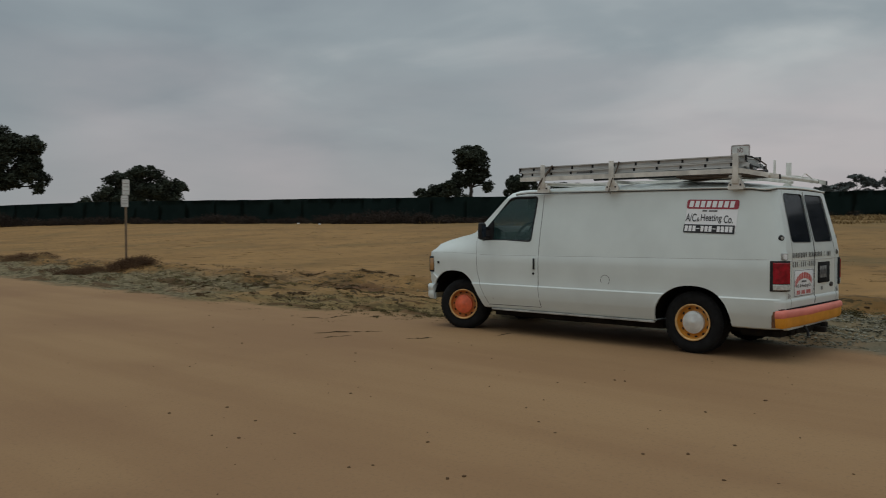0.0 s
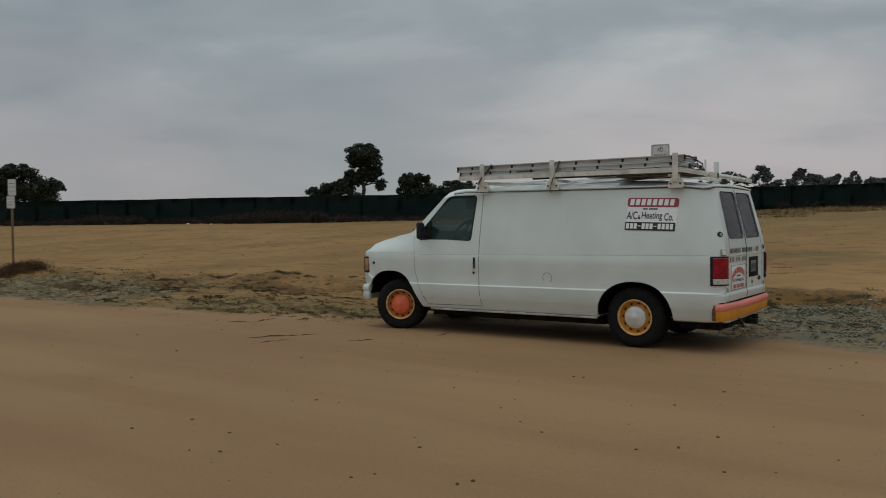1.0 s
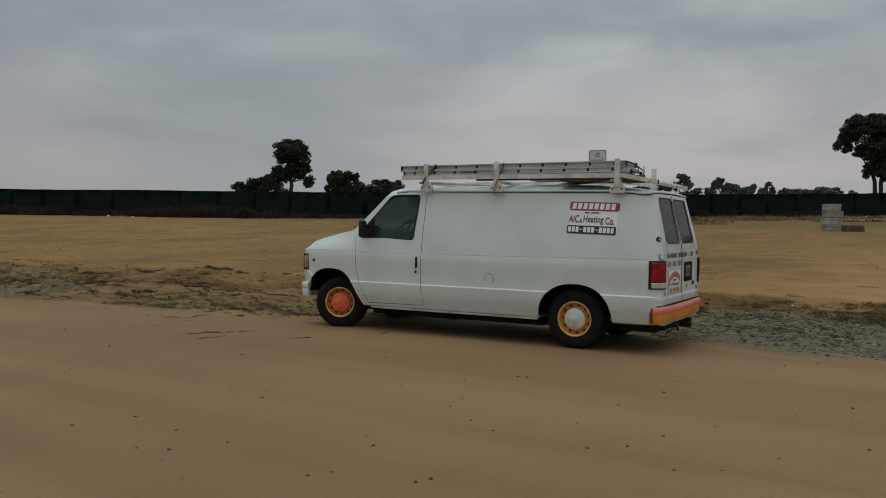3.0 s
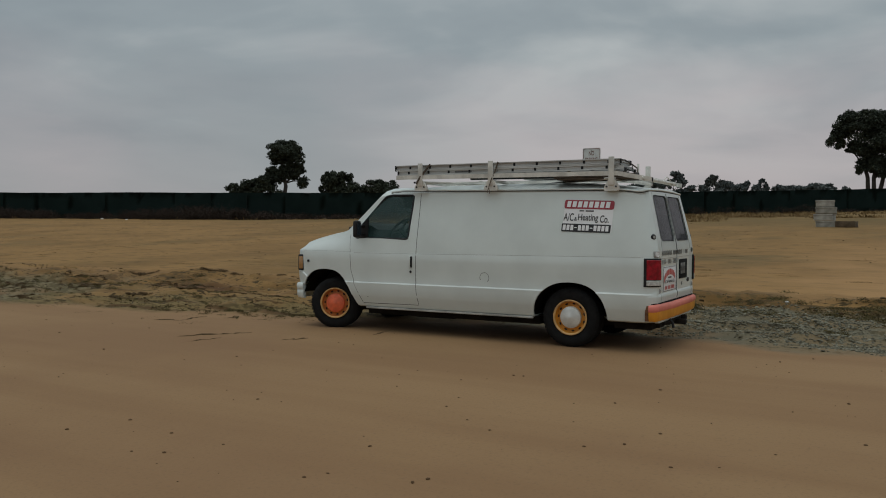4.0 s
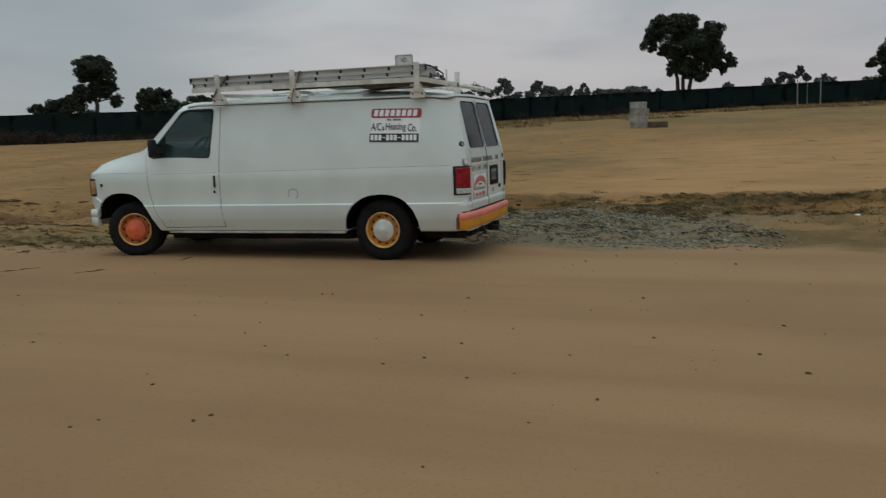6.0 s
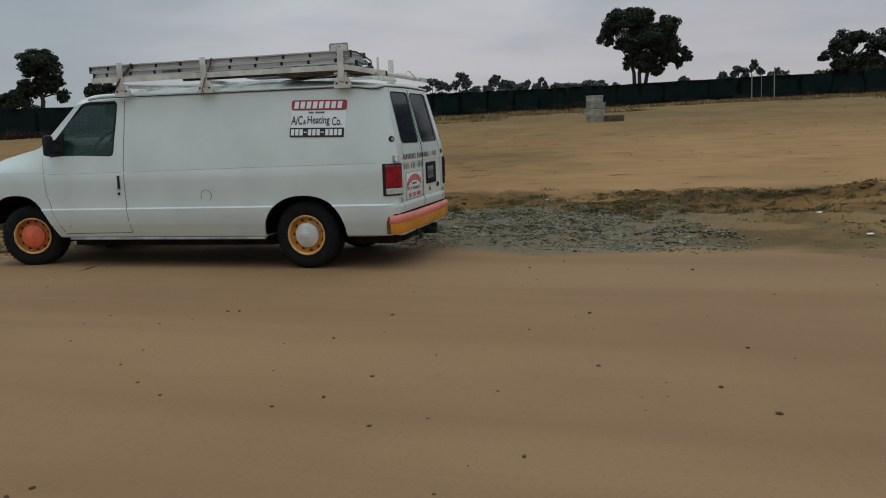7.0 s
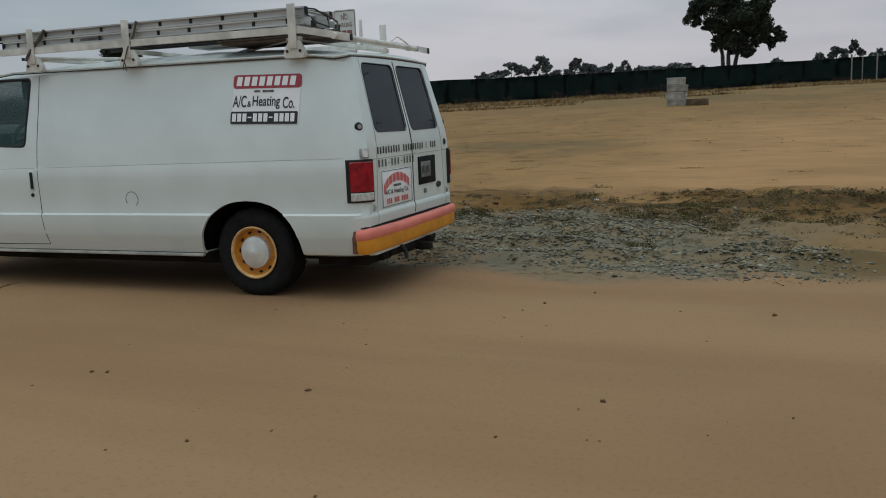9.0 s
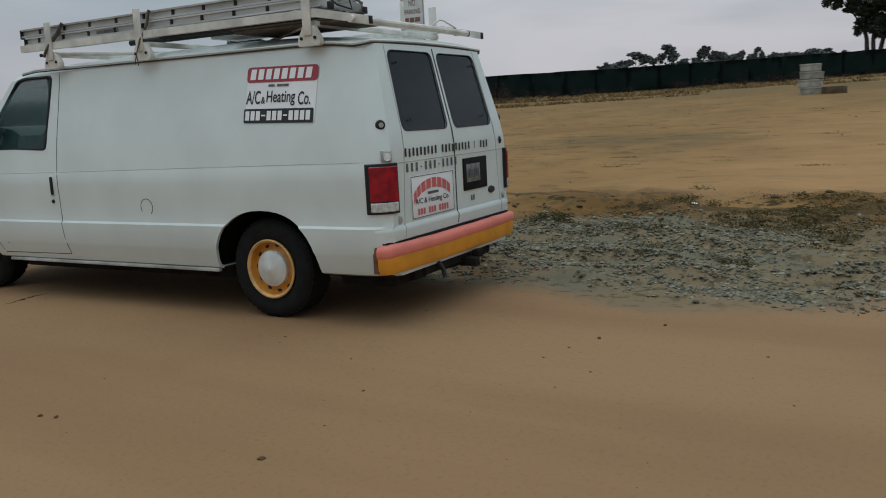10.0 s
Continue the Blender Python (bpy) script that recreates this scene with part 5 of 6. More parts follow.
def cut_body():
    """The shell with its window and wheel openings cut through."""
    bm = van_body()
    me = bpy.data.meshes.new("body")
    bm.to_mesh(me)
    bm.free()
    me.materials.append(WHITE)
    me.materials.append(LINER)
    shell = new("body", me)
    sol = shell.modifiers.new("skin", "SOLIDIFY")
    sol.thickness, sol.offset, sol.material_offset = 0.024, -1, 1
    cutters = []
    for outline, lo, hi, axis in [
            (rounded(DOOR_GLASS, 0.035), -1.2, -0.7, "y"), (rounded(DOOR_GLASS, 0.035), 0.7, 1.2, "y"),
            (rounded(REAR_GLASS, 0.06), 0.55, 1.3, "x"), (rounded(mirrored(REAR_GLASS), 0.06), 0.55, 1.3, "x"),
            (rounded(SCREEN_GLASS, 0.08), -3.7, -2.5, "x"),
            (ellipse(-0.022, 0.36, 0.462, 0.432, power=2.25), -1.2, -0.62, "y"), (ellipse(-0.022, 0.36, 0.462, 0.432, power=2.25), 0.62, 1.2, "y"),
            (rounded(FRONT_ARCH, 0.07), -1.2, -0.62, "y"), (rounded(FRONT_ARCH, 0.07), 0.62, 1.2, "y")]:
        cb = prism(bmesh.new(), outline, lo, hi, axis)
        bmesh.ops.recalc_face_normals(cb, faces=cb.faces)
        cm = bpy.data.meshes.new("cut")
        cb.to_mesh(cm)
        cb.free()
        c = new("cut", cm)
        cutters.append(c)
        mod = shell.modifiers.new("cut", "BOOLEAN")
        mod.operation, mod.object, mod.solver = "DIFFERENCE", c, "EXACT"
    bpy.context.view_layer.update()
    done = bpy.data.meshes.new_from_object(shell.evaluated_get(bpy.context.evaluated_depsgraph_get()))
    for c in cutters + [shell]:
        bpy.data.objects.remove(c)
    bm = bmesh.new()
    bm.from_mesh(done)
    bmesh.ops.remove_doubles(bm, verts=bm.verts, dist=0.0005)
    return bm


part("body", cut_body(), WHITE, van, "white painted steel van body", sharp=28).data.materials.append(LINER)


def grid_rows(rows, mapping):
    """A sheet from rows of 2D points."""
    bm = bmesh.new()
    vs = [[bm.verts.new(mapping(*p)) for p in row] for row in rows]
    for a, b in zip(vs, vs[1:]):
        for k in range(len(a) - 1):
            bm.faces.new((a[k], a[k + 1], b[k + 1], b[k]))
    return bm


def fill_outline(outline, n=8, m=8):
    """Rows of points that fill a convex outline (u, v)."""
    vs = [p[1] for p in outline]
    lo, hi = min(vs) + 1e-4, max(vs) - 1e-4
    rows = []
    for i in range(n + 1):
        v = lo + (hi - lo) * (0.5 - 0.5 * math.cos(math.pi * i / n))
        us = []
        for (a, p), (b, q) in zip(outline, outline[1:] + outline[:1]):
            if (p - v) * (q - v) <= 0 and p != q:
                us.append(a + (b - a) * (v - p) / (q - p))
        rows.append([(min(us) + (max(us) - min(us)) * k / m, v) for k in range(m + 1)])
    return rows


def pane(name, outline, mapping, mat, thick=0.005, parent=van, label=""):
    bm = grid_rows(fill_outline(outline, 30, 10), mapping)
    if thick:
        bmesh.ops.solidify(bm, geom=bm.faces[:], thickness=thick)
    return part(name, bm, mat, parent, label, sharp=50)


def grow(outline, d):
    cx, cz = sum(p[0] for p in outline) / len(outline), sum(p[1] for p in outline) / len(outline)
    return [(u + d * (1 if u > cx else -1), v + d * (1 if v > cz else -1)) for u, v in outline]


def rear_x(z):
    return rear_lean(1.0, z)


def door_pane(x, z):
    """The half width of the smooth door glass."""
    t = (z - 1.28) / 0.57
    return half_width(-2.5, 1.28) * (1 - t) + half_width(-2.5, 1.85) * t + 0.03 * t * (1 - t)


for side in (-1, 1):
    g = pane("door_window", rounded(grow(DOOR_GLASS, 0.006), 0.035), lambda x, z: (x, side * (door_pane(x, z) - 0.014), z), GLASS, label="green tinted door window")
    g.visible_shadow = False
    seal = [(x, side * (half_width(x, z) - 0.004), z) for x, z in rounded(DOOR_GLASS, 0.035)]
    part("window_seal", tube(bmesh.new(), seal + seal[:1], 0.014, 6), BLACK, van)
    out = REAR_GLASS if side > 0 else mirrored(REAR_GLASS)
    pane("rear_window", rounded(grow(out, 0.002), 0.06), lambda y, z: (rear_x(z) - 0.007, y, z), DARK_GLASS, label="dark tinted rear window")
    seal = [(rear_x(z) + 0.001, y, z) for y, z in rounded(out, 0.06)]
    part("window_seal", tube(bmesh.new(), seal + seal[:1], 0.004, 6), BLACK, van)
    for zz in (1.36, 1.74):
        part("window_latch", lathe(bmesh.new(), [(0, -0.01), (0.009, -0.006), (0.009, 0.0)], 8, (0, 0, 0)), BLACK, van).matrix_basis = pose(rear_x(zz) + 0.004, side * 0.54, zz, 0, 0, 90)


def screen_x(z):
    return -3.29 + (z - 1.446) * 0.53 / 0.549


pane("windshield", rounded(grow(SCREEN_GLASS, 0.01), 0.08), lambda y, z: (screen_x(z) + 0.03 + 0.08 * (y / 0.8) ** 2, y, z), FILM_GLASS, label="green tinted windshield with a thin film").visible_shadow = False


def on_side(pts, off, r, mat, name, side=-1, seg=5, label=""):
    bm = tube(bmesh.new(), [(x, side * (half_width(x, z) + off), z) for x, z in pts], r, seg)
    return part(name, bm, mat, van, label)


def densify(pts, step=0.04):
    out = [pts[0]]
    for a, b in zip(pts, pts[1:]):
        n = max(1, int(math.dist(a, b) / step))
        out += [(a[0] + (b[0] - a[0]) * i / n, a[1] + (b[1] - a[1]) * i / n) for i in range(1, n + 1)]
    return out


# door gaps, the drip rail and the pressed creases
for side in (-1, 1):
    on_side(densify([(-2.125, 1.88), (-2.12, 1.5), (-2.122, 1.10), (-2.122, 0.76), (-2.1185, 0.700), (-2.117, 0.676), (-2.11, 0.6), (-2.086, 0.42)]), -0.0035, 0.0055, SEAM, "door_gap", side)
    on_side(densify([(-3.215, 1.32), (-3.165, 1.10), (-3.15, 0.85), (-3.101, 0.700), (-3.095, 0.676), (-3.09, 0.66), (-2.95, 0.40)]), -0.0035, 0.005, SEAM, "door_gap", side)
    on_side(densify([(-2.95, 0.41), (-2.09, 0.418)]), -0.004, 0.006, SEAM, "door_gap", side)
    on_side(densify([(-4.0, 1.095), (-3.7, 1.10), (-3.17, 1.09)]), -0.0035, 0.004, SEAM, "hood_gap", side)
    drip = [(-3.02, 1.645), (-2.8, 1.795), (-2.66, 1.872), (-2.58, 1.884)] + [(x, 1.902 - 0.0085 * (x + 2.6)) for x in (-2.4, -2.2, -2.0, -1.5, -1.0, -0.5, 0.0, 0.4)]
    bm = tube(bmesh.new(), [(rear_lean(x, z), side * (0.821 * lerp_table(WIDE, x) + 0.006), z + 0.012) for x, z in drip[3:]] + [(0.60, side * 0.828, 1.877), (0.753, side * 0.828, 1.857)], 0.010, 6)
    part("drip_rail", bm, WHITE, van)
    # a dark tube draws the shadow line under the drip rail
    bm = tube(bmesh.new(), [(rear_lean(x, z), side * (0.821 * lerp_table(WIDE, x) + 0.010), z - 0.004) for x, z in drip[3:]] + [(0.60, side * 0.832, 1.861), (0.753, side * 0.830, 1.842)], 0.0055, 5)
    part("gutter_shadow", bm, SEAM, van)
    # grey tubes deepen the pressed creases in place of their shade
    on_side(densify([(-3.1, 1.079), (-2.15, 1.082)]), -0.002, 0.0035, SEAM_SOFT, "crease", side)
    on_side(densify([(-2.09, 1.083), (-1.0, 1.092), (0.85, 1.106)]), -0.002, 0.0035, SEAM_SOFT, "crease", side)
    # sill flange below the doors
    part("sill", boxes([((-2.92, min(side * 0.93, side * 0.89), 0.336), (-0.49, max(side * 0.93, side * 0.89), 0.362))], 0.008), SILL, van, "dusty grey white sill")

# the filler cap's ring, the latch and the lock
ring = [(-1.13 + 0.062 * math.cos(a), 0.81 + 0.062 * math.sin(a)) for a in np.linspace(-0.9, 3.7, 26)]
on_side(ring, -0.001, 0.0035, SEAM, "filler_ring")
hb = bmesh.new()
box(hb, (-2.228, -0.976, 0.895), (-2.168, -0.955, 1.06), 0.012)
part("handle_recess", hb, WHITE, van)
part("door_handle", boxes([((-2.200, -0.986, 0.905), (-2.172, -0.96, 1.05))], 0.008), BLACK, van, "black door handle")
part("door_lock", lathe(bmesh.new(), [(0, -0.012), (0.014, -0.010), (0.017, 0.0)], 12, (-2.20, -0.963, 0.85)), BLACK, van)
part("paint_chip", lathe(bmesh.new(), [(0, -0.006), (0.012, -0.004), (0.013, 0.0)], 9, (-2.87, -0.955, 0.50)), BLACK, van)

# mirrors
for side in (-1, 1):
    bm = bmesh.new()
    box(bm, (-3.01, -1.13, 1.285), (-2.945, -1.0, 1.515), 0.03)
    m = part("side_mirror", bm, BLACK, van, "black side mirror")
    part("mirror_arm", boxes([((-2.99, -1.03, 1.30), (-2.95, -0.90, 1.345)), ((-2.99, -1.03, 1.42), (-2.95, -0.87, 1.46))], 0.01), BLACK, m)
    part("mirror_sail", prism(bmesh.new(), [(-3.10, 1.285), (-2.90, 1.285), (-2.90, 1.54), (-3.04, 1.425)], -0.925, -0.895, "y"), BLACK, m)
    part("mirror_glass", boxes([((-2.946, -1.11, 1.325), (-2.942, -1.02, 1.48))], 0.0), DARK_GLASS, m)
    if side > 0:
        m.scale = (1, -1, 1)

# wipers resting on the cowl
for y0, y1 in ((-0.66, -0.02), (0.04, 0.66)):
    wiper = part("wiper", tube(bmesh.new(), [(-3.36, y0, 1.415), (-3.30, (y0 + y1) / 2, 1.465), (-3.24, y1, 1.500)], 0.011, 6), BLACK, van, "black windshield wiper")
    part("wiper_arm", tube(bmesh.new(), [(-3.38, y0 + 0.10, 1.41), (-3.30, (y0 + y1) / 2, 1.475)], 0.012, 6), BLACK, wiper)
part("cowl", boxes([((-3.43, -0.62, 1.36), (-3.30, 0.62, 1.428))], 0.012), BLACK, van, "black plastic cowl below the windshield")

# nose: lamps, grille, bumper
for side in (-1, 1):
    s = lambda a: side * a
    bm = bmesh.new()
    box(bm, (-4.13, min(s(0.62), s(0.84)), 0.83), (-4.02, max(s(0.62), s(0.85)), 1.02), 0.02)
    head = part("headlight", bm, CLEAR_LENS, van, "clear rectangular headlight")
    bm = bmesh.new()
    box(bm, (-4.10, min(s(0.82), s(0.902)), 0.825), (-4.01, max(s(0.82), s(0.902)), 1.02), 0.02)
    part("turn_lamp", bm, AMBER_LENS, head, "amber corner lamp")
    bm = bmesh.new()
    box(bm, (-4.108, min(s(0.83), s(0.898)), 0.810), (-3.996, max(s(0.83), s(0.898)), 1.036), 0.012)
    part("lamp_bezel", bm, BLACK, head)
    bm = bmesh.new()
    box(bm, (-3.915, min(s(0.90), s(0.940)), 0.935), (-3.88, max(s(0.90), s(0.940)), 0.968), 0.006)
    part("side_marker", bm, BLACK, van)
grille = part("grille", boxes([((-4.185, -0.6, 0.80), (-4.14, 0.6, 1.02))], 0.01), BLACK, van)
for k in range(5):
    part("grille_bar", boxes([((-4.195, -0.58, 0.825 + 0.04 * k), (-4.18, 0.58, 0.842 + 0.04 * k))], 0.004), CHROME, grille)


def bumper(path, profile, mat, name, label, parent=van):
    """Sweeps (outward, z) along a plan path."""
    bm = bmesh.new()
    rows = []
    for i, p in enumerate(path):
        a, b = Vector(path[max(i - 1, 0)]), Vector(path[min(i + 1, len(path) - 1)])
        d = (b - a).normalized()
        nrm = Vector((d.y, -d.x))
        rows.append([bm.verts.new((p[0] + nrm.x * o, p[1] + nrm.y * o, z)) for o, z in profile])
    m = len(profile)
    for a, b in zip(rows, rows[1:]):
        for k in range(m):
            bm.faces.new((a[k], a[(k + 1) % m], b[(k + 1) % m], b[k]))
    bm.faces.new(rows[0])
    bm.faces.new(rows[-1][::-1])
    return part(name, bm, mat, parent, label, sharp=40)


def u_path(x_end, x_mid, x_far, half, sign):
    """A bumper's plan from one end round to the other."""
    one = [(x_end, half), (x_mid, half), (x_mid + (x_far - x_mid) * 0.55, half - 0.02), (x_mid + (x_far - x_mid) * 0.85, half - 0.07), (x_far, half - 0.17), (x_far + sign * 0.015, half * 0.5), (x_far + sign * 0.02, 0)]
    return [(x, -y) for x, y in one] + [(x, y) for x, y in one[-2::-1]]


fpath = u_path(-3.985, -4.03, -4.16, 0.93, -1)[::-1]
bumper(fpath, [(-0.05, 0.63), (-0.008, 0.638), (0.010, 0.622), (0.016, 0.59), (0.012, 0.555), (0.002, 0.540), (0.010, 0.520), (0.008, 0.46), (-0.012, 0.425), (-0.05, 0.42)], WHITE, "front_bumper", "white front bumper")
rpath = u_path(0.925, 0.985, 1.030, 0.958, 1)
rpath = [tuple(Vector(a).lerp(Vector(b), k / 4)) for a, b in zip(rpath, rpath[1:]) for k in range(4)] + [rpath[-1]]
rb = bumper(rpath, [(-0.050, 0.50), (-0.050, 0.562), (-0.032, 0.572), (-0.008, 0.568), (0.007, 0.556), (0.013, 0.538), (0.013, 0.508), (0.006, 0.494), (-0.03, 0.490)], PINK_PAINT, "rear_bumper", "rear bumper painted salmon above and orange below")
for v in rb.data.vertices:
    n = noise.noise((v.co.x * 5, v.co.y * 4.2, 3.0)) + 0.5 * noise.noise((v.co.x * 9, v.co.y * 11, v.co.z * 6))
    v.co.z += 0.010 * n
    v.co.x += 0.004 * n
bumper(rpath, [(-0.05, 0.505), (-0.006, 0.505), (0.004, 0.497), (0.002, 0.415), (-0.014, 0.384), (-0.05, 0.380)], AMBER_PAINT, "bumper_face", "orange yellow lower bumper face", rb)
for side in (-1, 1):
    part("bumper_end", boxes([((0.880, min(side * 0.950, side * 0.82), 0.385), (0.922, max(side * 0.950, side * 0.82), 0.562))], 0.006), RUST, rb, "rusty brown bumper end")
# the ledge pressed into the body below the rear doors
ledge = [(x, -half_width(x, 0.668) + 0.014) for x in (0.86, 0.91, 0.94, 0.965, 0.985)] + [(0.999, -0.82), (1.0, -0.6), (1.0, 0.0)]
ledge = ledge + [(x, -y) for x, y in ledge[-2::-1]]
bumper(ledge, [(-0.03, 0.585), (0.004, 0.590), (0.013, 0.645), (0.013, 0.668), (-0.004, 0.694), (-0.03, 0.70)], WHITE, "rear_ledge", "white ledge below the rear doors")
# a black tube draws the shaded gap between body and bumper
part("bumper_gap_shade", tube(bmesh.new(), [(x + 0.004, y, 0.578) for x, y in ledge[2:-2]], 0.010, 6), RUBBER, van, "dark tube drawn for the shaded gap above the bumper")
for y in (0.0, -0.735, 0.735):
    part("door_gap", tube(bmesh.new(), [(1.006, y, 0.60), (1.0135, y, 0.645), (1.0135, y, 0.668), (0.999, y, 0.69)], 0.0045 if y == 0 else 0.0025, 5), SEAM if y == 0 else SEAM_SOFT, van)
# dark strip added over the pale body edge below the bumper
part("rear_dark_strip", boxes([((0.90, -0.82, 0.345), (0.972, 0.82, 0.384))], 0.006), UNDER, van)
part("hitch", boxes([((0.96, 0.065, 0.262), (1.10, 0.140, 0.325)), ((0.7, -0.45, 0.29), (0.98, 0.45, 0.35)), ((1.02, 0.16, 0.31), (1.08, 0.24, 0.37))], 0.01), UNDER, van, "dark steel tow hitch")
part("trailer_plug", tube(bmesh.new(), [(1.0, -0.32, 0.36), (1.04, -0.32, 0.31), (1.05, -0.32, 0.26)], 0.018, 8), BLACK, van)

# tail lamps wrap round the rear corners
for side in (-1, 1):
    plan = [(0.862, 0.945), (0.915, 0.938), (0.968, 0.908), (1.002, 0.868), (1.014, 0.815)]

    def lamp(z0, z1, out, mat, name, parent, lab="", shrink=0.0):
        bm = bmesh.new()
        n = len(plan)
        rows = []
        for i, (x, y) in enumerate(plan):
            a, b = Vector(plan[max(i - 1, 0)]), Vector(plan[min(i + 1, n - 1)])
            d = (b - a).normalized()
            nx, ny = -d.y, d.x
            if nx < 0:
                nx, ny = -nx, -ny
            t = shrink * (2.4 if i == 0 else -1 if i == n - 1 else 0)
            px, py = x + d.x * t, y + d.y * t
            rows.append([bm.verts.new((px + nx * o, side * (py + ny * o), z)) for o, z in ((-0.02, z0), (out - 0.005, z0), (out, z0 + 0.006), (out, z1 - 0.006), (out - 0.005, z1), (-0.02, z1))])
        for a, b in zip(rows, rows[1:]):
            for k in range(6):
                bm.faces.new((a[k], a[(k + 1) % 6], b[(k + 1) % 6], b[k]))
        bm.faces.new(rows[0])
        bm.faces.new(rows[-1])
        return part(name, bm, mat, parent, lab)

    tail = lamp(0.772, 1.094, 0.012, BLACK, "tail_light", van, "tail light with red and clear lenses in a black frame")
    lamp(0.852, 1.076, 0.020, RED_LENS, "red_lens", tail, "red lens", 0.014)
    lamp(0.786, 0.846, 0.019, CLEAR_LENS, "reverse_lens", tail, "clear reversing lens", 0.014)

# rear doors: gaps, hinges, plate box, badges and lettering
for y in (0.0, -0.735, 0.735):
    pts = [(rear_x(z) + 0.0005, y * (1 - 0.11 * (z - 0.6)), z) for z in np.linspace(0.595, 1.85, 14)]
    part("door_gap", tube(bmesh.new(), pts, 0.0055 if y == 0 else 0.0025, 5), SEAM if y == 0 else SEAM_SOFT, van)
part("door_gap", tube(bmesh.new(), [(1.0005, -0.735, 0.595), (1.0005, 0, 0.595), (1.0005, 0.735, 0.595)], 0.003, 5), SEAM_SOFT, van)
part("door_gap", tube(bmesh.new(), [(1.0, -0.80, 1.088), (1.0005, 0, 1.088), (1.0, 0.80, 1.088)], 0.003, 5), SEAM_SOFT, van)
for y, z in ((-0.79, 1.335), (0.79, 1.335), (-0.79, 0.72), (0.79, 0.72), (0.77, 1.16)):
    h = lathe(bmesh.new(), [(0, -0.022), (0.026, -0.018), (0.034, 0.0)], 14)
    cover = part("hinge_cover", h, SEAM_SOFT if z < 1 else BLACK, van)
    cover.matrix_basis = pose(rear_x(z) - (0.030 if z > 1.2 else 0.012), math.copysign(0.862, y) if z > 1.2 else y, z, 0, 0, 90 + math.copysign(40, y))
    if z > 1:
        part("cover_face", lathe(bmesh.new(), [(0, -0.0235), (0.016, -0.022), (0.017, -0.019)], 12), SEAM_SOFT, cover)
corner = [(0.752, 0.828, 1.842), (0.795, 0.824, 1.844), (0.832, 0.806, 1.850)]
eave = [(x, -y, z) for x, y, z in corner] + [(rear_lean(0.99, 1.86) + 0.004, y, 1.858 + 0.016 * (1 - (y / 0.8) ** 2)) for y in np.linspace(-0.77, 0.77, 15)] + corner[::-1]
# the drawn shadow line goes on round the rear eave
part("rear_gutter_shadow", tube(bmesh.new(), eave, 0.006, 5), SEAM, van)
part("rear_drip_rail", tube(bmesh.new(), [(x, y, z + 0.015) for x, y, z in eave], 0.010, 6), WHITE, van)
lamp_at = pose(0.992, -0.886, 1.14, 0, 0, -42)
mk = part("marker_lamp", boxes([((-0.02, -0.036, -0.036), (0.006, 0.036, 0.036))], 0.006), SEAM_SOFT, van)
mk.matrix_basis = lamp_at
part("marker_lens", boxes([((0.002, -0.022, -0.028), (0.012, 0.022, 0.028))], 0.014), DECAL_WHITE, mk)
pb = part("plate_box", boxes([((0.995, 0.115, 0.815), (1.012, 0.50, 1.055))], 0.008), RUBBER, van, "black licence plate recess")
part("licence_plate", boxes([((1.012, 0.15, 0.875), (1.016, 0.37, 1.01))], 0.003), PLATE, pb, "dusty licence plate")
bars([(0.17 + 0.03 * k, 0.91, 0.02, 0.06) for k in range(6)], lambda u, v: (1.0195, u, v), DECAL_GREY, "writing", pb)
bars([(0.225, 0.735, 0.025, 0.04), (0.26, 0.735, 0.025, 0.04)], lambda u, v: (1.003, u, v), DECAL_GREY, "writing", van)
bd = lathe(bmesh.new(), [(0, -0.012), (0.9, -0.010), (1.0, 0.0)], 20)
for v in bd.verts:
    v.co = Vector((v.co.x * 0.055, v.co.y, v.co.z * 0.028))
part("badge", bd, DECAL_BLACK, van, "dark oval badge").matrix_basis = pose(1.001, 0.575, 0.785, 0, 0, 90)


def rear(u0, v0, off=0.0035):
    return lambda u, v: (rear_x(v0 + v) + off, u0 + u, v0 + v)


# the web address and the number on the rear doors, in plain bars
cells = []
u = 0.0
for k, w in enumerate([1] * 9 + [0] + [1] * 9 + [0, 0.4, 0, 1, 1, 1]):
    if w:
        cells.append((u, 0.0 if k % 2 else 0.004, 0.023 * w, 0.054))
    u += 0.0500
bars(cells, rear(-0.685, 1.118), DECAL_BLACK, "writing", van, "row of black letters on the rear doors")
bars([(0.061 * k, 0, 0.025, 0.056) for k in range(12) if k not in (3, 7)] + [(0.061 * k, 0.02, 0.022, 0.008) for k in (3, 7)], rear(-0.675, 1.020), DECAL_GREY, "writing", van, "worn number on the rear doors")
stick = part("door_sign", boxes([((1.001, -0.635, 0.700), (1.004, -0.045, 0.987))], 0.001), DECAL_WHITE, van, "white sign with faded red arch on the rear door")
arch = bmesh.new()
for k in range(8):
    a0, a1 = radians(152 - 14.6 * k), radians(152 - 14.6 * k - 12.2)
    quad = [(0.30 * math.cos(a0), 0.17 * math.sin(a0)), (0.30 * math.cos(a1), 0.17 * math.sin(a1)), (0.30 * math.cos(a1), 0.17 * math.sin(a1) - 0.068), (0.30 * math.cos(a0), 0.17 * math.sin(a0) - 0.068)]
    arch.faces.new([arch.verts.new((1.0065, -0.34 + p, 0.79 + q)) for p, q in quad])
part("arched_band", arch, DECAL_PINK, stick, smooth=False)
text_flat("A/C & Heating Co.", 0.048, 0.47, lambda u, v: (1.0065, -0.59 + u, 0.785 + v), DECAL_BLACK, "lettering", stick)
bars([(-0.42, 0.85, 0.15, 0.018)], lambda u, v: (1.0065, u, v), DECAL_GREY, "writing", stick)
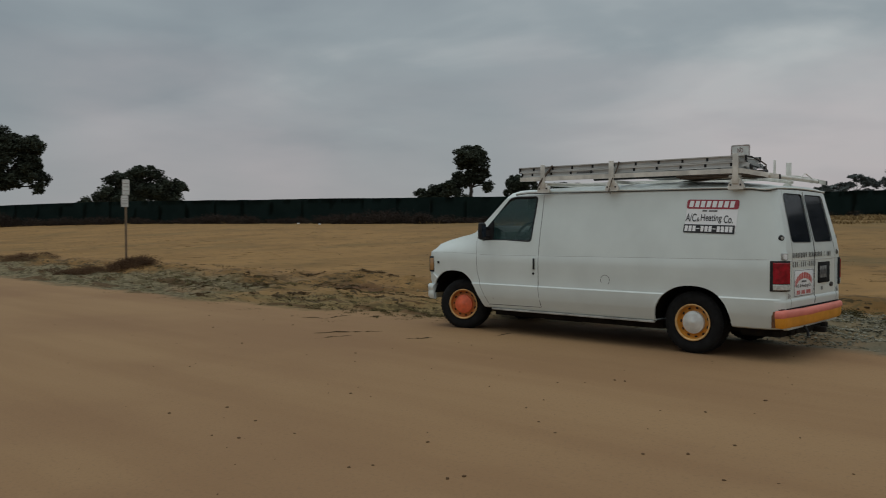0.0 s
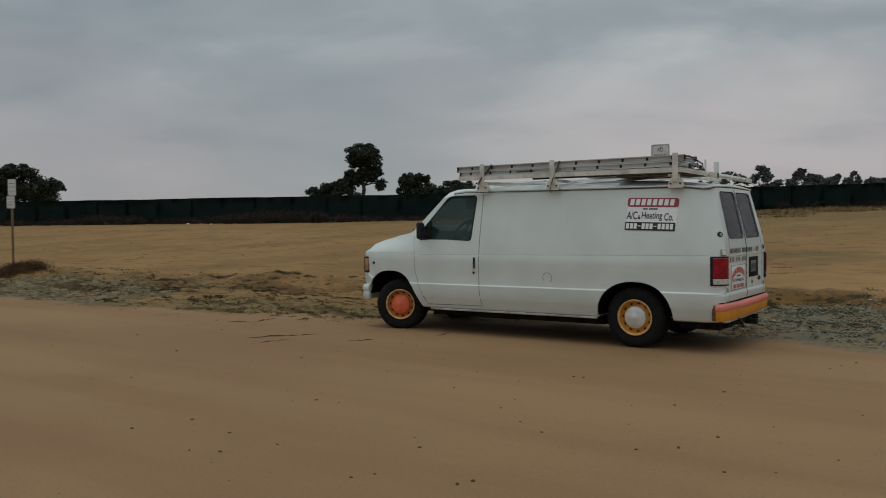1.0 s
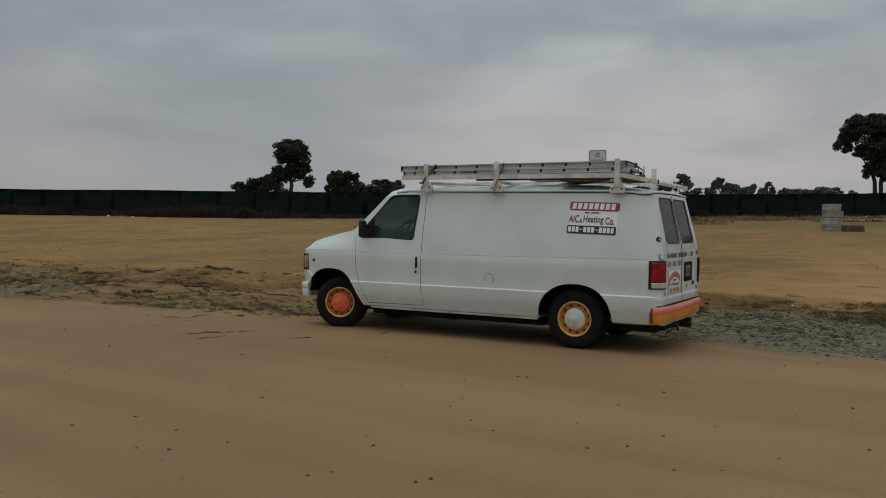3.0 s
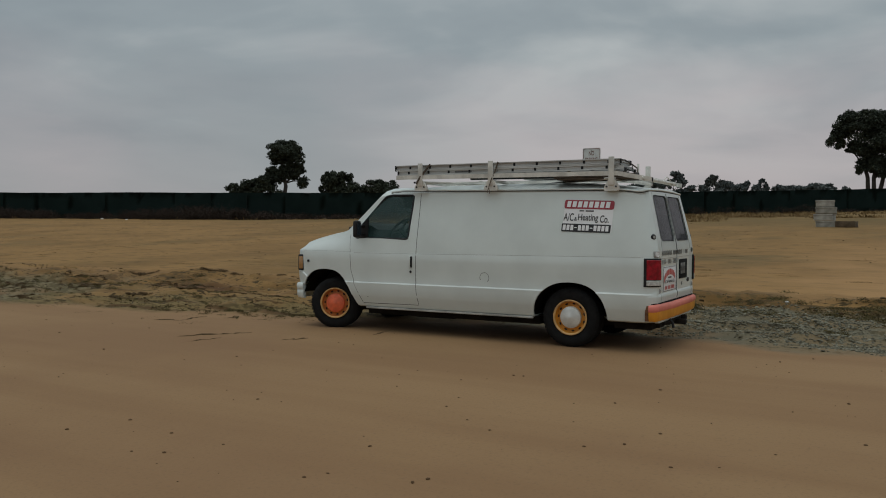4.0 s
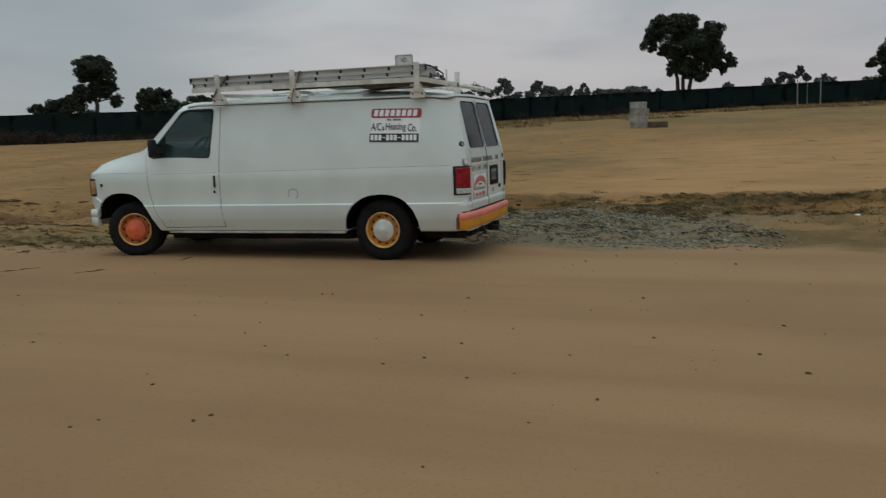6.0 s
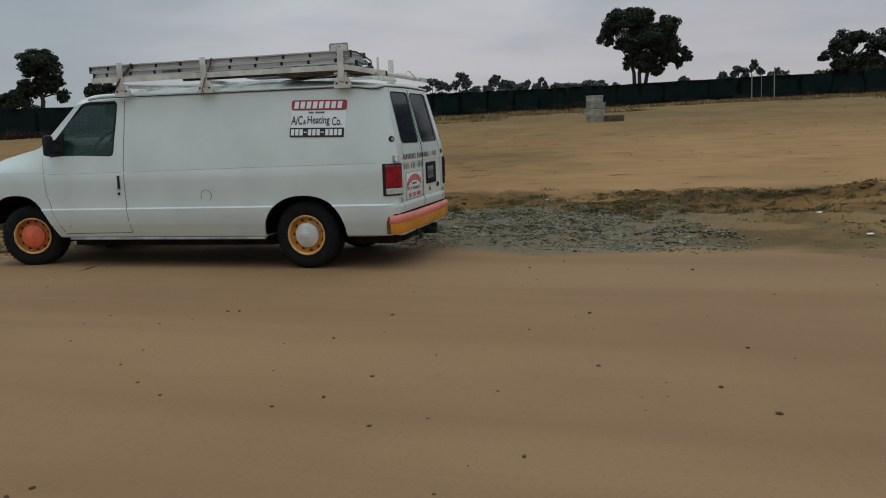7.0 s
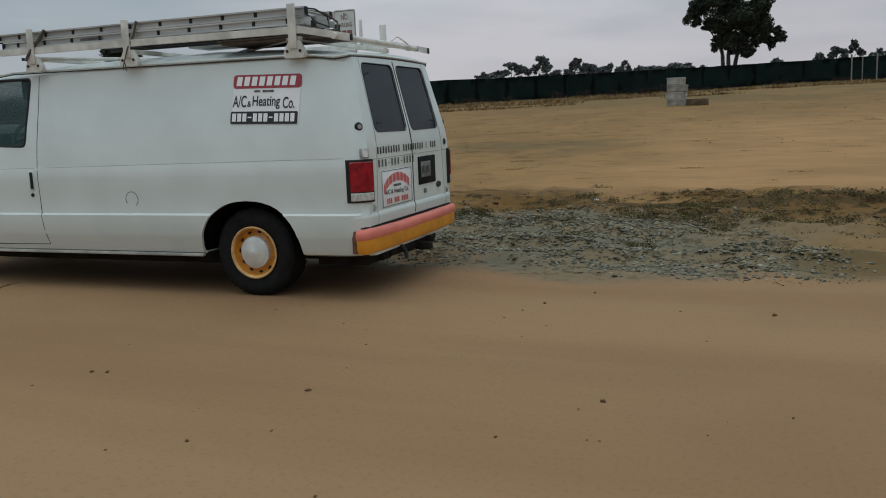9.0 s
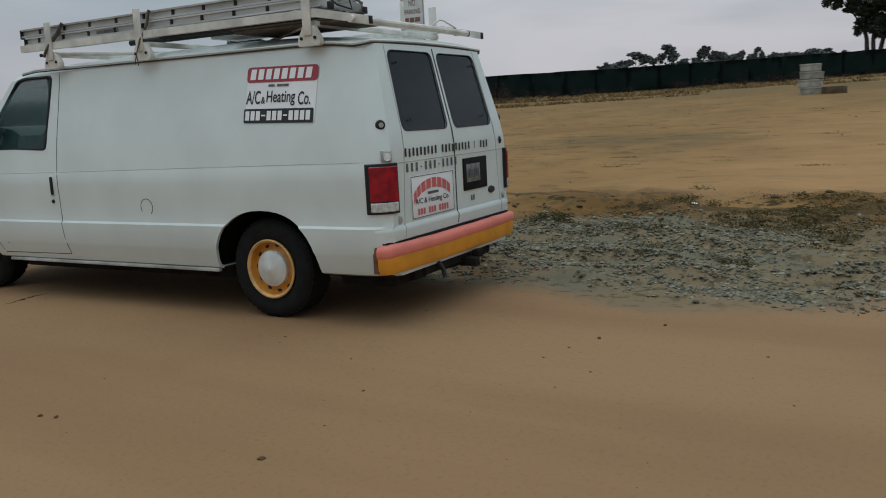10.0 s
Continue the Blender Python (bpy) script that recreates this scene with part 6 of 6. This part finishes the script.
bars([(-0.56 + 0.036 * k, 0.722, 0.026, 0.042) for k in range(12) if k not in (3, 7)], lambda u, v: (1.0065, u, v), DECAL_PINK, "writing", stick)
frame_pts = [(1.005, -0.63, 0.705), (1.005, -0.05, 0.705), (1.005, -0.05, 0.982), (1.005, -0.63, 0.982), (1.005, -0.63, 0.705)]
part("border", tube(bmesh.new(), frame_pts, 0.003, 4), DECAL_GREY, stick)

# the sign on the van's side
U0, U1 = -0.140, 0.470


def side_map(u0, v0, off, slope=-0.03):
    return lambda u, v: van_side(u0 + u + 0.04 * (v0 + v - 1.40), v0 + v + slope * (u0 + u - U0), off)


def side_panel(outline, off, mat, name, parent, label=""):
    bm = grid_rows(fill_outline(outline, 20, 10), lambda u, v: side_map(0, 0, off)(u, v))
    return part(name, bm, mat, parent, label)


sg = side_panel(rounded([(U0 + 0.01, 1.396), (U1, 1.396), (U1, 1.768), (U0 + 0.01, 1.768)], 0.015), 0.003, DECAL_WHITE, "side_sign", van, "white company sign with red and black panels")
side_panel(rounded([(U0 + 0.005, 1.664), (U1 + 0.005, 1.664), (U1 + 0.005, 1.768), (U0 + 0.005, 1.768)], 0.03), 0.0055, DECAL_RED, "name_panel", sg, "dark red name panel")
side_panel(rounded([(U0, 1.393), (U1 - 0.01, 1.393), (U1 - 0.01, 1.488), (U0, 1.488)], 0.012), 0.0055, DECAL_BLACK, "number_panel", sg, "black number panel")
bars([(0.068 * k, 0, 0.048, 0.070) for k in range(8)], side_map(U0 + 0.035, 1.683, 0.008), DECAL_WHITE, "writing", sg, "white letter shapes", skew=0.12)
bars([(0, 0, 0.055, 0.016), (0.075, 0, 0.10, 0.016)], side_map(U0 + 0.20, 1.634, 0.006), DECAL_GREY, "writing", sg)
for words, high, wide, at, base in (("A/C", 0.090, 0.125, 0.012, 1.520), ("&", 0.045, 0.034, 0.146, 1.522), ("Heating", 0.102, 0.245, 0.192, 1.505), ("Co.", 0.086, 0.105, 0.462, 1.510)):
    text_flat(words, high, wide, side_map(U0 + at, base, 0.006), DECAL_BLACK, "lettering", sg)
bars([(0.0475 * k, 0, 0.036, 0.062) for k in range(12) if k not in (3, 7)] + [(0.0475 * k, 0.027, 0.034, 0.010) for k in (3, 7)], side_map(U0 + 0.016, 1.411, 0.008), DECAL_WHITE, "writing", sg, "white number shapes")


# ---- wheels ----
def wheel(x, side, track, cap_mat, rim_mat, lab, steer=0):
    w = part("wheel", lathe(bmesh.new(), [(0, -0.06), (0.16, -0.06), (0.17, 0.08), (0, 0.08)], 24), UNDER, van, lab)
    tyre = [(0.205, -0.095), (0.215, -0.118), (0.24, -0.128), (0.28, -0.132), (0.318, -0.124), (0.340, -0.108), (0.349, -0.088), (0.352, -0.06)]
    full = tyre + [(r, -y) for r, y in tyre[::-1]]
    bm = lathe(bmesh.new(), full, 48)
    part("tyre", bm, RUBBER, w, "black rubber tyre")
    treads = bmesh.new()
    for k in range(48):
        a = 2 * math.pi * k / 48
        for yy in (-0.075, 0.0, 0.075):
            box(treads, (-0.016, yy - 0.026, 0.345), (0.016, yy + 0.026, 0.3545), 0, Matrix.Rotation(a + 0.04 * (yy > 0.02), 4, "Y"))
    part("tread", treads, RUBBER, w, smooth=False)
    part("rim", lathe(bmesh.new(), [(0.207, -0.116), (0.210, -0.130), (0.200, -0.134), (0.192, -0.124), (0.187, -0.092), (0.178, -0.074), (0.166, -0.070), (0.150, -0.074), (0.136, -0.084), (0.12, -0.085), (0.11, -0.07)], 40), rim_mat, w, "painted steel rim")
    part("rim_lip", lathe(bmesh.new(), [(0.189, -0.124), (0.194, -0.132), (0.203, -0.138), (0.212, -0.133), (0.210, -0.122)], 40), RIM_LIP, w, "worn tan rim edge")
    part("hubcap", lathe(bmesh.new(), [(0.130, -0.080), (0.130, -0.108), (0.126, -0.116), (0.116, -0.117), (0.110, -0.121), (0.085, -0.129), (0.04, -0.134), (0.028, -0.140), (0.012, -0.144), (0, -0.145)], 36), cap_mat, w, "round hubcap")
    hole = None
    for k in range(11):
        a = 2 * math.pi * (k + 0.3) / 11
        if hole is None:
            h = bmesh.new()
            bmesh.ops.create_uvsphere(h, u_segments=10, v_segments=6, radius=1)
            for v in h.verts:
                v.co = Vector((v.co.x * 0.020, v.co.y * 0.008, v.co.z * 0.012))
            hole = part("vent_hole", h, BLACK, w)
            ob = hole
        else:
            ob = new("vent_hole", hole.data)
            ob.parent = w
        ob.matrix_basis = Matrix.Rotation(a, 4, "Y") @ Matrix.Translation((0, -0.0705, 0.163))
    w.matrix_basis = pose(x, side * track, 0.372, 0, 0, steer + (0 if side < 0 else 180))
    return w


for side in (-1, 1):
    wheel(-0.03, side, 0.765, CHROME, RIM_REAR, "rear wheel with yellow rim and dull chrome hubcap")
    wheel(-3.53, side, 0.735, CORAL, RIM_FRONT, "front wheel turned aside, with orange rim and coral hubcap", 19)
    for cx, rx, rz in ((-0.022, 0.482, 0.452), (-3.47, 0.53, 0.515)):
        bm = bmesh.new()
        arcs = [[bm.verts.new((cx + rx * math.cos(a), side * y, 0.36 + rz * math.sin(a))) for a in np.linspace(0.06, math.pi - (0.06 if cx > -1 else 0.3), 24)] for y in (0.915, 0.55)]
        for k in range(23):
            bm.faces.new((arcs[0][k], arcs[0][k + 1], arcs[1][k + 1], arcs[1][k]))
        bm.faces.new(arcs[1])
        bmesh.ops.solidify(bm, geom=bm.faces[:], thickness=0.006)
        part("wheel_well", bm, UNDER, van)
# low wide slabs are added to the chassis to keep light from under it
part("chassis", boxes([((-3.9, -0.55, 0.27), (0.95, -0.40, 0.40)), ((-3.9, 0.40, 0.27), (0.95, 0.55, 0.40)), ((-3.05, -0.68, 0.24), (-0.50, 0.68, 0.35)), ((-2.9, -0.30, 0.22), (-1.4, 0.30, 0.40)), ((-0.9, -0.36, 0.22), (-0.45, 0.36, 0.40)), ((-2.95, -0.88, 0.352), (-0.45, 0.88, 0.368)), ((0.5, -0.88, 0.352), (0.97, 0.88, 0.368)), ((0.45, -0.72, 0.26), (0.90, 0.72, 0.348))], 0.01), UNDER, van, "dark dusty chassis with low slabs added to block light")
part("rear_axle", tube(bmesh.new(), [(0, -0.75, 0.366), (0, -0.16, 0.366), (0, -0.1, 0.366), (0, 0.1, 0.366), (0, 0.16, 0.366), (0, 0.75, 0.366)], [0.05, 0.05, 0.15, 0.15, 0.05, 0.05], 12), UNDER, van)
part("front_axle", tube(bmesh.new(), [(-3.505, -0.75, 0.34), (-3.505, 0, 0.30), (-3.505, 0.75, 0.34)], 0.05, 10), UNDER, van)
part("exhaust_pipe", tube(bmesh.new(), [(-2.6, 0.45, 0.29), (-0.7, 0.55, 0.28), (-0.2, 0.6, 0.40), (0.4, 0.62, 0.30), (0.75, 0.8, 0.28)], 0.032, 10), UNDER, van)
# unseen spare tyre, tank and muffler, added to block light under the floor
part("added_spare_tyre", lathe(bmesh.new(), [(0.14, -0.09), (0.30, -0.10), (0.34, -0.05), (0.34, 0.05), (0.30, 0.10), (0.14, 0.09)], 28), RUBBER, van, "spare tyre added under the floor to block light").matrix_basis = pose(0.62, 0.12, 0.35, 90, 0, 0)
part("added_tank", boxes([((-1.9, 0.30, 0.19), (-0.7, 0.80, 0.38))], 0.04), UNDER, van)
part("added_muffler", tube(bmesh.new(), [(-2.7, -0.1, 0.26), (-2.62, -0.1, 0.26), (-2.0, -0.1, 0.26), (-1.92, -0.1, 0.26)], [0.03, 0.10, 0.10, 0.03], 12), UNDER, van)

# cab
part("dashboard", prism(bmesh.new(), [(-3.35, 0.9), (-2.86, 0.9), (-2.80, 1.22), (-2.87, 1.39), (-2.98, 1.445), (-3.17, 1.478), (-3.27, 1.42), (-3.35, 1.33)], -0.72, 0.72, "y"), BLACK, van)
wh = bmesh.new()
tube(wh, [(0.19 * math.cos(a), 0.19 * math.sin(a), 0) for a in np.linspace(0, 2 * math.pi, 29)], 0.019, 8, caps=False)
for a in (0.5, 2.64, 4.71):
    tube(wh, [(0, 0, -0.02), (0.19 * math.cos(a), 0.19 * math.sin(a), 0)], 0.016, 6)
tube(wh, [(0, 0, 0.02), (0, 0, -0.30)], 0.03, 8)
part("steering_wheel", wh, BLACK, van, "black steering wheel").matrix_basis = pose(-2.70, -0.42, 1.385, 0, -52, 0) @ pose(0, 0, 0, 0, 0, 90)
# the engine cover between the seats; a box added on it darkens the window
cover = part("engine_cover", prism(bmesh.new(), [(-2.95, 0.43), (-2.28, 0.43), (-2.30, 1.02), (-2.42, 1.14), (-2.95, 1.20)], -0.27, 0.27, "y"), BLACK, van, "dark engine cover between the seats")
part("dark_fill", boxes([((-2.84, -0.20, 1.15), (-2.24, 0.20, 1.43))], 0.09), SEAT, cover, "dark box added to darken the cab")
for y in (-0.42, 0.42):
    bm = boxes([((-2.45, y - 0.24, 0.72), (-1.95, y + 0.24, 0.86))], 0.04)
    seat = part("seat", bm, SEAT, van, "dark cloth front seat")
    part("seat_back", boxes([((-2.08, y - 0.23, 0.80), (-1.92, y + 0.23, 1.36))], 0.05), SEAT, seat)
    part("headrest", boxes([((-2.06, y - 0.13, 1.40), (-1.94, y + 0.13, 1.58))], 0.04), SEAT, seat)
for y in (-0.43, 0.43):
    part("sun_visor", boxes([((-2.515, y - 0.23, 1.69), (-2.485, y + 0.23, 1.865))], 0.008), LINER, van)
part("bulkhead", boxes([((-1.80, -0.80, 0.45), (-1.77, 0.80, 1.90))], 0.005), LINER, van)
part("cab_floor", boxes([((-3.3, -0.58, 0.40), (0.9, 0.58, 0.43))], 0.005), UNDER, van)

# ---- roof rack ----
rack = tagged(new("roof_rack"), "cream painted steel ladder rack clamped to the van roof", "roof rack")
rack.location, rack.rotation_euler = van.location, van.rotation_euler
POSTS = [-2.09, -1.08, 0.462]
for side in (-1, 1):
    y = -0.885 if side < 0 else 0.815
    end = 0.925 if side < 0 else 0.865
    rail = [(-2.46, y, 2.080), (0.52, y, 2.066), (end, y * 0.985, 1.985)]
    bm = bmesh.new()
    vs = []
    for x, yy, z in rail:
        vs.append([bm.verts.new((x, yy + dy, z + dz)) for dy, dz in ((-0.02, -0.026), (0.02, -0.026), (0.02, 0.026), (-0.02, 0.026))])
    for a, b in zip(vs, vs[1:]):
        for k in range(4):
            bm.faces.new((a[k], a[(k + 1) % 4], b[(k + 1) % 4], b[k]))
    bm.faces.new(vs[0])
    bm.faces.new(vs[-1])
    r = part("side_rail", bm, CREAM, rack, "cream square rail")
    part("rail_plug", boxes([((end - 0.005, y * 0.985 - 0.018, 1.961), (end + 0.008, y * 0.985 + 0.018, 2.009))], 0.002), BLACK, r, "black end plug")
    for k, px in enumerate(POSTS):
        px = px - 0.06 if side > 0 and k == 2 else px
        top = 2.258 if side < 0 or k == 2 else 2.12
        drip_z = (1.905, 1.895, 1.868)[k]
        post = part("rack_post", boxes([((px - 0.034, y - 0.036 if side < 0 else y + 0.022, drip_z + 0.06), (px + 0.034, y - 0.022 if side < 0 else y + 0.036, top))], 0.006), CREAM, rack)
        foot = prism(bmesh.new(), rounded([(px - 0.088, drip_z - 0.005), (px + 0.088, drip_z - 0.005), (px + 0.088, drip_z + 0.04), (px + 0.038, drip_z + 0.125), (px - 0.038, drip_z + 0.125), (px - 0.088, drip_z + 0.04)], 0.018, 3), y - 0.022, y + 0.022, "y")
        f = part("foot", foot, CREAM, post, "cream clamp foot")
        for dx in (-0.055, 0.055):
            part("bolt", lathe(bmesh.new(), [(0, -0.008 * -side), (0.011, -0.006 * -side), (0.011, 0)], 8, (px + dx, y + side * 0.024, drip_z + 0.045)), BLACK, post)
for px in POSTS:
    part("cross_bar", boxes([((px - 0.02, -0.86, 1.99), (px + 0.02, 0.79, 2.025))], 0.005), CREAM, rack)
rear_bar = part("roller_bar", tube(bmesh.new(), [(0.81, -0.93, 2.0), (0.80, 0, 2.002), (0.79, 0.69, 2.002)], 0.024, 10), CREAM, rack, "round rear roller bar")
part("bar_plug", tube(bmesh.new(), [(0.79, 0.685, 2.002), (0.79, 0.702, 2.002)], 0.0245, 10), BLACK, rear_bar)
part("bar_collar", tube(bmesh.new(), [(0.79, 0.50, 2.002), (0.79, 0.54, 2.002)], 0.029, 10), CREAM, rear_bar)
part("wire_loop", tube(bmesh.new(), [(0.80, 0.10, 2.02), (0.80, 0.24, 2.075), (0.79, 0.32, 2.075), (0.79, 0.52, 2.03)], 0.006, 6), CREAM, rear_bar)
part("stop", boxes([((0.40, 0.34, 2.03), (0.415, 0.385, 2.26))], 0.003), CREAM, rack, "thin upright load stop")
for y0, y1 in ((-0.6, 0.5),):
    part("brace", tube(bmesh.new(), [(-2.05, -0.85, 2.01), (-1.1, 0.3, 2.005)], 0.016, 8), CREAM, rack)
    part("brace", tube(bmesh.new(), [(0.43, -0.85, 2.01), (-1.1, 0.3, 2.005)], 0.016, 8), CREAM, rack)

# ---- the ladder on the rack ----
ladder = tagged(new("extension_ladder"), "weathered aluminium extension ladder lying on the roof rack", "ladder")
ladder.location, ladder.rotation_euler = van.location, van.rotation_euler
for level, (z0, z1, xa, xb) in enumerate(((2.110, 2.173, -2.46, 0.53), (2.176, 2.240, -2.50, 0.54))):
    for y in (-0.825, -0.455):
        s = -1 if y < -0.6 else 1
        prof = [(0, z0), (s * 0.028, z0), (s * 0.028, z0 + 0.012), (s * 0.008, z0 + 0.014), (s * 0.008, z1 - 0.014), (s * 0.028, z1 - 0.012), (s * 0.028, z1), (0, z1)]
        part("ladder_rail", prism(bmesh.new(), [(y + a, z) for a, z in prof], xa, xb, "x"), ALU, ladder)
    k = 0
    x = -2.31 + 0.022 * level
    while x < xb - 0.05:
        part("rung", tube(bmesh.new(), [(x, -0.828, (z0 + z1) / 2), (x, -0.452, (z0 + z1) / 2)], 0.015, 10), ALU, ladder)
        b = boxes([((x - 0.014, -0.838, (z0 + z1) / 2 - 0.020), (x + 0.014, -0.8325, (z0 + z1) / 2 + 0.020))], 0.004)
        part("rung_end", b, BLACK, ladder)
        x += 0.299
for lo, hi in (((-2.516, -0.855, 2.166), (-2.501, -0.82, 2.238)), ((-2.476, -0.855, 2.112), (-2.461, -0.82, 2.171))):
    part("rail_tip", boxes([(lo, hi)], 0.003), BLACK, ladder, "black plastic rail end")
for y in (-0.842, -0.458):
    foot = part("ladder_foot", prism(bmesh.new(), [(0.50, 2.118), (0.56, 2.112), (0.605, 2.090), (0.612, 2.102), (0.575, 2.160), (0.50, 2.166)], y, y + 0.012, "y"), ALU, ladder, "hinged aluminium ladder foot")
    part("rubber_pad", boxes([((0.596, y - 0.024, 2.086), (0.616, y + 0.030, 2.132))], 0.004), BLACK, foot, "black rubber pad")
part("end_stay", tube(bmesh.new(), [(0.535, -0.825, 2.205), (0.535, -0.455, 2.205)], 0.010, 8), ALU, ladder)
part("rail_end", boxes([((0.540, -0.853, 2.180), (0.556, -0.818, 2.237)), ((0.540, -0.462, 2.180), (0.556, -0.427, 2.237))], 0.004), BLACK, ladder, "black plastic rail end")
part("slack_rope", tube(bmesh.new(), [(0.30, -0.66, 2.235), (0.42, -0.60, 2.242), (0.56, -0.57, 2.215), (0.66, -0.56, 2.14), (0.68, -0.60, 2.085), (0.62, -0.66, 2.065), (0.52, -0.64, 2.10)], 0.009, 6), STRAP, ladder)
part("pulley_rope", tube(bmesh.new(), [(0.50, -0.80, 2.235), (0.57, -0.74, 2.225), (0.64, -0.68, 2.17), (0.62, -0.62, 2.10), (0.56, -0.70, 2.13), (0.48, -0.72, 2.20)], 0.007, 6), HOSE, ladder)
part("maker_label", boxes([((-1.62, -0.837, 2.130), (-1.38, -0.8335, 2.150))], 0.0), DECAL_GREY, ladder)

# ties round the rack and gear under the ladder
strap = tagged(new("tie_strap"), "frayed brown strap tying the ladder to the rack", "strap")
strap.location, strap.rotation_euler = van.location, van.rotation_euler
part("webbing", tube(bmesh.new(), [(-1.97, -0.866, 2.245), (-2.03, -0.872, 2.17), (-2.09, -0.912, 2.08), (-2.125, -0.932, 2.02), (-2.135, -0.935, 1.99)], [0.012, 0.015, 0.015, 0.012, 0.009], 6), STRAP, strap)
part("buckle", boxes([((-2.165, -0.956, 1.995), (-2.14, -0.938, 2.02))], 0.005), BLACK, strap)
cord = tagged(new("rope"), "thin dark rope knotted round the middle rack post", "rope")
cord.location, cord.rotation_euler = van.location, van.rotation_euler
part("cord_loop", tube(bmesh.new(), [(-1.0, -0.866, 2.245), (-1.03, -0.872, 2.14), (-1.06, -0.925, 2.03), (-1.085, -0.945, 1.93), (-1.07, -0.95, 1.85)], [0.010, 0.010, 0.007, 0.005, 0.005], 5), STRAP, cord)
part("loose_end", tube(bmesh.new(), [(-1.085, -0.945, 1.93), (-1.10, -0.95, 1.88), (-1.105, -0.945, 1.86)], 0.004, 5), STRAP, cord)
hose = tagged(new("black_pipe"), "bundle of black pipe lying under the ladder", "pipe")
hose.location, hose.rotation_euler = van.location, van.rotation_euler
for k, (y, z) in enumerate(((-0.62, 2.062), (-0.56, 2.066), (-0.68, 2.068))):
    part("pipe", tube(bmesh.new(), [(-1.5 + 0.2 * k, y, z), (-0.4, y + 0.02, z), (0.70 - 0.05 * k, y, z)], 0.022, 10), HOSE, hose)
tarp = tagged(new("folded_tarp"), "dark brown folded tarp lying under the ladder", "tarp")
tarp.location, tarp.rotation_euler = van.location, van.rotation_euler
for k, (lo, hi) in enumerate([((-0.25, -0.80, 2.003), (0.70, -0.36, 2.022)), ((-0.30, -0.79, 2.0235), (0.735, -0.38, 2.042))]):
    part("fold", boxes([(lo, hi)], 0.007), STRAP, tarp)
board = tagged(new("duct_board"), "grey sheet metal duct lying on the rack", "duct")
board.location, board.rotation_euler = van.location, van.rotation_euler
part("duct", boxes([((-0.85, -0.42, 2.042), (0.35, -0.12, 2.10))], 0.008), ALU, board)

# ---- single stones of the gravel bed, nearest first ----
for k, (x, y, s) in enumerate(picked):
    ob = new("stone", stone_shapes[k % 5])
    ob.parent = bed
    ob.location, ob.scale, ob.rotation_euler = (x, y, gz(x, y) + 0.15 * s), (s, s, s * rg.uniform(0.7, 1.1)), (rg.uniform(-0.3, 0.3), rg.uniform(-0.3, 0.3), rg.uniform(0, 6.2))
